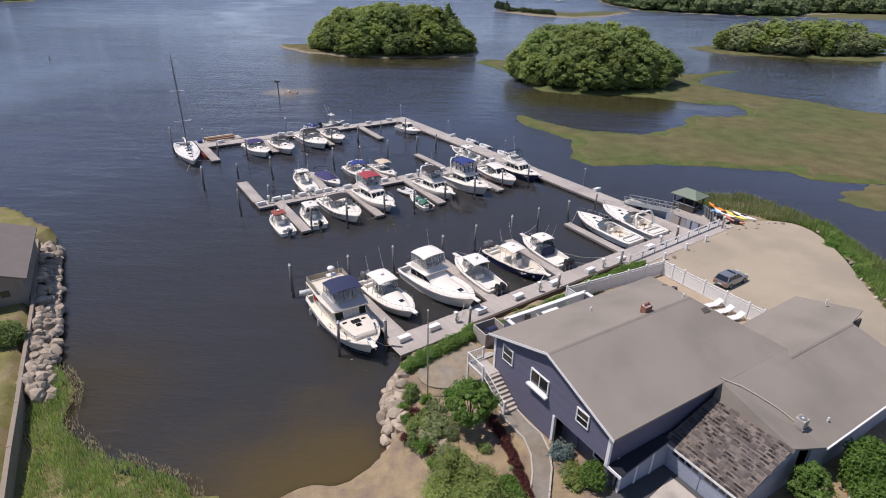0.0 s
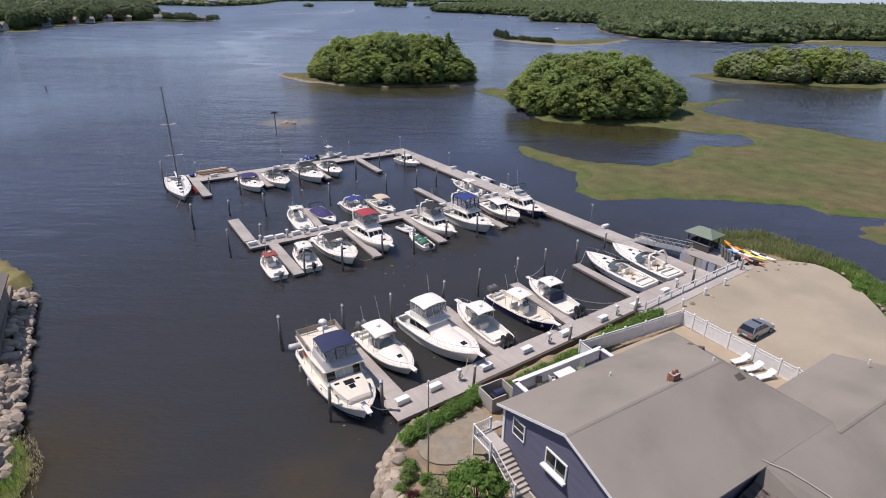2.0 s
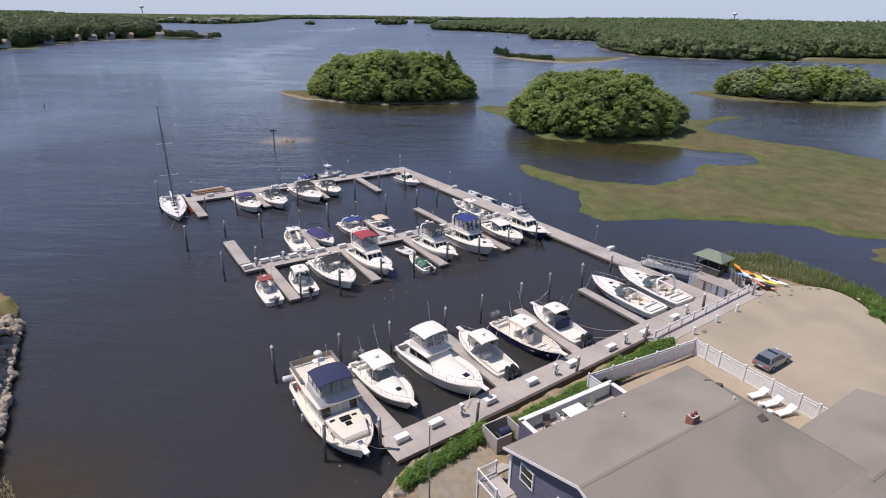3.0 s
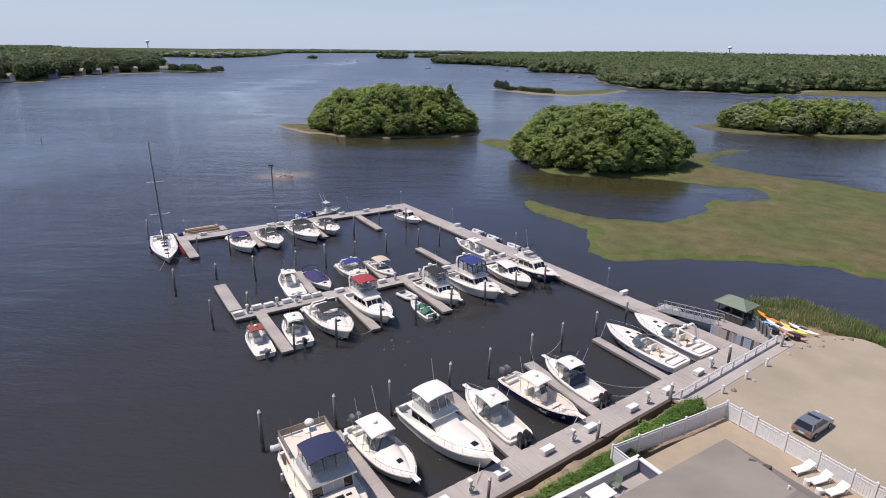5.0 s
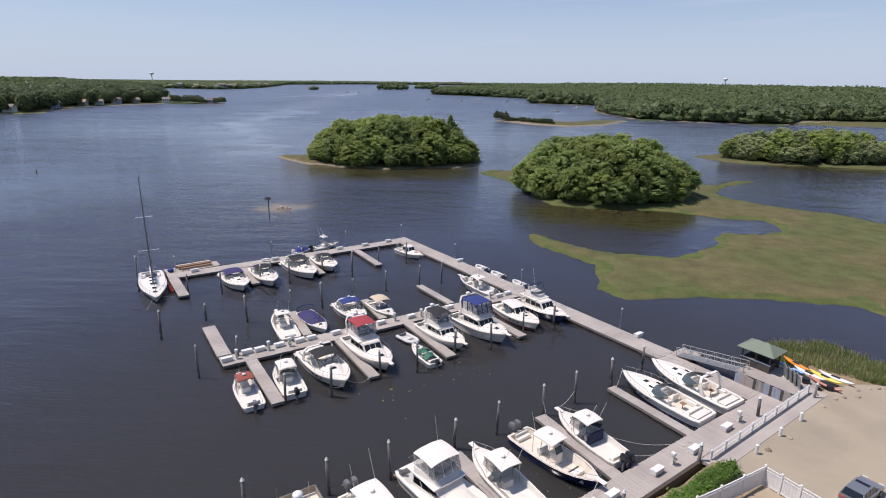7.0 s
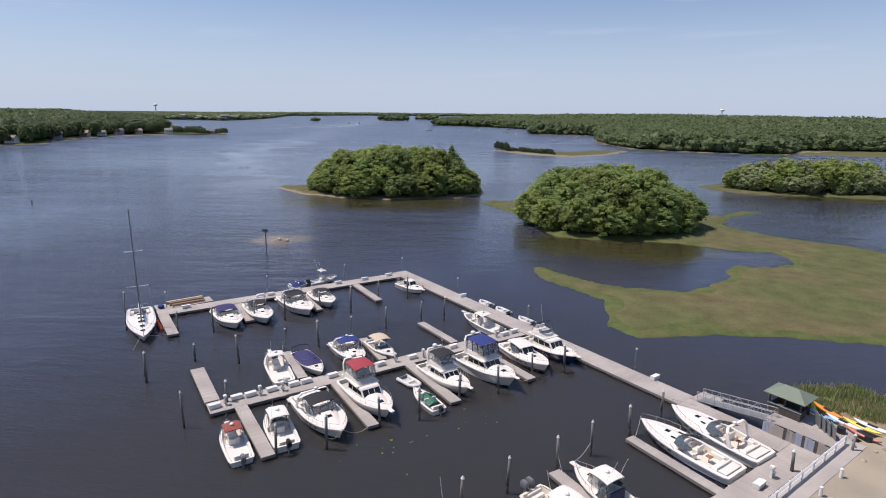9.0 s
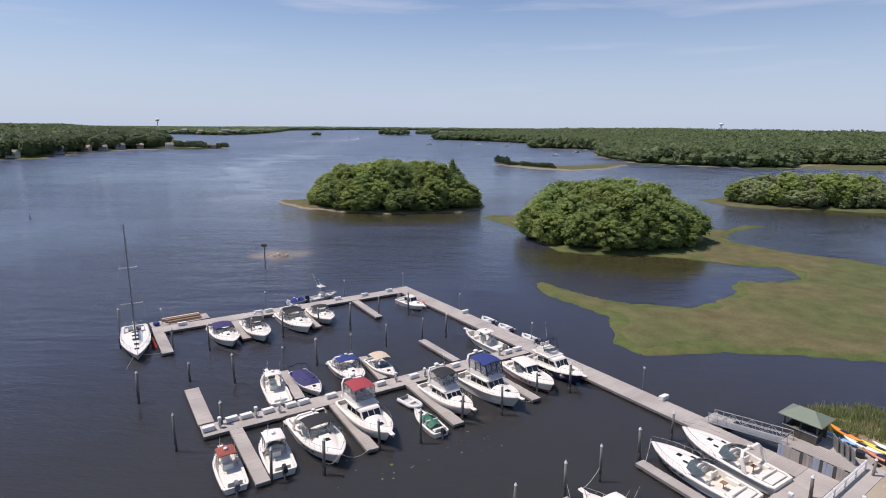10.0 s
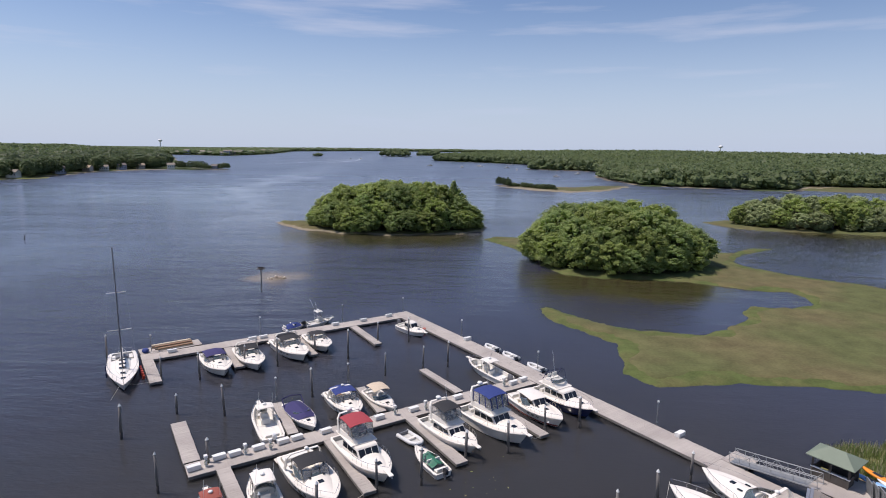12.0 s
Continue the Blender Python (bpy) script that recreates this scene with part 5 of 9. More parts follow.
M["vinyl_clear"] = clear_glass()
M["glass_blue"] = clear_glass()
M["glass_blue"].name = "tinted windscreen"
M["glass_blue"].node_tree.nodes["Principled BSDF"].inputs["Base Color"].default_value = (0.09, 0.12, 0.13, 1)
M["glass_blue"].node_tree.nodes["Principled BSDF"].inputs["Alpha"].default_value = 0.75


def canopy(th, x0, x1, w, z, material, rise=0.16, thick=0.03, name="canvas_top", drop=0.0):
    """A crowned canvas or hard top."""
    bm = bmesh.new()
    rows = []
    for k in range(7):
        u = k / 6
        x = x0 + (x1 - x0) * u
        sag = 0.10 * math.sin(u * math.pi) - 0.05
        ring = []
        for j in range(9):
            v = -1 + j / 4
            ring.append((x, w * v, z + rise * (1 - abs(v) ** 2.6) + sag - drop * abs(v) ** 6))
        rows.append(ring + [(p[0], p[1], p[2] - thick) for p in ring[::-1]])
    loft(bm, rows)
    bmesh.ops.recalc_face_normals(bm, faces=bm.faces[:])
    return part(name, bm, M[material], th, smooth=False)


def enclosure(th, x0, x1, w, z0, z1, frame="black", slope=0.25, glass="vinyl_clear", bar=0.02):
    """Clear curtain panels with dark seams between a coaming and a top."""
    lo = [(x0, -w, z0), (x1 + slope, -w * 0.92, z0), (x1 + slope, w * 0.92, z0), (x0, w, z0)]
    hi = [(x0, -w + 0.02, z1), (x1, -w * 0.92, z1), (x1, w * 0.92, z1), (x0, w - 0.02, z1)]
    for f, n in (((0, 1), 3), ((1, 2), 3), ((2, 3), 3)):
        a, b = f
        c = (lo[a], lo[b], hi[b], hi[a])
        for k in range(n):
            bm = bmesh.new()
            quad_panel(bm, c, k / n + 0.02, (k + 1) / n - 0.02, 0.04, 0.97, 0.0, 0.008)
            part("curtain", bm, M[glass], th, "clear vinyl curtain panel")
        for k in range(n + 1):
            bm = bmesh.new()
            u = k / n
            p = Vector(lo[a]).lerp(Vector(lo[b]), u)
            q = Vector(hi[a]).lerp(Vector(hi[b]), u)
            tube(bm, [p, q], bar, 4)
            part("frame_bar", bm, M[frame], th)


def windscreen(th, xc, w, z0, h, sweep=0.7, glass="glass_blue", frame="steel", wrap=1.2):
    """A curved windscreen that wraps back along both sides."""
    n, lo, hi = 8, [], []
    for k in range(n + 1):
        t = -1 + 2 * k / n
        y = w * math.sin(t * math.pi / 2)
        x = xc - wrap * (1 - math.cos(t * math.pi / 2))
        lo.append((x, y, z0))
        hi.append((x - sweep, y * 0.9, z0 + h * (1 - 0.15 * abs(t))))
    bm = bmesh.new()
    loft(bm, [[a, b, (b[0] - 0.014, b[1], b[2]), (a[0] - 0.014, a[1], a[2])] for a, b in zip(lo, hi)])
    bmesh.ops.recalc_face_normals(bm, faces=bm.faces[:])
    part("windscreen", bm, M[glass], th, "tinted curved windscreen")
    rail(th, hi, 0.022, "windscreen_frame", frame)
    rail(th, lo, 0.022, "windscreen_frame", frame)


def arch(th, x, w, z0, z1, lean=-0.35, material="gel", r=0.09):
    bm = bmesh.new()
    pts = [(x, -w, z0), (x + lean * 0.7, -w * 0.95, z0 + (z1 - z0) * 0.75), (x + lean, -w * 0.75, z1), (x + lean, w * 0.75, z1), (x + lean * 0.7, w * 0.95, z0 + (z1 - z0) * 0.75), (x, w, z0)]
    mid = Vector((x + lean * 0.5, 0, z0 + (z1 - z0) * 0.45))
    rings = []
    for px, py, pz in pts:
        d = Vector((0, py - mid.y, pz - mid.z)).normalized() * 0.055
        f = 0.22 if pz < z0 + 0.1 else 0.13
        rings.append([(px - f, py + d.y, pz + d.z), (px + f, py + d.y, pz + d.z), (px + f, py - d.y, pz - d.z), (px - f, py - d.y, pz - d.z)])
    loft(bm, rings)
    bmesh.ops.recalc_face_normals(bm, faces=bm.faces[:])
    part("radar_arch", bm, M[material], th, "white moulded arch over the cockpit")


def dome(th, x, y, z, r=0.28):
    bm = bmesh.new()
    ball(bm, (x, y, z + r * 0.4), r, 2, (1, 1, 0.62))
    part("radar_dome", bm, M["white_plastic"], th, smooth=True)


def antenna(th, x, y, z, h=2.4, lean=-0.5):
    rail(th, [(x, y, z), (x + lean, y, z + h)], 0.014, "antenna", "white_plastic")


def seat(th, x, y, z, a=0.3, b=0.3, h=0.35, back=0.4, material="vinyl", face=1):
    bm = bmesh.new()
    box(bm, x - a, x + a, y - b, y + b, z, z + h, 0.04)
    xb = x - face * a
    box(bm, xb - 0.07, xb + 0.07, y - b, y + b, z + h, z + h + back, 0.03)
    part("seat", bm, M[material], th)


def fenders(th, beam, sheer, xs, sides=(1,), at=(0.25, 0.5, 0.7), material="fender"):
    for sg in sides:
        for s in at:
            bm = bmesh.new()
            x, y, z = xs(s), sg * (beam(s) + 0.13), sheer(s) - 0.45
            tube(bm, [(x, y, z - 0.3), (x, y, z - 0.22), (x, y, z + 0.22), (x, y, z + 0.3)], 0.10, 8)
            tube(bm, [(x, y, z + 0.3), (x, y - sg * 0.15, sheer(s) + 0.03)], 0.012, 4)
            part("fender", bm, M[material], th)


def boat(label, category, bow, stern, name="motor_boat", group="moored boats", z=0.0):
    """The empty of a boat that lies with bow and stern at dock-frame points; local +x is ahead."""
    p, q = dock(*bow), dock(*stern)
    c, d = (p + q) / 2, p - q
    return thing(name, Matrix.Translation((c.x, c.y, z)) @ Matrix.Rotation(math.atan2(d.y, d.x), 4, "Z"), label, category, group), d.length


def mooring(points, sag=0.5):
    """A slack rope between two places, each (u, v, z)."""
    p, q = dock(*points[0]), dock(*points[1])
    pts = []
    for k in range(11):
        t = k / 10
        c = p.lerp(q, t)
        pts.append((c.x, c.y, c.z - sag * math.sin(t * math.pi)))
    bm = bmesh.new()
    tube(bm, pts, 0.022, 5)
    ob = part("mooring_line", bm, M["rope"])
    tagged(ob, "pale slack mooring rope from boat to dock", "rope", "mooring lines")


def express(label, bow, stern, B=3.2, hs=0.95, hb=1.55, cover=None, arch_on=True, cock=0.5, hull="gel", deck="deck_gel", stripe=None, dark_top=None, swim=True, open_cover=False, side_windows=True, rib=True, tall=1.3, tops=0.40, t0=0.25):
    """Sports cruiser: long foredeck, swept windscreen, open cockpit, arch."""
    th, L = boat(label, "motor boat", bow, stern)
    k = L / 10
    B *= 1.1
    L -= 0.7 * k if swim else 0
    beam, sheer, xs = boat_hull(th, L, B, hs, hb, hull, deck, cock, 0.45, stripe=stripe, gun=0.3 * k + 0.05, fine=3.0, liner="cream")
    if swim:
        bm = bmesh.new()
        box(bm, xs(0) - 0.8 * k, xs(0), -B * 0.42, B * 0.42, 0.22, 0.32, 0.03)
        part("swim_platform", bm, M["cream"], th, "swim platform at the stern")
    # raised trunk on the foredeck
    zc = sheer(0.62)
    bm = bmesh.new()
    rings = []
    for s, q, h in ((cock - 0.02, 0.74, 0.42), (0.58, 0.70, 0.40), (0.70, 0.62, 0.28), (0.82, 0.5, 0.12), (0.90, 0.3, 0.0)):
        w = beam(s) * q
        rings.append([(xs(s), y * w, sheer(s) + 0.02 + h * k * (1 - abs(y) ** 3)) for y in (-1, -0.8, -0.45, 0, 0.45, 0.8, 1)])
    loft(bm, rings, ring_closed=False)
    bm.faces.new([bm.verts.new(p) for p in rings[0]])
    part("cabin_trunk", bm, M[deck], th, "low cabin trunk on the foredeck", smooth=True)
    for x, y in ((0.70, 0.0), (0.60, 0.35), (0.60, -0.35)):
        hatch(th, xs(x), y * beam(x), sheer(x) + (0.33 if y == 0 else 0.40) * k * (0.86 if y == 0 else 0.97), 0.22 * k, 0.22 * k if y == 0 else 0.10)
    windscreen(th, xs(cock) + 0.9 * k, beam(cock) * 0.80, sheer(cock) + 0.22 * k, 0.62 * k, 0.75 * k, wrap=1.6 * k)
    zf = 0.45
    seat(th, xs(cock) - 0.9 * k, -beam(cock) * 0.4, zf, 0.28, 0.45 * k)
    seat(th, xs(cock) - 1.0 * k, beam(cock) * 0.4, zf, 0.5, 0.32, back=0.3)
    seat(th, xs(0.16), 0, zf, 0.32, B * 0.3, back=0.35)
    bm = bmesh.new()
    box(bm, xs(0.035), xs(0.115), -B * 0.33, B * 0.33, zf, hs - 0.05, 0.05)
    part("sun_pad", bm, M["vinyl"], th, "padded cream sun pad over the engine")
    for sg in (1, -1):                                              # side lounges
        bm = bmesh.new()
        box(bm, xs(0.19), xs(cock) - 1.9 * k, sg * B * 0.34 - 0.22, sg * B * 0.34 + 0.14, zf, zf + 0.42, 0.05)
        part("side_seat", bm, M["vinyl"], th)
    bm = bmesh.new()
    box(bm, xs(0.24), xs(0.24) + 0.5 * k, -0.26, 0.26, zf + 0.58, zf + 0.62, 0.01)
    tube(bm, [(xs(0.24) + 0.25 * k, 0, zf), (xs(0.24) + 0.25 * k, 0, zf + 0.58)], 0.04, 6)
    part("cockpit_table", bm, M["teak"], th)
    bm = bmesh.new()
    box(bm, xs(cock) - 0.35, xs(cock) + 0.1, -beam(cock) * 0.75, -0.1, 0.45, sheer(cock) + 0.12, 0.05)
    part("helm_console", bm, M["gel"], th)
    rail(th, [(xs(cock) - 0.42 + 0.02 * math.cos(t), -beam(cock) * 0.4 + 0.2 * math.sin(t), sheer(cock) + 0.05 + 0.2 * math.cos(t)) for t in [j * math.pi / 6 for j in range(13)]], 0.018, "steering_wheel", "black")
    if arch_on:
        arch(th, xs(0.26), B * 0.45, hs, hs + 1.35 * k + 0.2, 0.55, r=0.10)
        dome(th, xs(0.26) + 0.55, 0.2, hs + 1.35 * k + 0.28, 0.2)
    if cover:
        canopy(th, xs(t0), xs(cock) + 0.15 * k, B * tops, hs + tall * k + 0.1, cover)
        enclosure(th, xs(t0), xs(cock) + 0.15 * k, B * tops, sheer(0.3) + 0.3, hs + (tall - 0.05) * k + 0.05, slope=0.5 * k)
    if open_cover:
        bm = bmesh.new()
        rings = []
        for s in (0.06, 0.15, 0.27, 0.38, cock + 0.02, cock + 0.12):
            w = beam(min(s, 0.6)) * 1.0
            peak = 0.25 + 0.35 * math.sin(math.pi * min(1, s / (cock + 0.14)))
            rings.append([(xs(s), y * w, sheer(s) + 0.03 + peak * (1 - abs(y) ** 1.8)) for y in (-1, -0.75, -0.4, 0, 0.4, 0.75, 1)])
        loft(bm, rings, ring_closed=False)
        part("mooring_cover", bm, M[open_cover], th, "taut canvas mooring cover")
    if rib:
        bow_rail(th, beam, sheer, xs, 0.52, 0.5 * k)
    if side_windows:
        for sg in (1, -1):
            for s in (0.56, 0.64, 0.72):
                bm = bmesh.new()
                w, h = beam(s), sheer(s)
                c = Vector((xs(s), sg * (w * 0.965 + 0.012), h * 0.72))
                box(bm, c.x - 0.2 * k, c.x + 0.2 * k, c.y - 0.03, c.y + 0.02, c.z - 0.05, c.z + 0.05, 0.01)
                part("portlight", bm, M["glass_dark"], th)
    return th, beam, sheer, xs, L


def flybridge(label, bow, stern, B=3.5, hs=1.1, hb=1.9, top="red_canvas", cabin_h=1.15, deck="deck_gel", hull="gel", cab=(0.28, 0.62), fly=(0.24, 0.50), curtains=True, arch_on=True, stripe=None, cock=0.27,
              gear="dome", long_front=0.9, toph=1.75, front_glass=True):
    """Cruiser with a glazed cabin, a flying bridge and a canvas top."""
    th, L = boat(label, "motor boat", bow, stern, "cabin_cruiser")
    k = L / 10
    beam, sheer, xs = boat_hull(th, L, B, hs, hb, hull, deck, cock, 0.5, stripe=stripe, gun=0.24, rake=1.1)
    s0, s1 = cab
    zb = sheer((s0 + s1) / 2) + 0.05
    zt = zb + cabin_h * (0.6 + 0.4 * k)
    wc = beam(0.35) * 0.80
    win = [("R", 0.06, 0.32, 0.38, 0.82), ("R", 0.35, 0.62, 0.38, 0.82), ("R", 0.65, 0.92, 0.38, 0.80), ("L", 0.08, 0.35, 0.38, 0.80), ("L", 0.38, 0.65, 0.38, 0.82), ("L", 0.68, 0.94, 0.38, 0.82),
           ("F", 0.05, 0.33, 0.25, 0.88), ("F", 0.36, 0.64, 0.25, 0.88), ("F", 0.67, 0.95, 0.25, 0.88), ("B", 0.12, 0.45, 0.05, 0.85), ("B", 0.55, 0.88, 0.30, 0.85)]
    if not front_glass:
        win = [w for w in win if w[0] != "F"]
    cabin(th, xs(s0), xs(s1) + long_front * k, wc, wc * 0.93, zb - 0.15, zt, front=(0.95 if front_glass else 1.9) * k, windows=win)
    # foredeck trunk
    bm = bmesh.new()
    rings = []
    for s, q, h in ((s1 + 0.02, 0.72, 0.36), (0.74, 0.64, 0.30), (0.84, 0.5, 0.14), (0.91, 0.3, 0.0)):
        w = beam(s) * q
        rings.append([(xs(s), y * w, sheer(s) + 0.02 + h * k * (1 - abs(y) ** 3)) for y in (-1, -0.8, -0.45, 0, 0.45, 0.8, 1)])
    loft(bm, rings, ring_closed=False)
    part("cabin_trunk", bm, M[deck], th, "low trunk on the foredeck", smooth=True)
    hatch(th, xs(0.80), 0, sheer(0.80) + 0.22 * k, 0.25, 0.25)
    # bridge
    f0, f1 = fly
    wf = wc * 0.98
    bm = bmesh.new()
    box(bm, max(xs(f0) - 0.75 * k, xs(0.06)), xs(f1) + 0.5 * k, -wf, wf, zt, zt + 0.10, 0.04)
    part("bridge_deck", bm, M["gel"], th)
    cabin(th, xs(f0), xs(f1) + 0.35 * k, wf * 0.97, wf * 0.90, zt + 0.06, zt + 0.62, front=0.7 * k, back=-0.05, name="bridge_coaming")
    bm = bmesh.new()
    box(bm, xs(f0) + 0.15, xs(f1) - 0.45 * k, -wf * 0.76, wf * 0.76, zt + 0.5, zt + 0.645, 0.02)
    part("bridge_well", bm, M["cockpit"], th, "grey bridge well")
    seat(th, xs(f0) + 0.55, -0.4, zt + 0.62, 0.26, 0.3, 0.18, 0.4)
    seat(th, xs(f0) + 0.55, 0.45, zt + 0.62, 0.26, 0.3, 0.18, 0.4)
    windscreen(th, xs(f1) + 0.05, wf * 0.82, zt + 0.62, 0.3, 0.2, wrap=0.5)
    ztop = zt + 0.6 + toph * 0.62
    if top:
        canopy(th, xs(f0) - 0.15, xs(f1) - 0.05, wf * 0.88, ztop, top)
        if curtains:
            enclosure(th, xs(f0) - 0.1, xs(f1) - 0.05, wf * 0.86, zt + 0.6, ztop + 0.02, slope=0.35 * k, frame=top if top in ("gel", "blue_canvas") else "black", bar=0.07 if top == "blue_canvas" else 0.02)
        else:
            for sg in (1, -1):
                for x in (xs(f0), xs(f1) - 0.1):
                    rail(th, [(x, sg * wf * 0.85, zt + 0.6), (x - 0.08, sg * wf * 0.85, ztop + 0.05)], 0.022, "top_post")
    # ladder and bridge rail
    for sg in (0.25, 0.6):
        rail(th, [(xs(f0) - 0.9 * k, sg * wf, 0.5), (xs(f0) - 0.55 * k, sg * wf, zt + 0.75)], 0.022, "ladder_rail")
    rail(th, [(xs(f0) - 0.05, -wf * 0.9, zt + 0.95), (xs(f0) - 0.7 * k, -wf * 0.9, zt + 0.85), (xs(f0) - 0.7 * k, wf * 0.9, zt + 0.85), (xs(f0) - 0.05, wf * 0.9, zt + 0.95)], 0.02, "bridge_rail")
    if arch_on:
        arch(th, xs(f0) - 0.1, wf * 0.95, zt + 0.1, ztop + 0.15, -0.45)
        dome(th, xs(f0) - 0.55, 0, ztop + 0.25, 0.3)
    antenna(th, xs(f0) - 0.3, wf * 0.8, zt + 0.8, 2.6)
    bow_rail(th, beam, sheer, xs, 0.5, 0.6)
    pulpit(th, beam, sheer, xs, 0.55 * k)
    bm = bmesh.new()
    box(bm, xs(0) - 0.45, xs(0), -B * 0.38, B * 0.38, 0.18, 0.26, 0.02)
    part("swim_platform", bm, M["teak"], th, "teak swim platform")
    seat(th, xs(0.08), 0.3, 0.5, 0.25, 0.5)
    for s in (0.82, 0.88):
        bm = bmesh.new()
        box(bm, xs(s) - 0.06, xs(s) + 0.06, beam(s) * 0.78 - 0.02, beam(s) * 0.78 + 0.02, sheer(s) + 0.02, sheer(s) + 0.1)
        part("cleat", bm, M["steel"], th)
    return th, beam, sheer, xs, L, zt, wf, ztop


def console_boat(label, bow, stern, B=2.5, hs=0.8, hb=1.25, top="gel", cuddy=True, engines=2, engine="black", hull="gel", stripe=None, curtains=True, cock=0.55, tx=(0.30, 0.58), th_z=2.35, windows=True, esize=1.0, liner="vinyl", frame="steel", deck="deck_gel"):
    """Outboard fishing boat with a centre console or small cuddy and a hard or canvas top."""
    th, L = boat(label, "motor boat", bow, stern, "fishing_boat")
    k = L / 8
    L -= 0.5 * engines ** 0.2
    beam, sheer, xs = boat_hull(th, L, B, hs, hb, hull, deck, cock if cuddy else 0.86, 0.38, stripe=stripe, gun=0.2, liner=liner)
    t0, t1 = tx
    wt = B * 0.34
    if cuddy:
        bm = bmesh.new()
        rings = []
        for s, q, h in ((cock, 0.72, 0.42), (cock + 0.12, 0.66, 0.36), (0.80, 0.5, 0.2), (0.9, 0.3, 0.0)):
            w = beam(s) * q
            rings.append([(xs(s), y * w, sheer(s) + 0.02 + h * k * (1 - abs(y) ** 3)) for y in (-1, -0.8, -0.45, 0, 0.45, 0.8, 1)])
        loft(bm, rings, ring_closed=False)
        bm.faces.new([bm.verts.new(p) for p in rings[0]])
        part("cuddy", bm, M[deck], th, "low cuddy cabin top", smooth=True)
        hatch(th, xs(0.76), 0, sheer(0.76) + 0.25 * k, 0.22, 0.22)
        windscreen(th, xs(cock) + 0.35 * k, beam(cock) * 0.7, sheer(cock) + 0.3 * k, 0.75 * k, 0.45 * k, wrap=0.9 * k)
    else:
        seat(th, xs(0.74), 0, 0.38, 0.3, beam(0.74) * 0.55, 0.3, 0.0)
        bm = bmesh.new()
        box(bm, xs(t1) - 0.55, xs(t1) + 0.25, -0.42, 0.42, 0.38, 1.35, 0.08, taper=0.1)
        part("console", bm, M["gel"], th)
        bm = bmesh.new()
        quad_panel(bm, ((xs(t1) + 0.18, -0.4, 1.35), (xs(t1) + 0.18, 0.4, 1.35), (xs(t1) - 0.05, 0.36, 1.85), (xs(t1) - 0.05, -0.36, 1.85)), 0, 1, 0, 1, 0.0, 0.012)
        part("windscreen", bm, M["glass_blue"], th)
    bm = bmesh.new()
    box(bm, xs(t0) + 0.1, xs(t0) + 0.55, -0.45, 0.45, 0.38, 0.95, 0.04)
    part("leaning_post", bm, M["vinyl"], th, "white seat box behind the helm")
    seat(th, xs(0.08), 0, 0.38, 0.22, B * 0.26, 0.32, 0.25)
    if top:
        z = th_z
        canopy(th, xs(t0) - 0.1, xs(t1) + 0.15, wt, z, top, rise=0.10, thick=0.07, name="hard_top" if top == "gel" else "canvas_top")
        for sg in (1, -1):
            for x, dx in ((xs(t0), 0.15), (xs(t1) - 0.1, -0.25), ((xs(t0) + xs(t1)) / 2, -0.1)):
                rail(th, [(x + dx, sg * wt * 1.05, 0.5), (x, sg * wt * 0.9, z + 0.02)], 0.028, "top_post", frame)
        if curtains:
            enclosure(th, (xs(t0) + xs(t1)) / 2, xs(t1) + 0.1, wt * 0.92, sheer(0.5) + 0.35, z, slope=0.3, frame="steel", glass="vinyl_clear")
        dome(th, xs(t0) + 0.5 * (xs(t1) - xs(t0)), 0, z + 0.16, 0.2)
        antenna(th, xs(t0) + 0.2, wt * 0.8, z, 2.2, -0.9)
        antenna(th, xs(t0) + 0.2, -wt * 0.8, z, 1.8, -0.6)
    bow_rail(th, beam, sheer, xs, 0.55, 0.42)
    pulpit(th, beam, sheer, xs, 0.4 * k)
    if engines:
        outboard(th, xs(0), 0, hs - 0.15, engines, engine, esize)
    return th, beam, sheer, xs, L


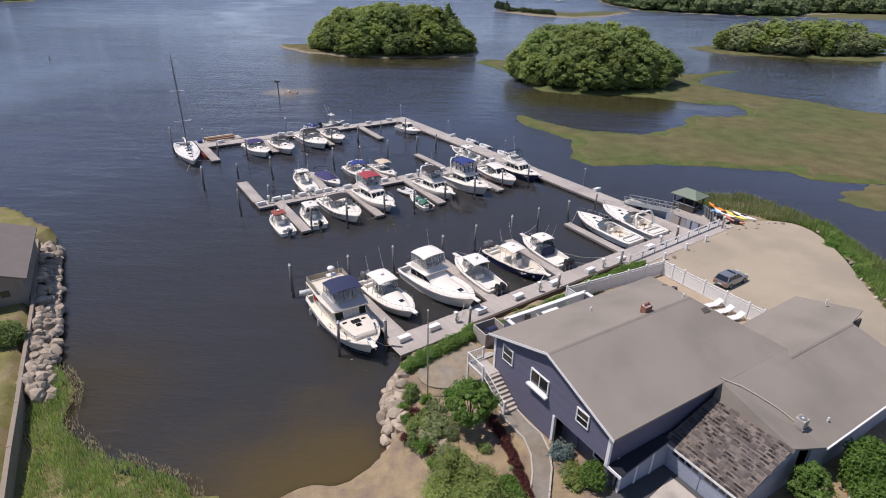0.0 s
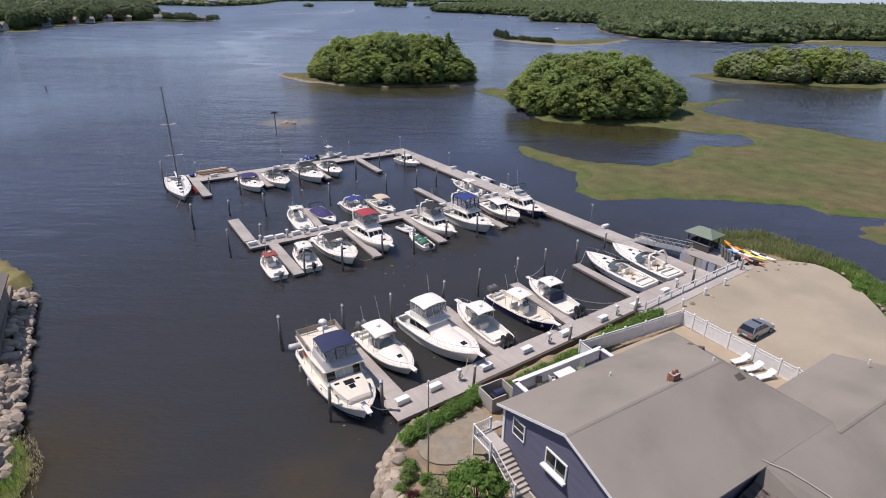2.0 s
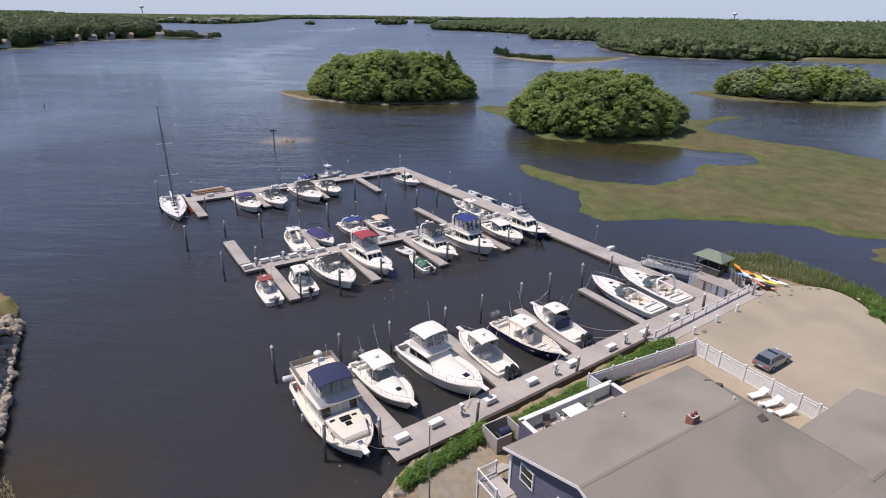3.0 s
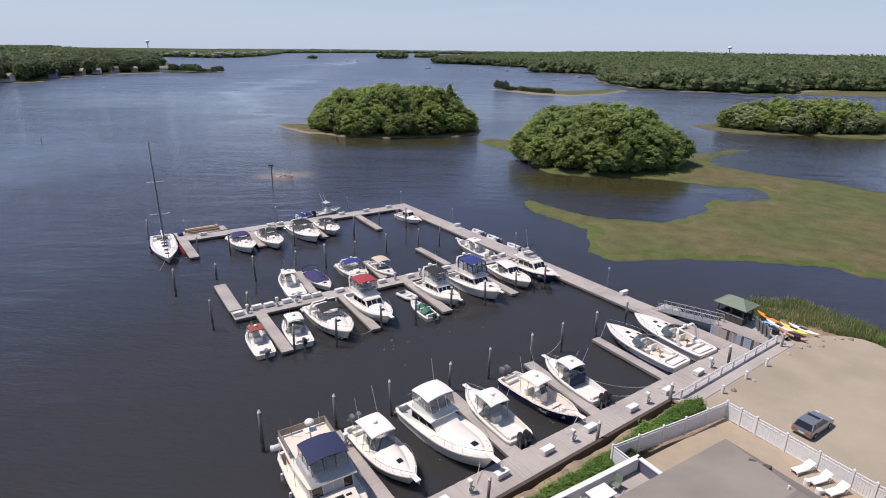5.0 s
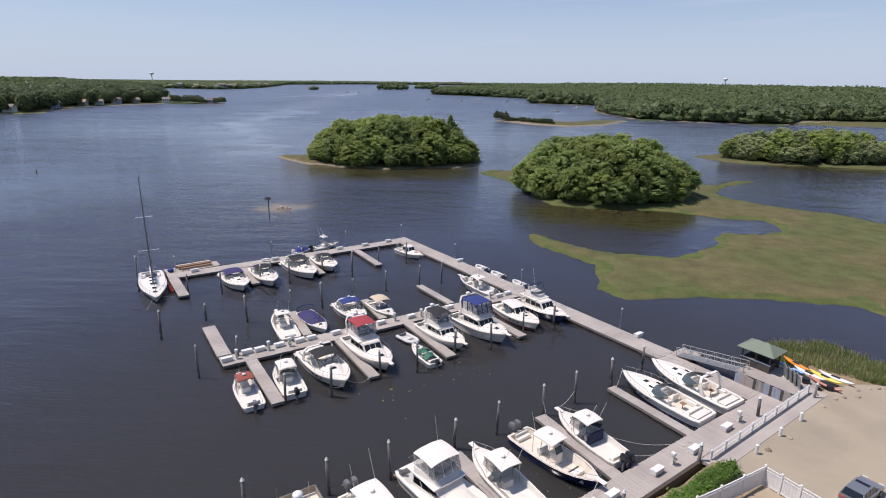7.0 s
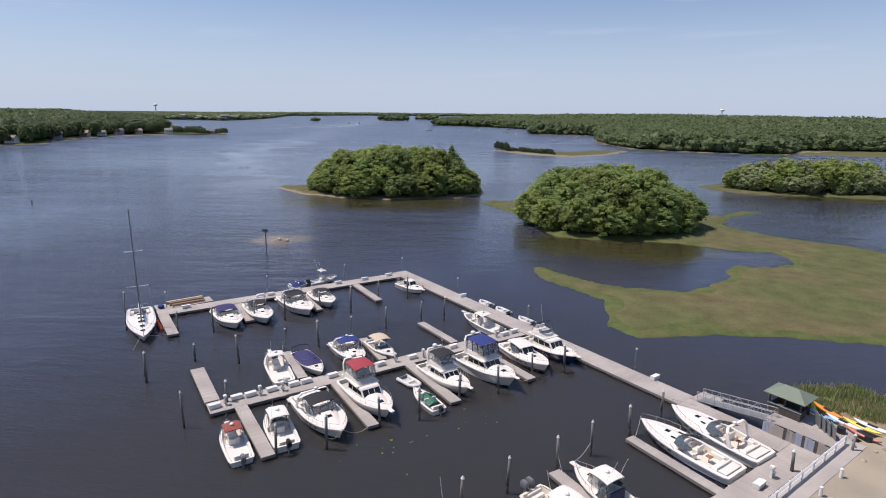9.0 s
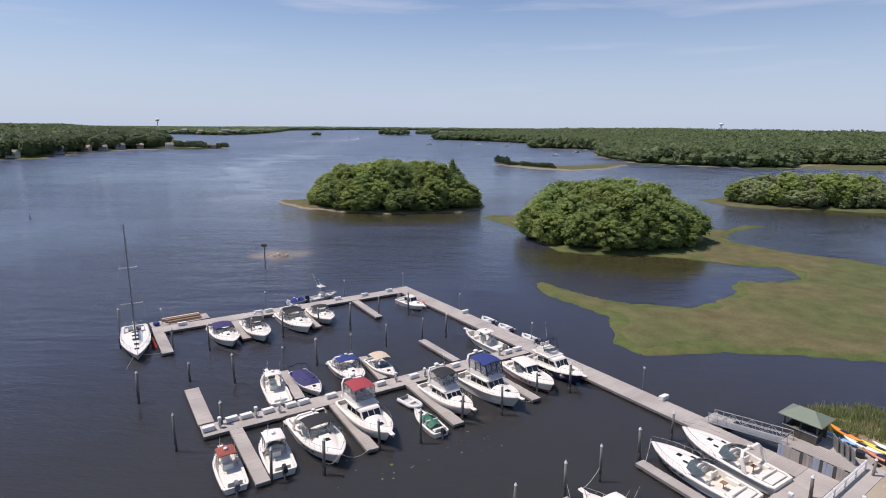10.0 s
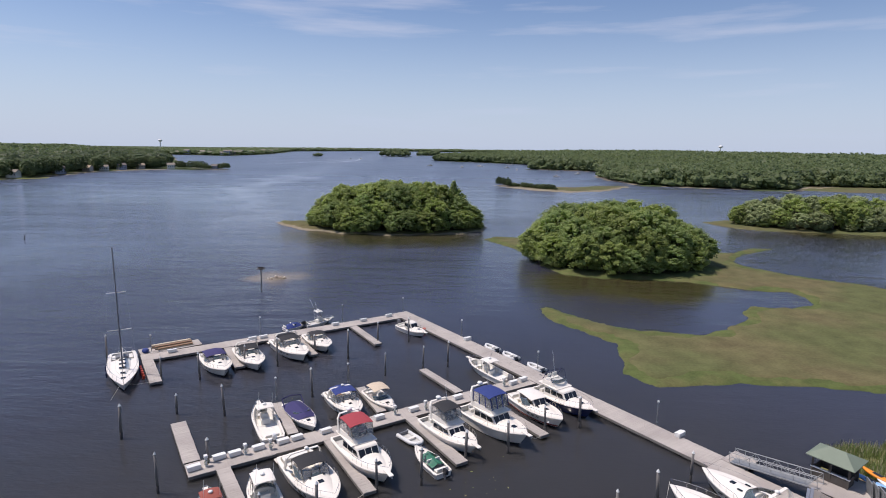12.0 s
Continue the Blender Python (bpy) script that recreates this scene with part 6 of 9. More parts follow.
def runabout(label, bow, stern, B=2.3, hs=0.75, hb=1.15, cover=None, bimini=None, stripe=None, folded=None):
    """Small runabout, open, under a cover, or with a canvas top."""
    th, L = boat(label, "motor boat", bow, stern, "runabout")
    beam, sheer, xs = boat_hull(th, L, B, hs, hb, "gel", "deck_gel", 0.56, 0.32, stripe=stripe, gun=0.2, fine=2.0)
    windscreen(th, xs(0.60), beam(0.56) * 0.8, sheer(0.58), 0.42, 0.35, glass="glass_blue", wrap=0.8)
    seat(th, xs(0.40), 0.42, 0.32, 0.25, 0.28)
    seat(th, xs(0.40), -0.42, 0.32, 0.25, 0.28)
    seat(th, xs(0.10), 0, 0.32, 0.28, B * 0.3, 0.35, 0.25)
    hatch(th, xs(0.76), 0, sheer(0.76) + 0.09, 0.2, 0.2)
    if cover:
        bm = bmesh.new()
        rings = []
        for s in (-0.01, 0.06, 0.2, 0.35, 0.5, 0.6, 0.68):
            w = beam(max(s, 0)) + 0.03
            peak = 0.12 + 0.5 * math.sin(math.pi * min(1.0, (max(s, 0)) / 0.70)) ** 0.8
            if s < 0:
                rings.append([(xs(0) - 0.04, y * w, hs * 0.6) for y in (-1, -0.7, -0.35, 0, 0.35, 0.7, 1)])
            else:
                rings.append([(xs(s), y * w, sheer(s) - 0.03 * abs(y) + peak * (1 - abs(y) ** 1.6)) for y in (-1, -0.7, -0.35, 0, 0.35, 0.7, 1)])
        loft(bm, rings, ring_closed=False)
        part("mooring_cover", bm, M[cover], th, "taut canvas mooring cover")
    if bimini:
        canopy(th, xs(0.22), xs(0.56), B * 0.42, 1.95, bimini, rise=0.18)
        for sg in (1, -1):
            for x in (xs(0.24), xs(0.54)):
                rail(th, [(xs(0.38), sg * B * 0.43, sheer(0.38)), (x, sg * B * 0.41, 1.95)], 0.018, "top_post")
    if folded:
        rail(th, [(xs(0.16), -B * 0.45, hs), (xs(0.05), -B * 0.44, hs + 0.7), (xs(0.03), 0, hs + 0.85), (xs(0.05), B * 0.44, hs + 0.7), (xs(0.16), B * 0.45, hs)], 0.06, "folded_canvas", folded)
    rail(th, [(xs(s), y * max(beam(s) - 0.12, 0.03), sheer(s) + 0.18) for s, y in ((0.7, 1), (0.85, 1), (0.97, 1), (0.97, -1), (0.85, -1), (0.7, -1))], 0.018, "bow_rail")
    return th, beam, sheer, xs, L


def trawler(label, bow, stern):
    """Broad displacement cruiser: trunk cabin, wheelhouse, boat deck with a canvas bridge."""
    th, L = boat(label, "motor boat", bow, stern, "trawler_yacht")
    beam, sheer, xs = boat_hull(th, L, 4.25, 1.3, 2.05, "gel", "cream", 0.15, 0.5, rake=1.0, fine=3.9, gun=0.25, stripe="navy")
    zd, zr = 1.45, 2.95
    win = [("R", u, u + 0.19, 0.42, 0.82) for u in (0.06, 0.29, 0.52, 0.75)] + [("L", u, u + 0.19, 0.42, 0.82) for u in (0.06, 0.29, 0.52, 0.75)] + [("B", 0.15, 0.45, 0.3, 0.85)]
    faces, house_ob = cabin(th, xs(0.14), xs(0.64), 1.55, 1.50, zd - 0.3, zr, front=0.55, windows=win, name="wheelhouse", material="cream", nose=0.94)
    for u0, u1, glass in ((0.03, 0.26, "glass_dark"), (0.29, 0.50, "cockpit"), (0.53, 0.74, "cockpit"), (0.77, 0.97, "glass_dark")):
        bm = bmesh.new()
        quad_panel(bm, faces["F"], u0, u1, 0.36, 0.90)
        part("window", bm, M[glass], house_ob, "wheelhouse window" if glass == "glass_dark" else "window under a grey canvas cover")
    bm = bmesh.new()
    loft(bm, [[(xs(x), -w, z), (xs(x), w, z), (xs(x), w, z + 0.1), (xs(x), -w, z + 0.1)] for x, w, z in ((0.06, 1.85, zr), (0.40, 1.95, zr), (0.62, 1.72, zr))])
    part("boat_deck", bm, M["cream"], th, "cream boat deck that overhangs the side decks")
    for sg in (1, -1):
        for x in (0.07, 0.22, 0.38):
            rail(th, [(xs(x), sg * 1.82, sheer(x)), (xs(x), sg * 1.82, zr)], 0.025, "roof_post", "gel")
        bm = bmesh.new()
        box(bm, xs(0.07), xs(0.30), sg * 1.78 - 0.02, sg * 1.78 + 0.02, zr + 0.18, zr + 0.72)
        part("rail_cloth", bm, M["khaki_cloth"], th, "khaki canvas weather cloth")
        rail(th, [(xs(0.07), sg * 1.78, zr + 0.76), (xs(0.38), sg * 1.72, zr + 0.76)], 0.02, "deck_rail")
        for x in (0.07, 0.15, 0.23, 0.30, 0.38):
            rail(th, [(xs(x), sg * 1.78, zr + 0.1), (xs(x), sg * 1.78, zr + 0.76)], 0.014, "rail_post")
    bm = bmesh.new()
    box(bm, xs(0.07) - 0.02, xs(0.07) + 0.02, -1.76, 1.76, zr + 0.18, zr + 0.72)
    part("rail_cloth", bm, M["khaki_cloth"], th, "khaki canvas weather cloth")
    # flying bridge
    cabin(th, xs(0.36), xs(0.62), 1.62, 1.45, zr + 0.1, zr + 0.72, front=0.65, back=-0.05, name="bridge_coaming", material="bridge_grey", nose=0.95)
    bm = bmesh.new()
    box(bm, xs(0.38), xs(0.55), -1.2, 1.2, zr + 0.55, zr + 0.745, 0.02)
    part("bridge_well", bm, M["cockpit"], th, "grey bridge well")
    seat(th, xs(0.44), -0.5, zr + 0.72, 0.26, 0.35, 0.2, 0.4)
    seat(th, xs(0.44), 0.5, zr + 0.72, 0.26, 0.35, 0.2, 0.4)
    canopy(th, xs(0.36), xs(0.575), 1.42, zr + 1.62, "navy_canvas", rise=0.2)
    enclosure(th, xs(0.365), xs(0.565), 1.38, zr + 0.7, zr + 1.64, frame="black", slope=0.28)
    # mast with radar and domes
    rail(th, [(xs(0.25), 0, zr), (xs(0.24), 0, zr + 1.9)], 0.06, "radar_mast", "gel")
    bm = bmesh.new()
    box(bm, xs(0.24) - 0.3, xs(0.24) + 0.3, -0.45, 0.45, zr + 1.35, zr + 1.42, 0.02)
    part("radar_shelf", bm, M["gel"], th)
    dome(th, xs(0.24), 0, zr + 1.9, 0.36)
    for y in (-0.55, 0.55):
        rail(th, [(xs(0.29), y, zr + 0.1), (xs(0.29), y, zr + 0.85)], 0.04, "dome_post", "gel")
        dome(th, xs(0.29), y, zr + 0.82, 0.27)
    antenna(th, xs(0.20), 0.9, zr + 0.7, 1.6, -0.1)
    rail(th, [(xs(0.10), -0.9, zr + 0.1), (xs(0.09), -0.9, zr + 1.7)], 0.02, "flag_staff", "teak")
    # trunk cabin with hatches
    bm = bmesh.new()
    loft(bm, [[(xs(x), -w, sheer(x) - 0.05), (xs(x), -w * 0.96, z), (xs(x), -w * 0.5, z + 0.05), (xs(x), w * 0.5, z + 0.05), (xs(x), w * 0.96, z), (xs(x), w, sheer(x) - 0.05)] for x, w, z in ((0.62, 1.45, 2.12), (0.75, 1.35, 2.14), (0.87, 1.0, 2.12), (0.885, 0.93, 1.95))])
    bmesh.ops.recalc_face_normals(bm, faces=bm.faces[:])
    part("cabin_trunk", bm, M["cream"], th, "boxy cream trunk cabin")
    for x, y, a, b in ((0.70, 0.0, 0.30, 0.42), (0.755, 0.0, 0.24, 0.24), (0.69, 0.75, 0.10, 0.20), (0.68, -0.95, 0.10, 0.20)):
        hatch(th, xs(x), y, 2.18, a, b)
    for x in (0.68, 0.77):
        for sg in (1, -1):
            bm = bmesh.new()
            box(bm, xs(x) - 0.18, xs(x) + 0.18, sg * 1.41 - 0.03, sg * 1.41 + 0.03, 1.80, 1.98, 0.02)
            part("portlight", bm, M["glass_dark"], th)
    bow_rail(th, beam, sheer, xs, 0.55, 0.6)
    pulpit(th, beam, sheer, xs, 0.45)
    bm = bmesh.new()
    box(bm, xs(0.92), xs(0.95), -0.18, 0.18, sheer(0.93), sheer(0.93) + 0.25, 0.03)
    part("windlass", bm, M["steel"], th)
    for x, sg in ((0.955, 0.4), (0.955, -0.4), (0.60, 0.93), (0.60, -0.93), (0.03, 0.9), (0.03, -0.9)):
        bm = bmesh.new()
        box(bm, xs(x) - 0.14, xs(x) + 0.14, sg * beam(x) - 0.03, sg * beam(x) + 0.03, sheer(x) + 0.03, sheer(x) + 0.1, 0.01)
        part("cleat", bm, M["steel"], th)
    ring = [(xs(0.20), -1.62 - 0.02 * math.cos(t), 2.1 + 0.3 * math.sin(t)) for t in [j * math.pi / 6 for j in range(13)]]
    rail(th, [(p[0] + 0.3 * math.cos(j * math.pi / 6), p[1], p[2]) for j, p in enumerate(ring)], 0.06, "life_ring", "float_red")
    bm = bmesh.new()
    tube(bm, [(xs(0) - 0.5, -2.15, 1.3), (xs(0) - 0.5, -1.9, 1.25), (xs(0) - 0.5, 1.5, 1.25), (xs(0) - 0.5, 1.8, 1.35)], 0.27, 10)
    part("inflatable_tender", bm, M["fender"], th, "pale inflatable slung across the stern", smooth=True)
    bm = bmesh.new()
    box(bm, xs(0) - 0.6, xs(0), -1.6, 1.6, 0.2, 0.28, 0.02)
    part("swim_platform", bm, M["teak"], th, "teak swim platform")
    fenders(th, beam, sheer, xs, (-1, 1), (0.2, 0.4), "fender")


# near row
trawler("cream trawler yacht with a navy canvas bridge top and radar dome", (69.2, -47.3), (57.9, -46.5))
console_boat("white walkaround fishing boat with a white hard top", (66.5, -41.3), (57.4, -41.4), 3.1, 0.95, 1.5, "gel", True, 2, "grey_plastic", tx=(0.20, 0.48), th_z=2.5, cock=0.52)
flybridge("white sport fishing yacht with an enclosed white bridge", (68.3, -35.7), (57.7, -36.2), 3.9, 1.1, 2.0, "gel", 0.95, "deck_gel", cab=(0.20, 0.42), fly=(0.21, 0.41), arch_on=False, cock=0.2, long_front=1.7, toph=1.7, front_glass=False)
console_boat("white fishing boat with a hard top and black outboards", (58.8, -30.95), (67.2, -31.5), 2.9, 0.9, 1.4, "gel", True, 2, "black", tx=(0.38, 0.64), th_z=2.4)
console_boat("navy hulled fishing boat with a cream hard top", (68.4, -25.85), (59.0, -26.15), 2.9, 0.95, 1.45, "gel", False, 2, "grey_plastic", "navy", tx=(0.30, 0.52), th_z=2.4, deck="cream", liner="cream", curtains=False)
th, beam, sheer, xs, L = console_boat("white fishing boat with a white T top and twin black outboards", (59.2, -21.1), (67.4, -21.7), 2.8, 0.9, 1.4, "gel", True, 2, "black", tx=(0.44, 0.66), th_z=2.4)
bm = bmesh.new()
box(bm, xs(0.40), xs(0.42), -0.95, 0.95, 0.5, 1.5, 0.01)
part("drop_curtain", bm, M["navy_canvas"], th, "navy canvas curtain behind the helm")
express("long white open sports cruiser with tan seats", (58.0, -10.2), (68.3, -10.4), 3.2, 1.0, 1.6, arch_on=False, deck="gel", cock=0.52, stripe="navy")
express("white sports cruiser with a radar arch and cream platform", (58.2, -5.4), (68.6, -6.0), 3.3, 1.0, 1.65, arch_on=True, deck="gel", cock=0.50)
# middle row, shore side
console_boat("small white console boat with a brick red canvas top", (35.4, -43.0), (42.1, -43.5), 2.3, 0.65, 1.05, "rust_canvas", False, 1, "grey_plastic", tx=(0.48, 0.70), th_z=1.95, curtains=False)
console_boat("small white cuddy boat with a white canvas top", (35.4, -38.7), (42.3, -39.5), 2.6, 0.75, 1.2, "gel", True, 1, "black", tx=(0.42, 0.70), th_z=2.2)
express("white sports cruiser with a black canvas top", (44.2, -34.9), (33.7, -34.7), 3.4, 1.0, 1.65, cover="black_canvas", cock=0.54, tall=1.15, tops=0.35, t0=0.34)
flybridge("white flybridge cruiser with a faded red canvas top", (43.3, -29.5), (33.6, -29.1), 3.5, 1.05, 1.75, "red_canvas", 1.0, cab=(0.28, 0.56), fly=(0.20, 0.45), toph=1.8)
flybridge("white flybridge cruiser with a black canvas top", (43.9, -20.0), (35.2, -19.8), 3.2, 1.0, 1.6, "black_canvas", 0.9, cab=(0.32, 0.60), fly=(0.30, 0.54), deck="deck_gel", toph=1.55)
flybridge("white motor yacht with a royal blue canvas bridge enclosure", (45.4, -14.7), (35.7, -14.7), 3.7, 1.2, 1.9, "blue_canvas", 1.0, cab=(0.30, 0.58), fly=(0.28, 0.55), toph=2.0)
th, beam, sheer, xs, L = express("white hardtop cruiser with a brown boot stripe", (45.0, -9.1), (36.0, -7.6), 3.0, 0.95, 1.7, arch_on=False, stripe="rust_canvas", cock=0.46, swim=False)
zb = sheer(0.4) + 0.1
cabin(th, xs(0.26), xs(0.60), 1.05, 0.98, zb, zb + 1.05, 0.7, windows=[("R", 0.08, 0.48, 0.3, 0.85), ("R", 0.52, 0.92, 0.3, 0.85), ("L", 0.08, 0.48, 0.3, 0.85), ("L", 0.52, 0.92, 0.3, 0.85), ("F", 0.05, 0.48, 0.2, 0.88), ("F", 0.52, 0.95, 0.2, 0.88)], name="pilot_house")
canopy(th, xs(0.22), xs(0.54), 1.08, zb + 1.02, "gel", 0.08, 0.06, "house_roof")
th, beam, sheer, xs, L, zt, wf, ztop = flybridge("pilot house cruiser with a deep blue hull and white house", (45.4, -4.5), (36.4, -4.0), 3.3, 1.05, 1.75, None, 1.15, hull="navy", cab=(0.26, 0.58), fly=(0.22, 0.44), arch_on=False, curtains=False)
rail(th, [(xs(0.22), -wf * 0.9, zt + 0.6), (xs(0.3), -wf * 0.9, zt + 1.7), (xs(0.3), wf * 0.9, zt + 1.7), (xs(0.22), wf * 0.9, zt + 0.6)], 0.035, "bimini_frame", "navy_canvas")
rail(th, [(xs(0.40), -wf * 0.9, zt + 0.6), (xs(0.34), -wf * 0.9, zt + 1.75), (xs(0.34), wf * 0.9, zt + 1.75), (xs(0.40), wf * 0.9, zt + 0.6)], 0.035, "bimini_frame", "navy_canvas")
# middle row, outer side
console_boat("white centre console boat with a bare T top frame", (21.9, -34.0), (30.4, -35.2), 2.6, 0.85, 1.3, "gel", False, 1, "white_plastic", tx=(0.48, 0.62), th_z=2.3, curtains=False)
runabout("white runabout under a dark violet canvas cover", (30.8, -31.0), (23.2, -30.7), 2.5, 0.8, 1.2, cover="purple_canvas", folded="purple_canvas")
express("white cruiser with a blue canvas top over the cockpit", (31.0, -25.9), (22.8, -25.3), 2.9, 0.9, 1.4, cover="blue_canvas", cock=0.52, arch_on=True)
runabout("white bow rider with a tan canvas top", (31.6, -21.9), (25.0, -21.5), 2.4, 0.75, 1.1, bimini="tan_canvas")
console_boat("white open fishing boat tied by the walkway", (24.4, -5.6), (32.9, -5.5), 2.7, 0.9, 1.35, "gel", False, 1, "grey_plastic", tx=(0.36, 0.56), th_z=2.2, curtains=False)
# outer row
express("white cruiser with a navy canvas cockpit cover", (11.1, -34.5), (1.4, -34.4), 3.1, 0.95, 1.5, cock=0.50, open_cover=None, cover="purple_canvas", arch_on=False, tall=0.85, tops=0.38, t0=0.22)
express("white cruiser with an arch and dark canopy", (11.6, -30.4), (1.6, -29.7), 3.1, 0.95, 1.5, cock=0.50, arch_on=True, cover="black_canvas", tall=0.85, tops=0.36, t0=0.26)
express("white cruiser with a black canopy frame", (11.9, -24.0), (1.2, -24.2), 3.4, 1.05, 1.6, cock=0.5, arch_on=True, cover="black_canvas", tall=1.0, tops=0.38, t0=0.22)
express("white cruiser with a low black cockpit canopy", (10.3, -20.0), (1.6, -19.2), 3.0, 0.95, 1.45, cock=0.50, arch_on=False, cover="black_canvas", tall=0.9, tops=0.36, t0=0.28)
th, beam, sheer, xs, L = console_boat("small white cabin boat at the outer corner", (12.4, -4.4), (5.0, -4.8), 2.5, 0.8, 1.2, None, True, 1, "grey_plastic")
zb = sheer(0.45) + 0.1
cabin(th, xs(0.34), xs(0.62), 0.85, 0.8, zb, zb + 0.95, 0.45, windows=[("R", 0.1, 0.9, 0.3, 0.85), ("L", 0.1, 0.9, 0.3, 0.85), ("F", 0.06, 0.48, 0.25, 0.88), ("F", 0.52, 0.94, 0.25, 0.88)], name="pilot_house")
console_boat("low grey work boat with a small tower on the river side", (-4.1, -12.4), (-3.5, -18.0), 2.0, 0.6, 0.85, "gel", False, 1, "black", tx=(0.38, 0.55), th_z=2.4, curtains=False, deck="cockpit", liner="cockpit")


# sailing yacht
th, L = boat("white sailing yacht with a tall bare mast", "sailing boat", (8.6, -45.8), (-4.8, -44.3), "sailing_yacht")
beam, sheer, xs = boat_hull(th, L, 3.7, 1.0, 1.4, "gel", "gel", 0.26, 0.55, rake=1.0, fine=2.0, gun=0.45)
bm = bmesh.new()
rings = []
for s, q, h in ((0.26, 0.50, 0.42), (0.40, 0.52, 0.48), (0.58, 0.48, 0.42), (0.70, 0.32, 0.22), (0.74, 0.2, 0.0)):
    w = beam(s) * q
    rings.append([(xs(s), y * w, sheer(s) + 0.02 + h * (1 - abs(y) ** 4)) for y in (-1, -0.9, -0.5, 0, 0.5, 0.9, 1)])
loft(bm, rings, ring_closed=False)
bm.faces.new([bm.verts.new(p) for p in rings[0]])
part("coach_roof", bm, M["gel"], th, "low white coach roof")
for s in (0.36, 0.48, 0.60, 0.70, 0.82):
    hatch(th, xs(s), 0, sheer(s) + (0.50 if s < 0.65 else 0.25 if s < 0.75 else 0.1), 0.22, 0.42 if s < 0.65 else 0.28)
MT = 17.0
bm = bmesh.new()
tube(bm, [(xs(0.56), 0, sheer(0.56) + 0.4), (xs(0.56) - 0.05, 0, 9), (xs(0.56) - 0.15, 0, MT)], 0.10, 8, 0.07)
part("mast", bm, M["grey_plastic"], th, "tall dark mast")
bm = bmesh.new()
tube(bm, [(xs(0.56), 0, sheer(0.5) + 1.4), (xs(0.2), 0, sheer(0.5) + 1.25)], 0.09, 8)
part("boom", bm, M["gel"], th)
bm = bmesh.new()
tube(bm, [(xs(0.54), 0, sheer(0.5) + 1.55), (xs(0.38), 0, sheer(0.5) + 1.58), (xs(0.22), 0, sheer(0.5) + 1.42)], 0.17, 8)
part("sail_cover", bm, M["gel"], th, "white furled sail on the boom", smooth=True)
for z, w in ((6.4, 1.35), (11.3, 1.1)):
    rail(th, [(xs(0.56), -w, z), (xs(0.56) - 0.06, 0, z - 0.05), (xs(0.56), w, z)], 0.04, "spreader", "gel")
for sg in (1, -1):
    rail(th, [(xs(0.55), sg * beam(0.55) * 0.95, sheer(0.55)), (xs(0.56), sg * 1.35, 6.4), (xs(0.56) - 0.05, sg * 1.1, 11.3), (xs(0.56) - 0.15, 0, MT)], 0.006, "shroud", "grey_plastic")
rail(th, [(xs(0.985), 0, sheer(1)), (xs(0.56) - 0.15, 0, MT - 0.2)], 0.03, "forestay", "grey_plastic")
rail(th, [(xs(0.01), 0, sheer(0)), (xs(0.56) - 0.15, 0, MT)], 0.012, "backstay", "grey_plastic")
bow_rail(th, beam, sheer, xs, 0.05, 0.6, 0.08, 9)
rail(th, [(xs(0.03), -1.3, 0.9), (xs(0.03), -1.25, 1.55), (xs(0.02), 1.25, 1.55), (xs(0.03), 1.3, 0.9)], 0.02, "stern_rail")
bm = bmesh.new()
box(bm, xs(0.22), xs(0.30), -0.8, 0.8, sheer(0.25) + 0.35, sheer(0.25) + 0.7, 0.1)
part("spray_hood", bm, M["grey_plastic"], th, "folded dark spray hood")
rail(th, [(xs(0.12), 0.5 * math.sin(t), 1.35 + 0.5 * math.cos(t)) for t in [j * math.pi / 8 for j in range(17)]], 0.025, "steering_wheel")
seat(th, xs(0.13), 1.0, 0.55, 0.8, 0.25, 0.3, 0.0)
seat(th, xs(0.13), -1.0, 0.55, 0.8, 0.25, 0.3, 0.0)
fenders(th, beam, sheer, xs, (1, -1), (0.35, 0.55), "navy_canvas")


# inflatables, skiff and dinghies
def inflatable(label, bow, stern, B=1.5):
    th, L = boat(label, "inflatable boat", bow, stern, "inflatable_boat", "small boats")
    bm = bmesh.new()
    tube(bm, [(-L / 2, B / 2, 0.28), (L * 0.18, B / 2, 0.30), (L * 0.38, B * 0.33, 0.36), (L / 2, 0, 0.45), (L * 0.38, -B * 0.33, 0.36), (L * 0.18, -B / 2, 0.30), (-L / 2, -B / 2, 0.28)], 0.21, 10)
    part("tube", bm, M["fender"], th, "white inflated side tubes", smooth=True)
    bm = bmesh.new()
    box(bm, -L * 0.42, L * 0.36, -B * 0.4, B * 0.4, 0.12, 0.2)
    part("floor", bm, M["cockpit"], th)
    bm = bmesh.new()
    box(bm, -L * 0.44, -L * 0.40, -B * 0.42, B * 0.42, 0.12, 0.55)
    part("transom", bm, M["grey_plastic"], th)
    bm = bmesh.new()
    box(bm, -0.12, 0.15, -B * 0.42, B * 0.42, 0.38, 0.43)
    part("thwart", bm, M["gel"], th)


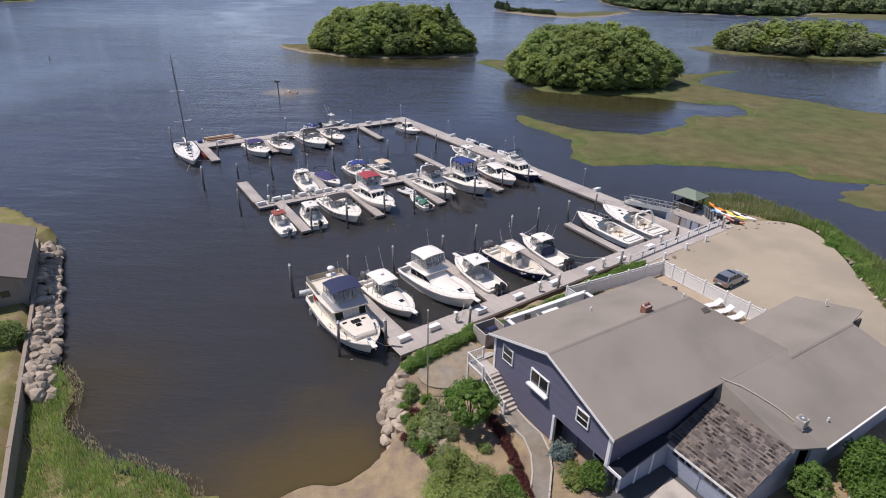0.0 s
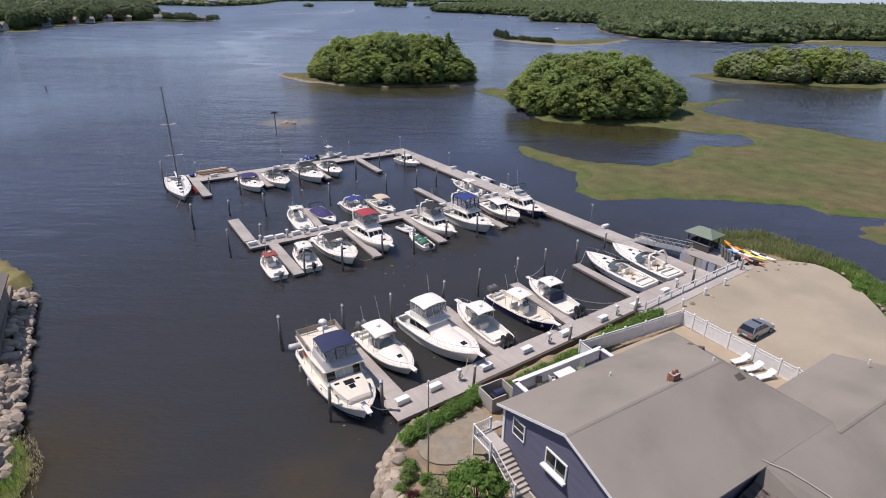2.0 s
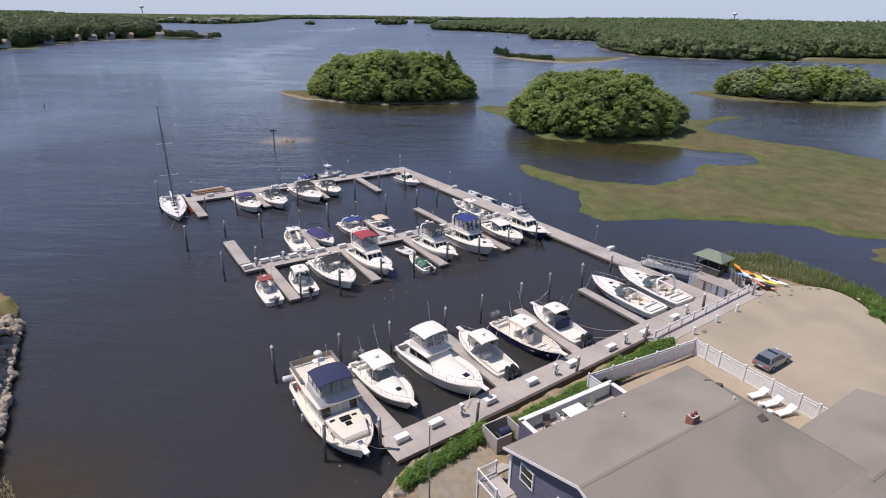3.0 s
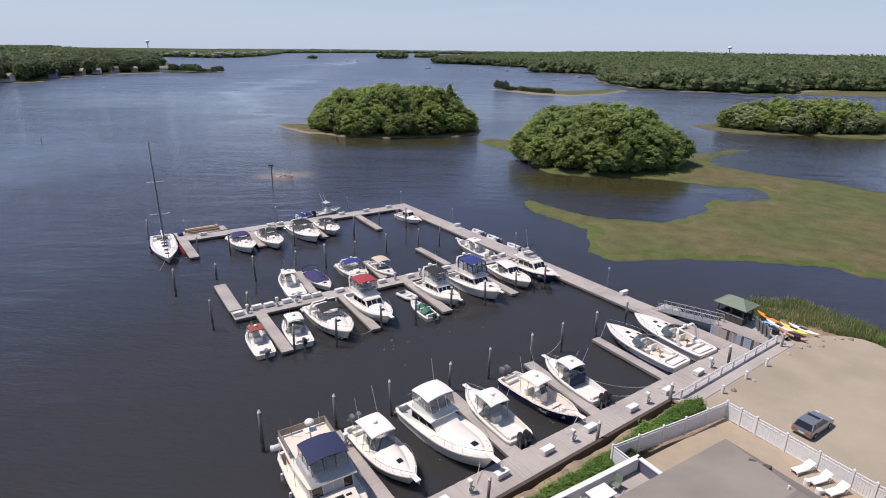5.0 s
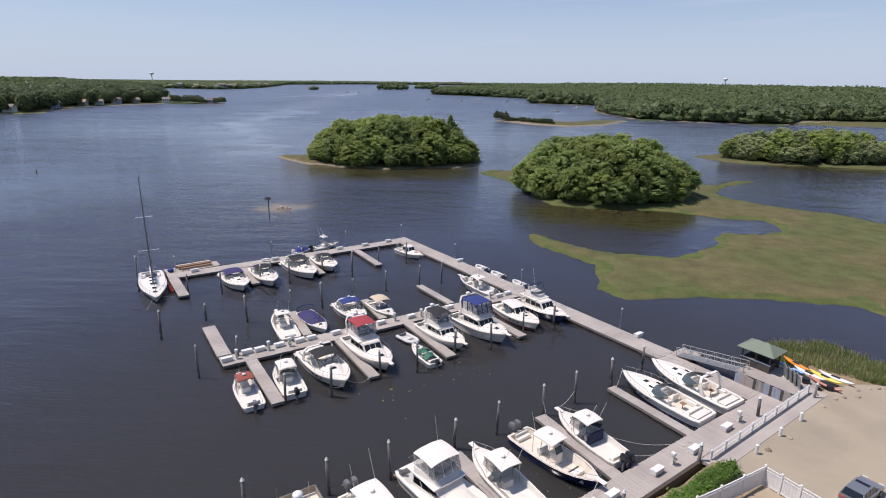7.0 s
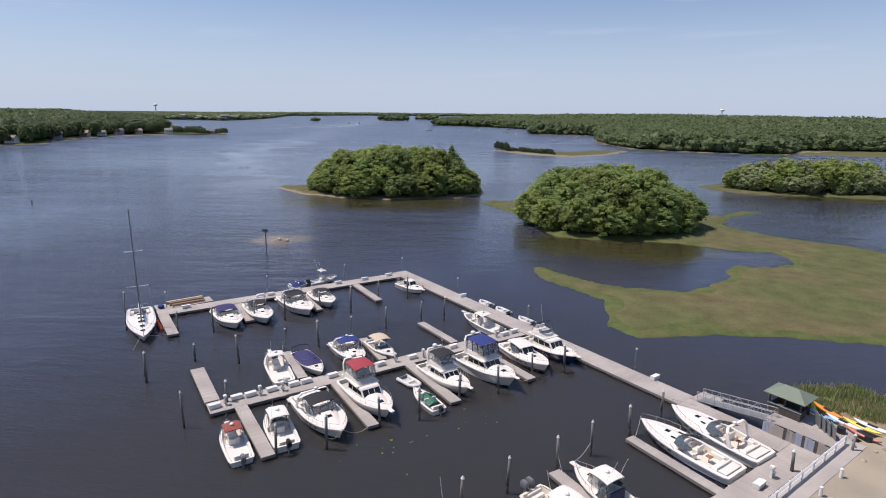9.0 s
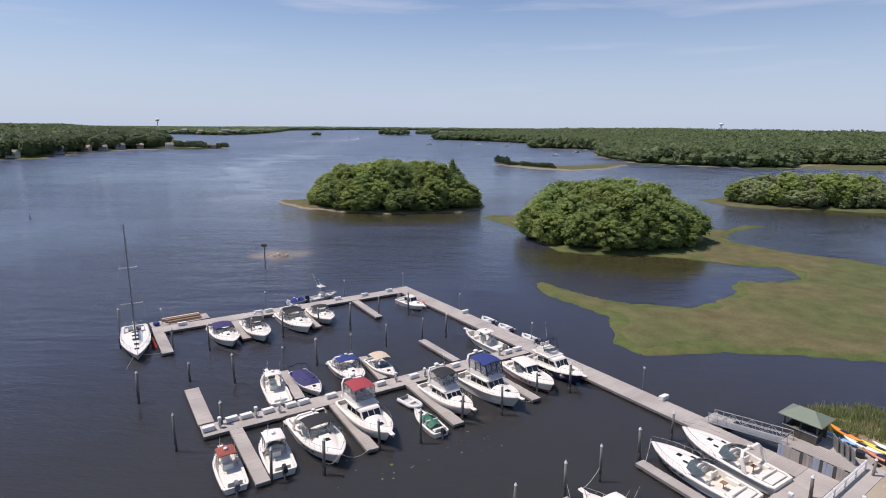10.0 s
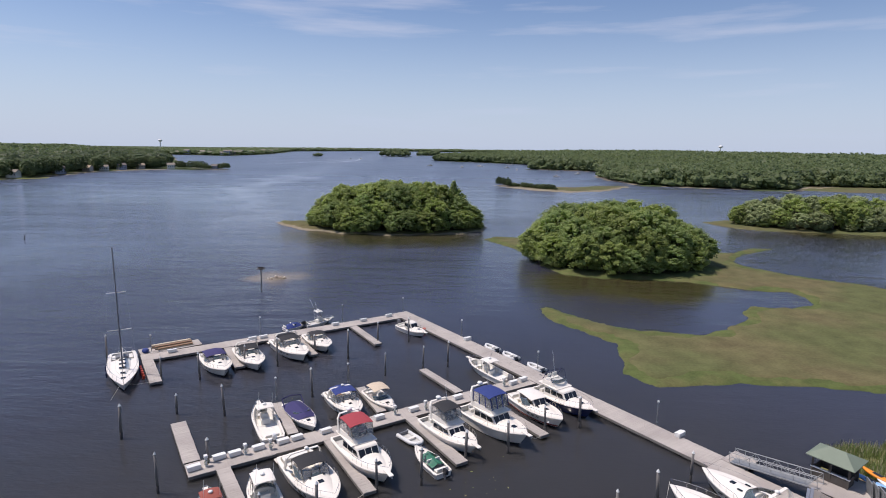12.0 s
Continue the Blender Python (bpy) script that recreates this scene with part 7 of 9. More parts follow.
inflatable("white inflatable dinghy between two berths", (39.0, -23.2), (35.9, -23.5), 1.3)
inflatable("small white inflatable on the outer side of the walkway", (20.4, 1.2), (23.1, 1.15), 1.15)
inflatable("white inflatable tied outside the walkway", (24.4, 1.2), (27.2, 1.15), 1.15)
inflatable("white inflatable near the dock junction", (29.5, 1.15), (32.4, 1.15), 1.1)
th, beam, sheer, xs, L = runabout("small white skiff half covered with a green tarpaulin", (39.4, -24.2), (44.7, -24.5), 2.0, 0.65, 0.9)
bm = bmesh.new()
rings = []
rs = random.Random(3)
for s in (0.18, 0.28, 0.38, 0.48, 0.58):
    w = beam(s) * 0.72
    rings.append([(xs(s) + rs.uniform(-0.05, 0.05), y * w, sheer(s) + 0.1 + 0.35 * (1 - abs(y) ** 1.5) + rs.uniform(-0.08, 0.08)) for y in (-1, -0.6, -0.2, 0.2, 0.6, 1)])
loft(bm, rings, ring_closed=False)
part("tarpaulin", bm, M["green_tarp"], th, "creased green tarpaulin")
outboard(th, xs(0), 0, 0.45, 1, "black", 0.8)
runabout("small boat under a blue canvas cover", (-4.0, -17.2), (-3.6, -21.4), 1.8, 0.6, 0.85, cover="blue_canvas")

# lines
for a, b, s in (((66.6, -35.3, 1.9), (68.6, -37.6, 0.6), 0.2), ((68.0, -26.0, 1.3), (68.6, -28.0, 0.6), 0.15), ((59.3, -21.2, 1.3), (58.3, -17.6, 1.4), 0.3), ((66.8, -21.4, 0.9), (68.9, -15.4, 0.6), 0.5), ((64, -20.6, 1.0), (68.9, -14.6, 0.6), 0.7),
                ((58.3, -10.2, 1.6), (59.4, -12.6, 0.6), 0.3), ((43.8, -35.0, 1.6), (43.8, -36.4, 1.2), 0.5), ((43.9, -35.0, 1.6), (43.2, -31.6, 0.6), 0.6), ((8.6, -45.8, 1.4), (7.6, -42.2, 0.6), 0.25), ((8.4, -46.0, 1.4), (9.5, -47.4, -0.1), 0.0),
                ((68.9, -47.0, 2.0), (68.8, -45.0, 0.6), 0.3), ((33.4, -35.8, 1.0), (32.9, -36.8, 0.6), 0.1), ((45.4, -14.7, 1.8), (44.9, -12.0, 0.6), 0.5)):
    mooring((a, b), s)

# ---- foliage ----
def leaf_cloud(centres, radii, per, size, rs, up=0.6, squash=0.8, jitter=0.6):
    """Leaf cards on the outside of blobs: arrays of vertices and faces."""
    V, Fc = [], []
    n0 = 0
    for (cx, cy, cz), r in zip(centres, radii):
        n = max(6, int(per * r * r))
        d = rs.normal(size=(n, 3))
        d /= np.linalg.norm(d, axis=1, keepdims=True) + 1e-9
        d[:, 2] = np.where(d[:, 2] < -0.55, -d[:, 2], d[:, 2])
        rad = r * (0.55 + 0.65 * rs.rand(n)) * (1 + 0.12 * np.sin(5 * d[:, 0] + 7 * d[:, 1]))
        p = d * rad[:, None] * (1, 1, squash) + (cx, cy, cz)
        nor = d + rs.normal(size=(n, 3)) * jitter + (0, 0, up)
        nor /= np.linalg.norm(nor, axis=1, keepdims=True) + 1e-9
        a = np.cross(nor, rs.normal(size=(n, 3)))
        a /= np.linalg.norm(a, axis=1, keepdims=True) + 1e-9
        b = np.cross(nor, a)
        s = size * (0.6 + 0.8 * rs.rand(n))[:, None]
        bend = nor * s * 0.25
        q = np.stack([p - a * s - bend, p - b * s * 0.55, p + a * s - bend, p + b * s * 0.55], 1).reshape(-1, 3)
        V.append(q)
        i = n0 + 4 * np.arange(n)
        Fc.append(np.stack([i, i + 1, i + 2, i + 3], 1))
        n0 += 4 * n
    return np.concatenate(V), np.concatenate(Fc)


def fast_mesh(name, V, Fc, material):
    me = bpy.data.meshes.new(name)
    me.from_pydata(V.tolist(), [], Fc.tolist())
    me.materials.append(material)
    return me


def blob_core(centres, radii, squash=0.8, fill=0.62, rough=0.0):
    bm = bmesh.new()
    for c, r in zip(centres, radii):
        ball(bm, c, r * fill, 1, (1, 1, squash))
    if rough:
        rnd = random.Random(len(centres))
        for v in bm.verts:
            v.co += Vector((rnd.uniform(-1, 1), rnd.uniform(-1, 1), rnd.uniform(-1, 1))) * rough
    V = np.array([v.co[:] for v in bm.verts])
    Fc = [[v.index for v in f.verts] for f in (bm.verts.index_update() or bm.faces)]
    bm.free()
    return V, np.array(Fc)


def tree_meshes(seed, height, spread, low=0.25, leaf=0.42, per=34, material="leaf", clumps=118, squash=0.7, pointed=0.0):
    """Trunk with limbs, and a broad crown of many small leafy clumps."""
    rs = np.random.RandomState(seed)
    cs, rr, out = [], [], []
    mid, half = height * (0.5 + 0.5 * low), height * 0.5 * (1 - low)
    for k in range(clumps):
        up = 1 - 1.72 * (k + 0.5) / clumps
        a = k * 2.39996 + rs.uniform(-0.5, 0.5)
        flat = math.sqrt(max(0.0, 1 - up * up))
        reach = rs.uniform(0.84, 1.05) * (1 + 0.10 * math.sin(3 * a + seed))
        w = flat * reach * (1 - pointed * (0.5 + 0.5 * up))
        cs.append((spread * 0.88 * w * math.cos(a), spread * 0.88 * w * math.sin(a), mid + half * 0.86 * up * rs.uniform(0.86, 1.04)))
        rr.append(spread * rs.uniform(0.11, 0.21))
        out.append((flat * math.cos(a), flat * math.sin(a), up))
    V, Fc, n0 = [], [], 0
    for c, r, o in zip(cs, rr, out):
        n = max(8, int(per * r * r))
        d = rs.normal(size=(n, 3)) + np.array(o) * 0.9
        d /= np.linalg.norm(d, axis=1, keepdims=True) + 1e-9
        p = d * (r * rs.uniform(0.7, 1.75, n))[:, None] * (1, 1, squash) + c
        nor = d * 0.5 + np.array(o) * 0.6 + rs.normal(size=(n, 3)) * 0.6 + (0, 0, 0.7)
        nor /= np.linalg.norm(nor, axis=1, keepdims=True) + 1e-9
        a = np.cross(nor, rs.normal(size=(n, 3)))
        a /= np.linalg.norm(a, axis=1, keepdims=True) + 1e-9
        b = np.cross(nor, a)
        s = leaf * rs.uniform(0.6, 1.4, n)[:, None]
        bend = nor * s * 0.25
        V.append(np.stack([p - a * s - bend, p - b * s * 0.6, p + a * s - bend, p + b * s * 0.6], 1).reshape(-1, 3))
        Fc.append(n0 + np.arange(4 * n).reshape(-1, 4))
        n0 += 4 * n
    V, Fc = np.concatenate(V), np.concatenate(Fc)
    Vc, Fcore = blob_core(cs, rr, squash, 0.95, 0.3 * rr[0])
    me = bpy.data.meshes.new("crown")
    me.from_pydata(V.tolist() + Vc.tolist(), [], Fc.tolist() + (Fcore + len(V)).tolist())
    me.materials.append(M[material])
    bm = bmesh.new()
    tube(bm, [(0, 0, -0.4), (0.1, 0.05, height * 0.3), (0, 0.1, height * 0.75)], height * 0.022 + 0.03, 7, 0.05)
    for c in cs[10:clumps:9]:
        tube(bm, [(0.05, 0.05, height * 0.25), (c[0] * 0.5, c[1] * 0.5, c[2] * 0.7), (c[0] * 0.92, c[1] * 0.92, c[2])], height * 0.009 + 0.015, 5, 0.02)
    return mesh_of("trunk", bm, M["bark"]), me


def plant(name, x, y, z, meshes, turn, scale, label, category, group):
    th = thing(name, Matrix.Translation((x, y, z)) @ Matrix.Rotation(turn, 4, "Z") @ Matrix.Diagonal((scale[0], scale[0], scale[1], 1)), label, category, group)
    for nm, me in zip(("trunk", "crown"), meshes):
        if me:
            o = new(nm, me)
            o.parent = th
    return th


KINDS = [tree_meshes(10 + k, 12.0, 5.0, low=-0.05 + 0.08 * (k % 3), leaf=0.27, per=26, material=("leaf", "leaf", "leaf_dark", "leaf", "leaf_dark", "leaf")[k]) for k in range(6)]
PALE = [tree_meshes(30 + k, 10.0, 4.4, low=0.04, leaf=0.28, per=22, material=("leaf_pale", "leaf", "leaf_pale")[k]) for k in range(3)]
FARK = [tree_meshes(50 + k, 12.0, 5.2, low=0.05, leaf=0.6, per=6, material=("leaf_shore", "leaf_far")[k], clumps=60) for k in range(2)]
PINE = tree_meshes(40, 14.0, 3.2, low=0.2, leaf=0.3, per=30, material="leaf_dark", pointed=0.8)


def grove(name, items, label):
    """Many far trees joined into one mesh. items: (meshes, x, y, z, turn, width, height)."""
    V, Fc, n0 = [], [], 0
    for meshes, x, y, z, turn, w, h in items:
        me = meshes[1]
        co = np.empty(len(me.vertices) * 3)
        me.vertices.foreach_get("co", co)
        co = co.reshape(-1, 3)
        c, s = math.cos(turn) * w, math.sin(turn) * w
        V += np.stack([x + c * co[:, 0] - s * co[:, 1], y + s * co[:, 0] + c * co[:, 1], z + h * co[:, 2]], 1).tolist()
        Fc += [tuple(n0 + i for i in p.vertices) for p in me.polygons]
        n0 += len(co)
    ob = new(name, bpy.data.meshes.new(name))
    ob.data.from_pydata(V, [], Fc)
    ob.data.materials.append(items[0][0][1].materials[0])
    return tagged(ob, label, "woods", kind="stuff")


def wooded(cx, cy, rx, ry, turn, tall, edge_tall, kinds, seed, gap, label, group, ground=0.7, skew=0.0):
    """Trees over an oval, lower at its rim."""
    rs = random.Random(seed)
    pts = []
    for _ in range(4000):
        a, q = rs.uniform(0, 2 * math.pi), math.sqrt(rs.random())
        if any((q * math.cos(a) * rx - u) ** 2 + (q * math.sin(a) * ry - v) ** 2 < (gap * (0.75 if q > 0.8 else 1.0)) ** 2 for u, v, _ in pts):
            continue
        pts.append((q * math.cos(a) * rx, q * math.sin(a) * ry, q))
    c, s = math.cos(turn), math.sin(turn)
    for u, v, q in pts:
        h = (tall - (tall - edge_tall) * q ** 3.2) * rs.uniform(0.92, 1.06) * (1 + skew * u / rx)
        k = rs.choice(kinds)
        base = 12.0 if kinds is KINDS else 10.0
        w = (h / base) ** 0.6 * rs.uniform(0.96, 1.16)
        if q > 0.9:
            h *= rs.uniform(0.7, 1.0)
        plant("tree", cx + c * u - s * v, cy + s * u + c * v, ground - 0.1 * h * (q > 0.8), k, rs.uniform(0, 6.3), (w, h / base), label, "tree", group)
    n = int(2.2 * (rx + ry) / gap)
    for j in range(n):                                              # low growth under the rim
        a, q = 2 * math.pi * j / n, rs.uniform(0.98, 1.06)
        u, v = q * rx * math.cos(a), q * ry * math.sin(a)
        plant("tree", cx + c * u - s * v, cy + s * u + c * v, ground - 0.6, rs.choice(kinds), rs.uniform(0, 6.3), (rs.uniform(0.4, 0.62), rs.uniform(0.3, 0.48)), "low bushy green growth at the island edge", "tree", group)


ISLE1 = [(-69, 243), (-60, 231), (-50, 222), (-38, 216.5), (-22, 214.5), (-8, 216), (4, 219), (11, 226), (13, 236), (6, 250), (-12, 258), (-36, 256), (-50, 246), (-58, 243)]
land("island", ISLE1, 1.2, 0.9, M["shore"], "low wooded island with a pale sandy rim", "island", ramp=4.0, edge=0.8, size=4.0)
land("island_turf", ISLE1, 1.2, 1.05, M["marsh"], "rough green turf on the wooded island", "island", ramp=2.0, edge=0.8, size=4.0, shrink=0.7)
wooded(-20.6, 235.5, 29.2, 19.0, 0.0, 16.6, 10.0, KINDS, 1, 5.3, "broad green oak tree on the river island", "island trees")
plant("tree", 0.5, 236, 0.8, PINE, 0.4, (1.1, 1.22), "dark pointed pine among the island oaks", "tree", "island trees")
land("island", [(21, 181), (23, 168), (28, 158), (36, 154), (50, 153), (64, 157), (70, 170), (68, 188), (55, 200), (36, 200), (25, 193)], 1.2, 0.9, M["marsh_edge"], "wooded hummock with a grassy rim beside the marsh", "island", ramp=4.0, edge=0.7, size=4.0)
wooded(43.2, 176.5, 20.6, 19.6, 0.1, 15.6, 10.6, KINDS, 2, 4.95, "broad green oak tree on the marsh hummock", "hummock trees")
ISLE3 = [(105, 262), (111, 243), (120, 238), (140, 235), (158, 229), (175, 228), (185, 240), (178, 262), (150, 270), (120, 268)]
land("island", ISLE3, 1.4, 0.8, M["marsh"], "low wooded island with a grassy rim", "island", ramp=4.0, edge=0.8, size=4.0)
wooded(146, 250, 29.5, 12.5, -0.12, 12.5, 9.0, PALE, 3, 5.0, "grey green tree on the small far island", "far island trees")
SPIT = [(34, 472), (58, 432), (82, 412), (112, 432), (146, 480), (118, 474), (90, 452), (66, 462), (48, 482)]
land("sandy_spit", SPIT, 2.5, 0.9, M["shore"], "low sand spit with a few small trees", "island", ramp=6.0, edge=1.5, size=8.0)
land("spit_turf", [(x * 0.97 + 3.5, y * 0.985 + 9) for x, y in SPIT], 2.5, 1.1, M["marsh"], "grass on the sand spit", "island", ramp=4.0, edge=1.0, size=8.0)
rs = random.Random(8)
for k in range(58):
    near_end = k < 16
    x = 37 + rs.uniform(0, 9) if near_end else 45 + rs.uniform(0, 30)
    size = (rs.uniform(0.22, 0.36), rs.uniform(0.35, 0.62)) if near_end else (rs.uniform(0.26, 0.42), rs.uniform(0.18, 0.34))
    plant("tree", x, 468 - (x - 37) * 1.2 + rs.uniform(0, 9), 0.6, rs.choice(FARK), rs.uniform(0, 6), size, "small dark tree on the sand spit" if near_end else "low green bush on the sand spit", "tree", "spit trees")


# ---- far shores ----
def woods(name, poly, gap, height, rise, label, seed, cards=26, size=1.5, depth=None, front=0.0, far=1e9, wide=0.84, material="leaf_far"):
    """A far wood as one mesh: lumpy crowns with leaf cards over rising ground."""
    rs = np.random.RandomState(seed)
    q = np.array(poly, float)
    xs, ys = np.arange(q[:, 0].min(), q[:, 0].max(), gap), np.arange(q[:, 1].min(), q[:, 1].max(), gap)
    px, py = np.meshgrid(xs, ys)
    px, py = (px + rs.uniform(-0.5, 0.5, px.shape) * gap).ravel(), (py + rs.uniform(-0.5, 0.5, py.shape) * gap).ravel()
    d = inside_distance(px, py, poly)
    keep = (d > max(gap * 0.3, front)) & ((d < depth) if depth else True) & (np.abs(px) < 0.83 * (py + 30)) & (py < far)
    px, py, d = px[keep], py[keep], d[keep]
    gz = 0.8 + rise(px, py, d)
    n = len(px)
    h = height * rs.uniform(0.84, 1.1, n) * (1 + 0.12 * np.sin(px / 37.0) * np.cos(py / 29.0)) * np.where(d < gap * 0.9, 0.72, 1.0)
    r = gap * wide * rs.uniform(0.75, 1.25, n)
    deep = np.minimum(h * 0.42, r * 0.85)
    c = np.stack([px, py, gz + h - deep], 1)
    bm = bmesh.new()
    ball(bm, (0, 0, 0), 1.0, 1 if gap > 12 else 2)
    bm.verts.index_update()
    bv = np.array([v.co[:] for v in bm.verts])
    bf = np.array([[v.index for v in f.verts] for f in bm.faces])
    bm.free()
    m = len(bv)
    grow = rs.uniform(0.62, 1.15, (n, m))
    shape = np.stack([r, r, deep], 1)[:, None]
    low = np.where(bv[:, 2] < 0, 1.5, 1.0)
    CV = c[:, None] + bv[None] * shape * (grow[..., None] * 0.9) * np.stack([np.ones(m), np.ones(m), low], 1)[None]
    CF = (bf[None] + (m * np.arange(n))[:, None, None]).reshape(-1, 3)
    dirs = rs.normal(size=(n, cards, 3))
    dirs /= np.linalg.norm(dirs, axis=2, keepdims=True)
    dirs[..., 2] = np.where(dirs[..., 2] < -0.6, -dirs[..., 2], dirs[..., 2])
    p = c[:, None] + dirs * shape * rs.uniform(0.8, 1.2, (n, cards))[..., None]
    nor = dirs * 0.6 + rs.normal(size=dirs.shape) * 0.5 + (0, 0, 0.5)
    nor /= np.linalg.norm(nor, axis=2, keepdims=True)
    a = np.cross(nor, rs.normal(size=nor.shape))
    a /= np.linalg.norm(a, axis=2, keepdims=True)
    b = np.cross(nor, a)
    s = (size * rs.uniform(0.6, 1.3, (n, cards)))[..., None]
    V = np.stack([p - a * s, p - b * s * 0.7, p + a * s, p + b * s * 0.7], 2).reshape(-1, 3)
    Fq = np.arange(len(V)).reshape(-1, 4)
    ob = new(name, bpy.data.meshes.new(name))
    ob.data.from_pydata(V.tolist() + CV.reshape(-1, 3).tolist(), [], Fq.tolist() + (CF + len(V)).tolist())
    ob.data.materials.append(M[material])
    return tagged(ob, label, "woods", kind="stuff")


def hill(scale, top):
    return lambda px, py, d: top * (1 - np.exp(-np.maximum(d - 25, 0) / scale))


RIGHT = [(-32, 1211), (62, 1134), (133, 1035), (165, 930), (109, 822), (150, 798), (190, 776), (205, 720), (157, 640), (153, 568), (160, 506), (184, 484), (208, 476), (232, 463), (270, 463), (284, 490), (303, 512), (369, 508), (640, 500), (1500, 520),
         (2300, 900), (2300, 2600), (600, 3300), (100, 2400)]
land("far_shore", RIGHT, 18, 1.0, M["far_green"], "wooded mainland shore across the river", "shore", ramp=12, edge=3.0, size=60,
     shape=lambda px, py, d, z: np.where(d > 0, 0.6 + hill(360.0, 13.0)(px, py, d), -0.8))
woods("far_woods", RIGHT, 7.6, 14.0, hill(360.0, 13.0), "dense green deciduous woods on the far shore", 1, depth=130, cards=56, size=1.05, far=1350)
woods("far_woods", RIGHT, 16.0, 15.0, hill(360.0, 13.0), "green woods rolling back to the horizon", 2, cards=34, size=2.1, depth=620, front=115, far=1750)
woods("far_woods", RIGHT, 5.0, 5.5, hill(360.0, 13.0), "low green growth along the far shore", 6, depth=9, front=0.5, cards=26, size=0.8, far=1100)
land("shore_marsh", [(268, 461), (284, 491), (303, 514), (420, 508), (640, 500), (640, 405), (420, 428), (323, 447), (292, 456)], 4, 0.4, M["marsh"], "flat green marsh below the far woods", "marsh", ramp=3, edge=1.5, size=12)
LEFT = [(-380, 440), (-346, 461), (-332, 489), (-348, 515), (-343, 543), (-356, 572), (-348, 613), (-336, 646), (-316, 667), (-282, 667), (-253, 675), (-258, 690), (-300, 712), (-345, 760), (-430, 930), (-520, 1110), (-690, 1440), (-1500, 1440), (-1500, 430)]
land("far_shore", LEFT, 10, 1.0, M["far_green"], "low settled shore with lawns and trees", "shore", ramp=6, edge=1.5, size=30,
     shape=lambda px, py, d, z: np.where(d > 0, 0.5 + hill(260.0, 10.0)(px, py, d), -0.8))
land("shore_strip", LEFT, 6, 0.4, M["shore"], "narrow pale beach along the settled shore", "beach", ramp=2, edge=1.0, size=12, shrink=-2.0, shape=lambda px, py, d, z: np.where(d > 0, 0.35, -0.8))
land("shore_strip", RIGHT[4:15] + [(480, 640), (280, 860)], 6, 0.4, M["shore"], "narrow pale beach below the far woods", "beach", ramp=2, edge=1.5, size=14, shrink=-2.0, shape=lambda px, py, d, z: np.where(d > 0, 0.35, -0.8))
land("shore_marsh", [(-392, 440), (-350, 454), (-326, 484), (-329, 492), (-348, 505), (-385, 490)], 3, 0.4, M["reed_ground"], "tan grassy point in front of the settled shore", "marsh", ramp=2, edge=1.0, size=9)
woods("far_woods", [(-400, 430), (-362, 478), (-356, 520), (-368, 580), (-364, 622), (-350, 660), (-330, 684), (-345, 745), (-440, 930), (-540, 1110), (-700, 1430), (-1500, 1430), (-1500, 430)], 10.5, 15.0, hill(260.0, 10.0), "green trees behind the far left houses", 3, depth=110, front=9.0, cards=64, size=1.0, far=1250, material="leaf_shore")
woods("far_woods", [(-400, 430), (-380, 560), (-345, 745), (-440, 930), (-540, 1110), (-700, 1430), (-1500, 1430), (-1500, 430)], 17.0, 15.5, hill(260.0, 10.0), "green woods behind the settled shore", 5, depth=420, front=95, cards=34, size=2.1, far=1450, material="leaf_shore")
FAR = [(-2300, 1350), (-900, 1470), (-684, 1460), (-540, 1415), (-515, 1520), (-545, 1850), (-660, 2450), (-420, 2950), (200, 3150), (1200, 3500), (-800, 4000), (-2300, 3600)]
land("far_shore", FAR, 40, 1.0, M["far_green"], "distant wooded shore on the horizon", "shore", ramp=20, edge=6.0, size=80, shape=lambda px, py, d, z: np.where(d > 0, 0.5 + hill(500.0, 10.0)(px, py, d), -0.8))
woods("far_woods", FAR, 17.0, 12.0, hill(500.0, 10.0), "distant tree line on the horizon", 4, cards=10, size=2.0, depth=190, far=3300)
for k, (x, y, rx, ry) in enumerate(((-340, 1510, 17, 12), (-146, 1640, 46, 26), (-62, 1850, 40, 24))):
    oval = [(x + rx * math.cos(t), y + ry * math.sin(t)) for t in [j * math.pi / 8 for j in range(16)]]
    land("far_island", oval, 6, 1.0, M["far_green"], "small distant wooded island", "island", ramp=6, edge=1.0, size=20)
    woods("far_woods", oval, 8.0, 15.0 if k else 9.0, hill(40.0, 3.0), "trees of a small distant island", 10 + k, cards=40, size=0.9)


def far_house(x, y, turn, w, d, h, wall, roof, z=1.5):
    th = thing("house", Matrix.Translation((x, y, z)) @ Matrix.Rotation(turn, 4, "Z"), "small shore house with a pitched roof among trees", "house", "shore houses")
    bm = bmesh.new()
    loft(bm, [[(xx, -d / 2, -1), (xx, d / 2, -1), (xx, d / 2, h), (xx, 0, h + d * 0.32), (xx, -d / 2, h)] for xx in (-w / 2, w / 2)])
    part("wall", bm, wall, th)
    for sg in (1, -1):
        bm = bmesh.new()
        loft(bm, [[(xx, sg * (d / 2 + 0.4), h - 0.22), (xx, 0, h + d * 0.32 + 0.04), (xx, 0, h + d * 0.32 + 0.24), (xx, sg * (d / 2 + 0.4), h - 0.02)] for xx in (-w / 2 - 0.4, w / 2 + 0.4)])
        part("roof", bm, roof, th)
    for lv in ((h * 0.3, h * 0.62),) if h < 4 else ((h * 0.15, h * 0.36), (h * 0.6, h * 0.82)):
        for k in range(4):
            bm = bmesh.new()
            x0 = -w / 2 + (k + 0.3) * w / 4
            box(bm, x0, x0 + w * 0.11, -d / 2 - 0.06, -d / 2 + 0.02, *lv)
            part("window", bm, M["glass"], th)


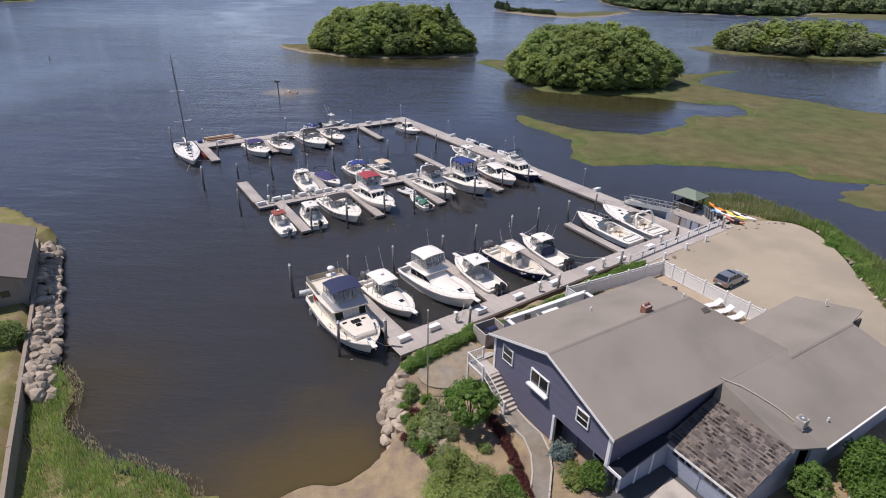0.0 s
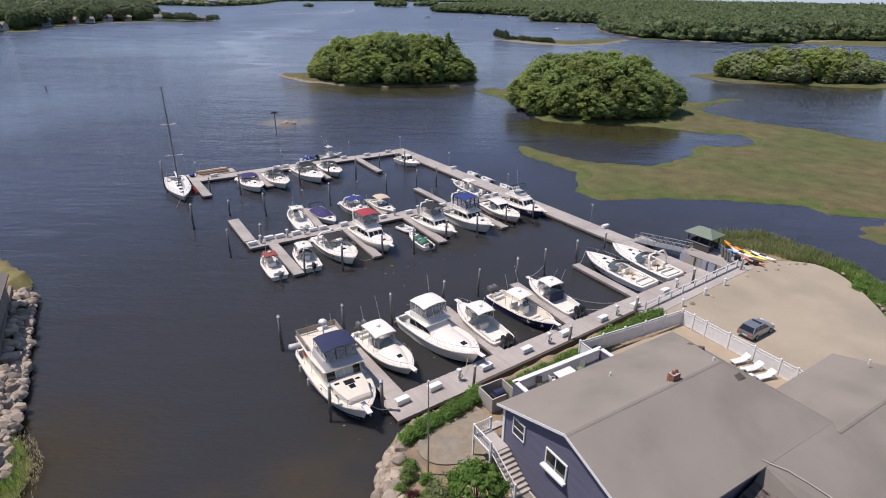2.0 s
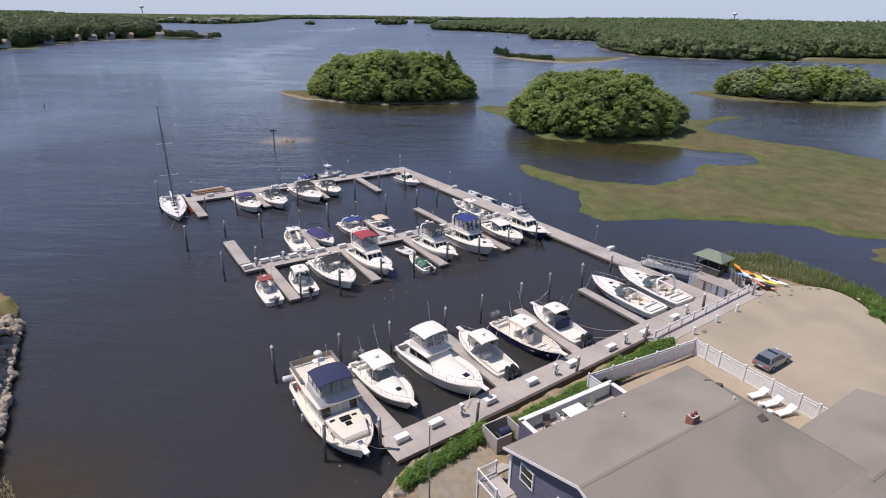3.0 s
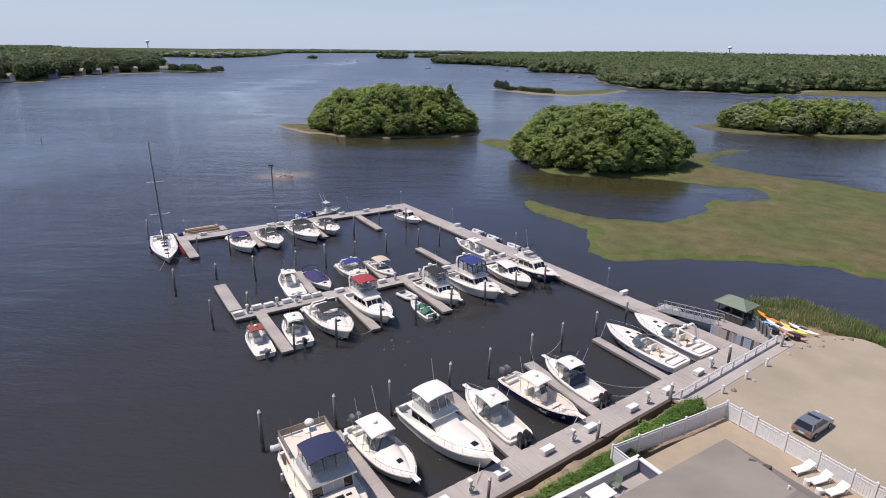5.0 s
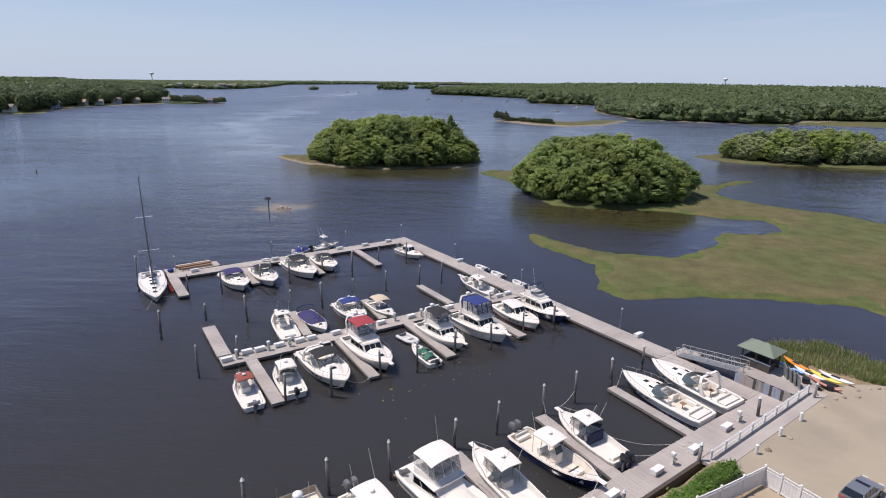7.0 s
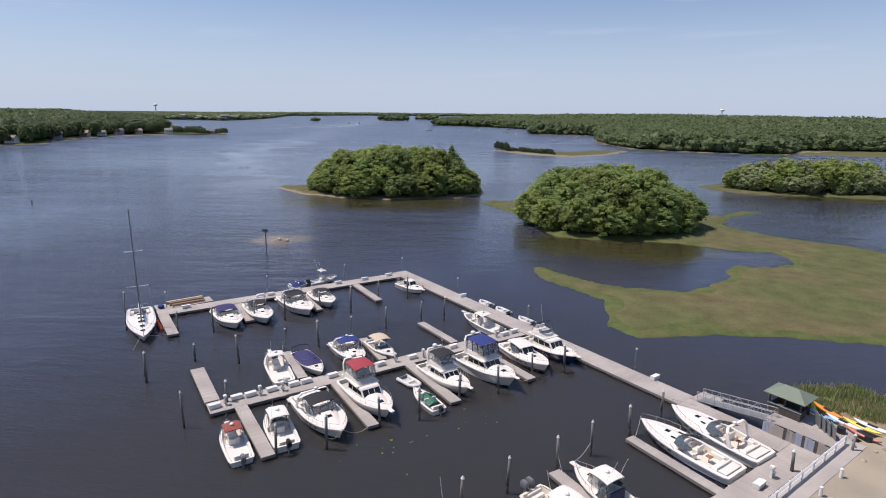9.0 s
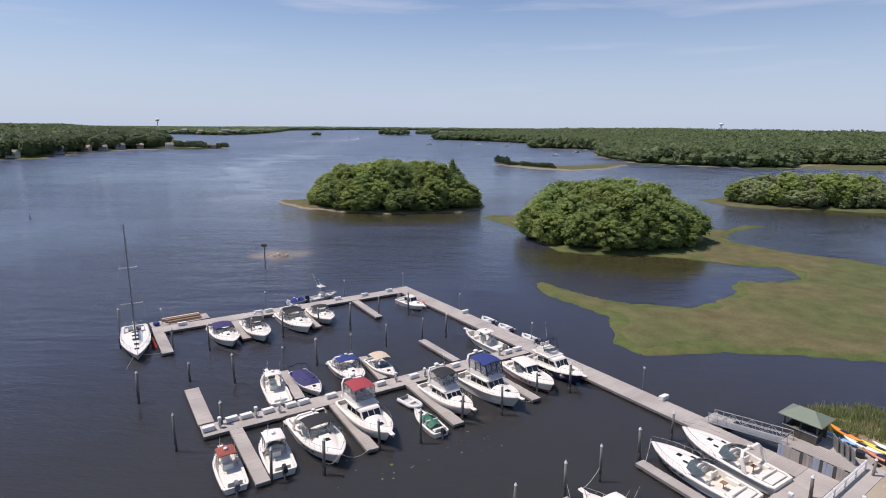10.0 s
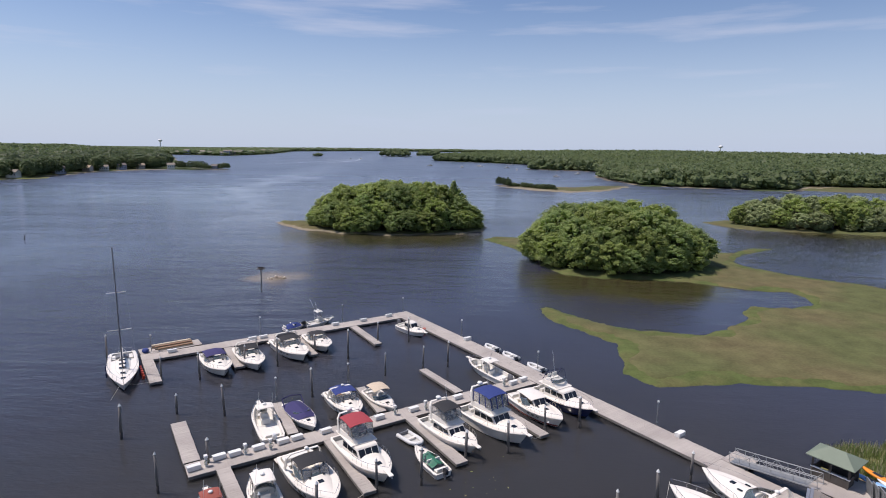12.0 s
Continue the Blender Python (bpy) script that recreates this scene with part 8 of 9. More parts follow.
rs = random.Random(21)
tones = (M["white_paint"], M["siding_pale"], M["concrete"], M["dun"], M["terrace"])
HOMES = [(-350, 480), (-353, 539), (-361, 593), (-357, 614), (-351, 635), (-342, 657), (-319, 679), (-268, 678)]
for k, (x, y) in enumerate(HOMES):
    far_house(x, y, rs.uniform(-0.7, 0.7) + 0.5, rs.uniform(6, 9), rs.uniform(5, 7), rs.choice((2.9, 3.3, 4.0)), tones[(k + k // 3) % 4], M[("roof", "old_roof", "terrace")[k % 3]])
COAST = [(-690, 1475), (-548, 1428), (-530, 1525), (-560, 1850), (-670, 2440), (-425, 2965), (180, 3165)]
for k in range(34):
    u = 6 * (k + rs.random()) / 34
    (x0, y0), (x1, y1) = COAST[int(u)], COAST[int(u) + 1]
    f = u - int(u)
    far_house(x0 + (x1 - x0) * f + rs.uniform(-14, 0), y0 + (y1 - y0) * f + rs.uniform(0, 14), rs.uniform(-0.4, 0.4), rs.uniform(10, 18), 8, rs.choice((4.0, 6.0, 8.0)), tones[k % 5], M["roof"], 3.0)


rs = random.Random(33)
LS = LEFT[1:11]
shade = ([], [])


def on_lawn(x, y):
    """The open ground between a house and the water."""
    return any((x - hx - 0.5 * s) ** 2 + (y - hy + 0.86 * s) ** 2 < 10 for hx, hy in HOMES for s in (0, 5, 9))


for k in range(230):
    i = min(int(k / 230 * 9), 8)
    f = rs.random()
    x, y = LS[i][0] + (LS[i + 1][0] - LS[i][0]) * f, LS[i][1] + (LS[i + 1][1] - LS[i][1]) * f
    h = rs.uniform(0.8, 1.3) if i < 7 else rs.uniform(0.3, 0.55) if i == 8 else rs.uniform(0.45, 0.8)
    x, y = x - rs.uniform(4, 34) * (i < 7), y + (rs.uniform(4, 24) if 5 <= i < 8 else rs.uniform(1, 9))
    if i == 8 and f > 0.88:
        h = 0.62
    if not on_lawn(x, y):
        shade[rs.choice((0, 1))].append((x, y, 0.8, rs.uniform(0, 6), h * (0.85 if i < 8 else 1.1), h))
for kind, items in zip(FARK, shade):
    grove("shade_trees", [(kind, *item) for item in items], "dark green shade trees among the shore houses")


def water_tower(x, y, h):
    th = thing("water_tower", Matrix.Translation((x, y, 0)), "pale water tower on the horizon", "water tower", "water towers")
    bm = bmesh.new()
    ball(bm, (0, 0, h), 9, 2, (1, 1, 0.6))
    part("tank", bm, M["white_paint"], th, smooth=True)
    bm = bmesh.new()
    tube(bm, [(0, 0, 0), (0, 0, h - 3)], 2.0, 10)
    part("stem", bm, M["white_paint"], th)


water_tower(1120, 2400, 44)
water_tower(-1240, 2500, 38)


def anchored(x, y, turn, L, mast):
    th = thing("anchored_boat", Matrix.Translation((x, y, 0)) @ Matrix.Rotation(turn, 4, "Z"), "small white boat at anchor far up the river", "boat", "anchored boats")
    beam, sheer, xs = boat_hull(th, L, L * 0.33, 0.9, 1.3, "gel", "gel", 0.35, 0.4)
    cabin(th, -L * 0.12, L * 0.25, L * 0.11, L * 0.10, 1.0, 1.9 if mast else 2.4, 0.6, windows=[("R", 0.1, 0.9, 0.4, 0.8), ("L", 0.1, 0.9, 0.4, 0.8)])
    if mast:
        rail(th, [(L * 0.08, 0, 1.2), (L * 0.08, 0, 12)], 0.07, "mast", "metal_grey")


for x, y, t, L, m in ((-28, 900, 0.3, 10, 0), (20, 860, 1.0, 9, 0), (48, 905, 2.5, 13, 0), (104, 1000, 0.4, 11, 1), (84, 850, 0.2, 9, 0), (90, 780, 1.4, 8, 0), (112, 620, 2.8, 8, 0), (150, 690, 0.5, 9, 1), (168, 670, 1.2, 8, 0), (-210, 1260, 1.3, 9, 0), (-330, 860, 0.8, 8, 0)):
    anchored(x, y, t, L, m)

# pale wake lines far up the river
for pts in (((-190, 1268), (-215, 1130), (-245, 985), (-272, 874)), ((-190, 1268), (-240, 1200), (-330, 1090), (-470, 1000)), ((-190, 1268), (-180, 1150), (-190, 1040), (-215, 960))):
    bm = bmesh.new()
    path = [Vector((x, y, 0.02)) for x, y in pts]
    loft(bm, [[p + Vector((-w, 0, 0)), p + Vector((w, 0, 0.03))] for p, w in zip(path, (1.0, 2.2, 3.2, 1.2))], ring_closed=False)
    tagged(part("wake", bm, M["foam"]), "faint pale wake line of a passing boat", "wake", kind="stuff")
anchored(-190, 1275, 1.3, 10, 0)

# channel posts
post = thing("perch_post", Matrix.Translation((-40, 138, 0)), "bare post with a small platform standing in the river", "post")
bm = bmesh.new()
tube(bm, [(0, 0, -2), (0.05, 0, 4.6)], 0.13, 8)
part("shaft", bm, M["pile"], post)
bm = bmesh.new()
box(bm, -0.75, 0.75, -0.55, 0.55, 4.6, 4.72)
box(bm, -0.6, 0.6, -0.06, 0.06, 4.72, 5.05)
part("platform", bm, M["hut_wall"], post)
ob = part("channel_marker", tube(bmesh.new(), [(0, 0, -1), (0, 0, 0.4), (0.05, 0, 1.5)], 0.2, 8, 0.14), M["pile"])
ob.matrix_world = Matrix.Translation((-130.6, 194.2, 0))
tagged(ob, "single dark marker pile far out in the river", "marker")


def boulder_meshes(n, seed):
    out = []
    for k in range(n):
        bm = bmesh.new()
        ball(bm, (0, 0, 0), 1, 2)
        for v in bm.verts:
            q = noise.noise(v.co * 1.3 + Vector((seed + k * 7.3, 0, 0)))
            v.co *= 1 + 0.3 * q
        cut = random.Random(seed * 31 + k)
        for _ in range(11):
            nrm = Vector((cut.gauss(0, 1), cut.gauss(0, 1), cut.gauss(0, 1))).normalized()
            lim = cut.uniform(0.58, 0.82)
            for v in bm.verts:
                over = v.co.dot(nrm) - lim
                if over > 0:
                    v.co -= nrm * over
        out.append(mesh_of("boulder", bm, M["stone"]))
    return out


BOULDERS = boulder_meshes(9, 2)


def rocks(group_parent, pts, size, rs, label="tan granite boulder"):
    for x, y, z in pts:
        o = new("boulder", rs.choice(BOULDERS))
        s = size * rs.uniform(0.65, 1.25)
        o.matrix_world = Matrix.Translation((x, y, z)) @ Euler((rs.uniform(-0.3, 0.3), rs.uniform(-0.3, 0.3), rs.uniform(0, 6.3))).to_matrix().to_4x4() @ Matrix.Diagonal((s, s * rs.uniform(0.7, 1.0), s * rs.uniform(0.55, 0.8), 1))
        o.parent = group_parent


rs = random.Random(4)
shoal = thing("rock_shoal", Matrix.Identity(4), "low brown rocks breaking the water near the post", "rocks")
rocks(shoal, [(-40.1 + rs.gauss(0, 1.0), 149.8 + rs.gauss(0, 1.1), rs.uniform(-0.2, 0.12)) for _ in range(22)], 0.45, rs)

# left bank: wall, boulders, lawn, boathouse
WALL = [(-45.4, 57.0), (-41.5, 50.6), (-37.3, 43.8), (-34.5, 38.9), (-32.1, 34.6), (-29.9, 30.8), (-27.6, 26.7), (-23.6, 19.8)]
BANK = [(-46.8, 61.0), (-44.9, 59.0), (-40.0, 51.0), (-35.9, 44.0), (-33.1, 39.5), (-31.2, 36.6), (-28.3, 34.6), (-26.5, 30.0), (-23.5, 28.0), (-19, 26.3), (-14, 25.0), (-11, 23.5), (-9, 15), (-20, 2), (-45, -5), (-75, 20), (-75, 75), (-55, 66)]


def bank_shape(px, py, d, z):
    w = np.full(px.shape, 1e9)
    for (x0, y0), (x1, y1) in zip(WALL, WALL[1:]):
        nx, ny = (y1 - y0), -(x1 - x0)
        ln = math.hypot(nx, ny)
        t = ((px - x0) * (x1 - x0) + (py - y0) * (y1 - y0)) / ((x1 - x0) ** 2 + (y1 - y0) ** 2)
        s = ((px - x0) * nx + (py - y0) * ny) / ln
        s = np.where((t >= -0.05) & (t <= 1.05), s, 1e9)
        w = np.where(np.abs(s) < np.abs(w), s, w)
    inland = (w > 0.5) & (w < 200) | (px < -46)
    low = np.clip(d / 4.0, 0, 1) * 0.7
    inland_z = np.where(inland, 1.75, low)
    return np.where(d > -0.3, inland_z - 0.05 + 0.04 * wobble(px, py, 1.5, 1.0), -0.8)


land("bank", BANK, 0.6, 1.7, M["grass"], "patchy green and straw coloured lawn behind the sea wall", "ground", edge=0.2, size=2.5, shape=bank_shape)
sea_wall = thing("sea_wall", Matrix.Identity(4), "low weathered timber sea wall along the lawn", "wall", kind="structure")
for (x0, y0), (x1, y1) in zip(WALL, WALL[1:]):
    d = Vector((x1 - x0, y1 - y0, 0))
    bm = bmesh.new()
    box(bm, 0.01, d.length - 0.01, -0.15, 0.15, -0.6, 1.95, 0.02)
    o = part("wall_segment", bm, M["timber"], sea_wall)
    o.matrix_world = Matrix.Translation((x0, y0, 0)) @ Matrix.Rotation(math.atan2(d.y, d.x), 4, "Z")
rev = thing("boulder_revetment", Matrix.Identity(4), "bank of stacked tan boulders in front of the sea wall", "boulders")
pts = []
for k in range(190):
    t = (k + rs.random()) / 190
    u = t * 4.7
    i = min(int(u), 4)
    (x0, y0), (x1, y1) = WALL[i], WALL[i + 1]
    f = u - i
    nx, ny = (y1 - y0), -(x1 - x0)
    ln = math.hypot(nx, ny)
    off = rs.choice((0.45, 1.0, 1.55)) + rs.uniform(-0.12, 0.12)
    pts.append((x0 + (x1 - x0) * f - nx / ln * off, y0 + (y1 - y0) * f - ny / ln * off, 1.7 - off * 0.75 + rs.uniform(-0.15, 0.15)))
rocks(rev, pts, 0.68, rs)

boathouse = thing("boathouse", Matrix.Translation((-38.0, 44.4, 1.6)) @ Matrix.Rotation(math.atan2(10.5, -5.9), 4, "Z"), "plain tan boathouse with a low brown grey roof", "boathouse")
bm = bmesh.new()
loft(bm, [[(x, 0, -0.5), (x, 5.4, -0.5), (x, 5.4, 2.7), (x, 2.7, 3.7), (x, 0, 2.7)] for x in (0, 11.5)])
part("wall", bm, M["dun"], boathouse, "dun block walls")
for p, q in (((0 - 0.45, 2.55), (2.7, 3.78)), ((5.85, 2.55), (2.7, 3.78))):
    bm = bmesh.new()
    loft(bm, [[(x, p[0], p[1]), (x, q[0], q[1]), (x, q[0], q[1] + 0.14), (x, p[0], p[1] + 0.14)] for x in (-0.5, 12.0)])
    part("roof", bm, M["old_roof"], boathouse)
bm = bmesh.new()
box(bm, -0.06, 0.02, 2.6, 3.7, -0.2, 1.9)
part("door", bm, M["rust_canvas"], boathouse, "dark red boarded door")
bm = bmesh.new()
box(bm, -0.05, 0.02, 1.2, 1.9, 1.0, 1.6)
part("window", bm, M["glass"], boathouse)


# ---- shrubs, hedges and grass ----
def shrub_mesh(seed, r, h, leaf, per, material, lobes=9):
    rs = np.random.RandomState(seed)
    cs, rr = [], []
    for k in range(lobes):
        a, q = rs.rand() * 6.28, math.sqrt(rs.rand()) * r * 0.62
        rad = r * (0.34 + 0.2 * rs.rand())
        cs.append((q * math.cos(a), q * math.sin(a), max(rad * 0.55, (h - rad) * rs.rand())))
        rr.append(rad)
    V, Fc = leaf_cloud(cs, rr, per, leaf, rs, squash=0.9)
    Vc, Fcore = blob_core(cs, rr, 0.9)
    me = bpy.data.meshes.new("foliage")
    me.from_pydata(V.tolist() + Vc.tolist(), [], Fc.tolist() + (Fcore + len(V)).tolist())
    me.materials.append(M[material])
    return me


def shrub(x, y, z, me, s, label, group="garden shrubs", name="shrub", stretch=1.0, category="shrub"):
    o = new(name, me)
    o.matrix_world = Matrix.Translation((x, y, z)) @ Matrix.Rotation(random.uniform(0, 6.3), 4, "Z") @ Matrix.Diagonal((s, s, s * stretch, 1))
    return tagged(o, label, category, group)


def round_mesh(seed, material, n=34):
    rs = np.random.RandomState(seed)
    d = rs.normal(size=(n, 3))
    d /= np.linalg.norm(d, axis=1, keepdims=True)
    d[:, 2] = np.abs(d[:, 2])
    cs = d * (0.62, 0.62, 0.68) + (0, 0, 0.42)
    V, Fc = leaf_cloud(cs.tolist(), [0.34] * n, 1050, 0.07, rs, up=0.4, squash=1.0, jitter=0.7)
    Vc, Fcore = blob_core([(0, 0, 0.5)], [1.25], 0.9)
    me = bpy.data.meshes.new("foliage")
    me.from_pydata(V.tolist() + Vc.tolist(), [], Fc.tolist() + (Fcore + len(V)).tolist())
    me.materials.append(M[material])
    return me


SH = {k: [shrub_mesh(60 + j * 9 + i, 1.0, 1.25, 0.09, 340, m, 12) for i in range(2)] for j, (k, m) in enumerate((("green", "hedge"), ("leaf", "leaf"), ("dark", "leaf_dark"), ("maroon", "maroon"), ("blue", "spruce_blue"), ("pale", "leaf_pale")))}


SH["round"] = [round_mesh(91, "hedge"), round_mesh(92, "hedge")]
SH["fine"] = [shrub_mesh(95 + i, 1.0, 1.25, 0.045, 950, "leaf", 14) for i in range(2)]
SH["ball"] = [round_mesh(93, "leaf_dark")]


def at_house(a, b):
    p = house_at(a, b)
    return p.x, p.y


rs = random.Random(12)
GREEN_HEDGE = "dense bright green clipped hedge bush beside the dock"
for k in range(13):                                                 # hedge by the patio
    t = k / 12
    x, y = at_house(-4.4 - 1.5 * t + rs.uniform(-0.1, 0.1), -4.6 + 7.0 * t)
    shrub(x, y, 1.85, rs.choice(SH["green"]), rs.uniform(0.85, 1.05), GREEN_HEDGE, "patio hedge", "hedge_bush", 0.9, "hedge")
for k in range(34):                                                 # hedge along the dock
    t = k / 33
    x, y = at_house(-5.0 - 2.0 * t + rs.uniform(-0.08, 0.08), 4.6 + 19.6 * t)
    shrub(x, y, 1.75, rs.choice(SH["green"]), rs.uniform(1.0, 1.18), GREEN_HEDGE, "dock hedge", "hedge_bush", 0.85, "hedge")
for k in range(26):                                                 # dark red barberry
    t = k / 25
    x, y = at_house(3.2 + 7.4 * t, -2.3 - 0.9 * t - 1.4 * t * t + rs.uniform(-0.12, 0.12))
    shrub(x, y, 1.9, rs.choice(SH["maroon"]), rs.uniform(0.36, 0.48), "low dark red barberry bush along the path", "barberry hedge", "barberry_bush", 0.9)
for a, b, kind, s, st in ((8.2, -0.25, "blue", 0.95, 1.1), (10.9, -0.1, "round", 1.05, 1.15), (9.6, -0.4, "leaf", 0.75, 0.9), (10.4, -1.3, "leaf", 0.8, 0.8), (9.3, -1.0, "pale", 0.5, 0.7), (7.9, -6.4, "fine", 1.7, 1.0), (6.6, -7.2, "fine", 1.6, 1.1),
                          (8.8, -7.6, "fine", 1.8, 1.0), (9.4, -5.2, "round", 0.9, 1.0), (8.6, -4.9, "round", 0.75, 1.1), (10.0, -6.0, "fine", 1.4, 0.9), (7.4, -8.6, "fine", 1.6, 1.0), (-1.4, -6.2, "dark", 0.75, 1.3), (1.2, -7.3, "dark", 0.7, 1.1), (0.0, -6.6, "maroon", 0.55, 0.9),
                          (3.2, -7.6, "green", 0.7, 1.2), (2.2, -6.2, "pale", 0.9, 1.0), (4.5, -6.6, "pale", 1.0, 0.8), (4.6, -7.8, "green", 0.6, 1.0), (0.8, -5.2, "pale", 0.9, 1.1), (1.8, -8.2, "maroon", 0.5, 0.8), (5.6, -7.4, "leaf", 0.7, 0.9),
                          (5.2, -4.2, "dark", 0.6, 1.0), (-0.6, -5.2, "green", 0.6, 1.2), (10.3, -4.6, "pale", 0.45, 0.7), (11.4, -2.8, "green", 0.5, 0.8), (1.4, -6.6, "leaf", 0.8, 0.9), (2.9, -6.9, "pale", 0.8, 1.0), (0.6, -6.0, "leaf", 0.65, 1.0), (3.8, -7.2, "maroon", 0.5, 0.9), (-0.8, -7.0, "green", 0.5, 1.0), (5.4, -6.0, "leaf", 0.8, 0.7), (6.6, -5.4, "pale", 0.5, 0.6), (7.6, -3.6, "pale", 0.4, 0.6), (2.4, -8.0, "dark", 0.6, 1.1), (0.4, -7.6, "green", 0.55, 1.1), (-2.2, -5.6, "green", 0.7, 0.9)):
    x, y = at_house(a, b)
    shrub(x, y, 1.85, rs.choice(SH[kind]), s, {"blue": "pale blue spruce bush beside the path", "round": "clipped round bright green bush in the garden", "green": "round bright green bush in the garden", "leaf": "loose green shrub in the garden bed", "fine": "big spreading fine leaved green shrub", "dark": "dark green upright shrub near the rock wall", "maroon": "dark red leaved shrub in the bed", "pale": "grey green low shrub in the bed"}[kind], stretch=st)
GT = tree_meshes(77, 3.6, 2.3, low=0.34, leaf=0.1, per=150, material="hedge", squash=0.8)
x, y = at_house(3.1, -4.0)
plant("tree", x, y, 1.8, GT, 0.3, (0.74, 1.0), "small green garden tree beside the outside stair", "tree", "")
for a, b, w in ((1.5, -5.6, 0.8), (2.3, -5.5, 0.75), (3.1, -5.4, 0.7)):
    x, y = at_house(a, b)
    shrub(x, y, 1.85, SH["pale"][0], w, "loose grey green shrub in the garden bed", stretch=1.3)
ARB = tree_meshes(78, 4.0, 1.35, low=0.05, leaf=0.075, per=420, material="hedge")
for a, b, w, h in ((18.2, 9.6, 0.8, 0.8), (19.0, 8.7, 0.7, 0.6)):
    x, y = at_house(a, b)
    plant("tree", x, y, 1.8, ARB, a, (w, h), "dense bright green arborvitae beside the garage", "tree", "arborvitae")
for a, b, w, st in ((18.9, 14.9, 1.5, 1.35), (19.6, 13.4, 1.6, 1.3), (20.6, 12.0, 1.5, 1.2), (21.6, 13.6, 1.6, 1.1)):
    x, y = at_house(a, b)
    shrub(x, y, 1.8, SH["round"][0], w, "big dense bright green clipped bush beside the garage", "garage bushes", "hedge_bush", st, "hedge")
shrub(-35.6, 38.2, 1.55, SH["ball"][0], 1.5, "dark round shrub on the lawn inside the sea wall", "bank shrubs", stretch=0.95)
shrub(-39.8, 39.6, 1.6, SH["dark"][0], 1.5, "dark round shrub on the lawn", "bank shrubs", stretch=0.95)
shrub(-42.0, 38.0, 1.6, SH["dark"][1], 1.7, "dark round shrub beside the boathouse", "bank shrubs")


def blades(name, spots, height, width, material, label, seed, lean=0.35):
    """Upright grass blades as one mesh."""
    rs = np.random.RandomState(seed)
    P = np.array(spots)
    n = len(P)
    a = rs.uniform(0, 6.28, n)
    h = height * rs.uniform(0.6, 1.2, n)
    l = h * lean * rs.uniform(-1, 1, n)
    b = rs.uniform(0, 6.28, n)
    w = width * rs.uniform(0.7, 1.4, n)
    dx, dy = np.cos(a) * w, np.sin(a) * w
    tip = np.stack([P[:, 0] + l * np.cos(b), P[:, 1] + l * np.sin(b), P[:, 2] + h], 1)
    mid = P + (tip - P) * (0.55, 0.55, 0.6)
    V = np.stack([P - np.stack([dx, dy, 0 * dx], 1), P + np.stack([dx, dy, 0 * dx], 1), mid + np.stack([dx, dy, 0 * dx], 1) * 0.8, tip, mid - np.stack([dx, dy, 0 * dx], 1) * 0.8], 1).reshape(-1, 3)
    Fq = np.arange(5 * n).reshape(-1, 5)
    ob = new(name, fast_mesh(name, V, Fq, M[material]))
    return tagged(ob, label, "grass", kind="stuff")


def scatter(poly, n, z, seed, inside=0.0, most=None):
    rs = np.random.RandomState(seed)
    q = np.array(poly, float)
    x, y = rs.uniform(q[:, 0].min(), q[:, 0].max(), n), rs.uniform(q[:, 1].min(), q[:, 1].max(), n)
    d = inside_distance(x, y, poly)
    k = d > inside
    if most:
        k &= d < most
    clump = wobble(x, y, 0.8, 1.0, 1.0)
    k &= rs.uniform(-1.6, 1.0, n) < clump
    return np.stack([x[k], y[k], np.full(k.sum(), z)], 1)


REEDS = [tuple(dock(*p)[:2]) for p in ((63.6, 8.5), (64.0, 5.6), (66, 4.4), (69.5, 6.8), (73.5, 8.2), (77.5, 10.2), (80, 9.2), (85.5, 4.8), (90.3, -2), (96, -7), (104, -6.5), (104, -2), (92, 3), (86.5, 8.0), (80, 12.6), (73.5, 14.6), (67.5, 14.6))]
land("reed_bank", [(x, y) for x, y in REEDS], 0.8, 1.25, M["reed_ground"], "green matted reed bank", "ground", ramp=3.0, edge=0.3, size=2.5, rough=0.12)
blades("reeds", scatter(REEDS, 120000, 1.0, 1), 0.85, 0.03, "reed", "tall reeds with straw heads at the edge of the lot", 1)
blades("reed_heads", scatter(REEDS, 14000, 1.15, 12), 0.85, 0.03, "straw", "dry straw coloured heads among the reeds", 12)
blades("green_rushes", scatter([tuple(dock(*p)[:2]) for p in ((77.5, 9.6), (80.2, 8.4), (85.5, 3.9), (90.3, -3), (96, -8), (104, -8), (104, -4), (91, 1.5), (86, 7), (79, 12.6))], 30000, 1.3, 2), 1.0, 0.04, "reed_green", "dense green growth along the sandy lot", 2)
for k in range(46):                                                 # leafy edge of the lot
    t = k / 45
    p = dock(80.5 + 15 * t + rs.uniform(-0.5, 0.5), 9.4 - 17.6 * t + rs.uniform(-0.2, 1.6), 1.4)
    shrub(p.x, p.y, p.z, rs.choice(SH["green"] + SH["leaf"][:1]), rs.uniform(0.7, 1.15), "leafy green bush at the edge of the sandy lot", "lot edge bushes", stretch=0.75)
SEDGE = [(-33.0, 37.2), (-30.4, 36.4), (-28.2, 34.3), (-26.4, 30.2), (-23.6, 28.2), (-19.0, 26.6), (-15.5, 25.3), (-14.0, 22.0), (-22, 17), (-27, 27), (-32, 34.5)]
blades("sedge", scatter(SEDGE, 80000, 0.45, 3, 0.2), 0.55, 0.02, "reed_green", "bright green sedge on the muddy bank", 3)
blades("beach_grass", scatter(SEDGE, 30000, 0.32, 5, -0.6, 0.6), 0.28, 0.035, "straw", "straw coloured wrack and grass at the water edge", 5)
blades("dry_sedge", scatter(SEDGE, 14000, 0.45, 9, 0.3), 0.5, 0.022, "straw", "dry straw coloured stems among the sedge", 9)
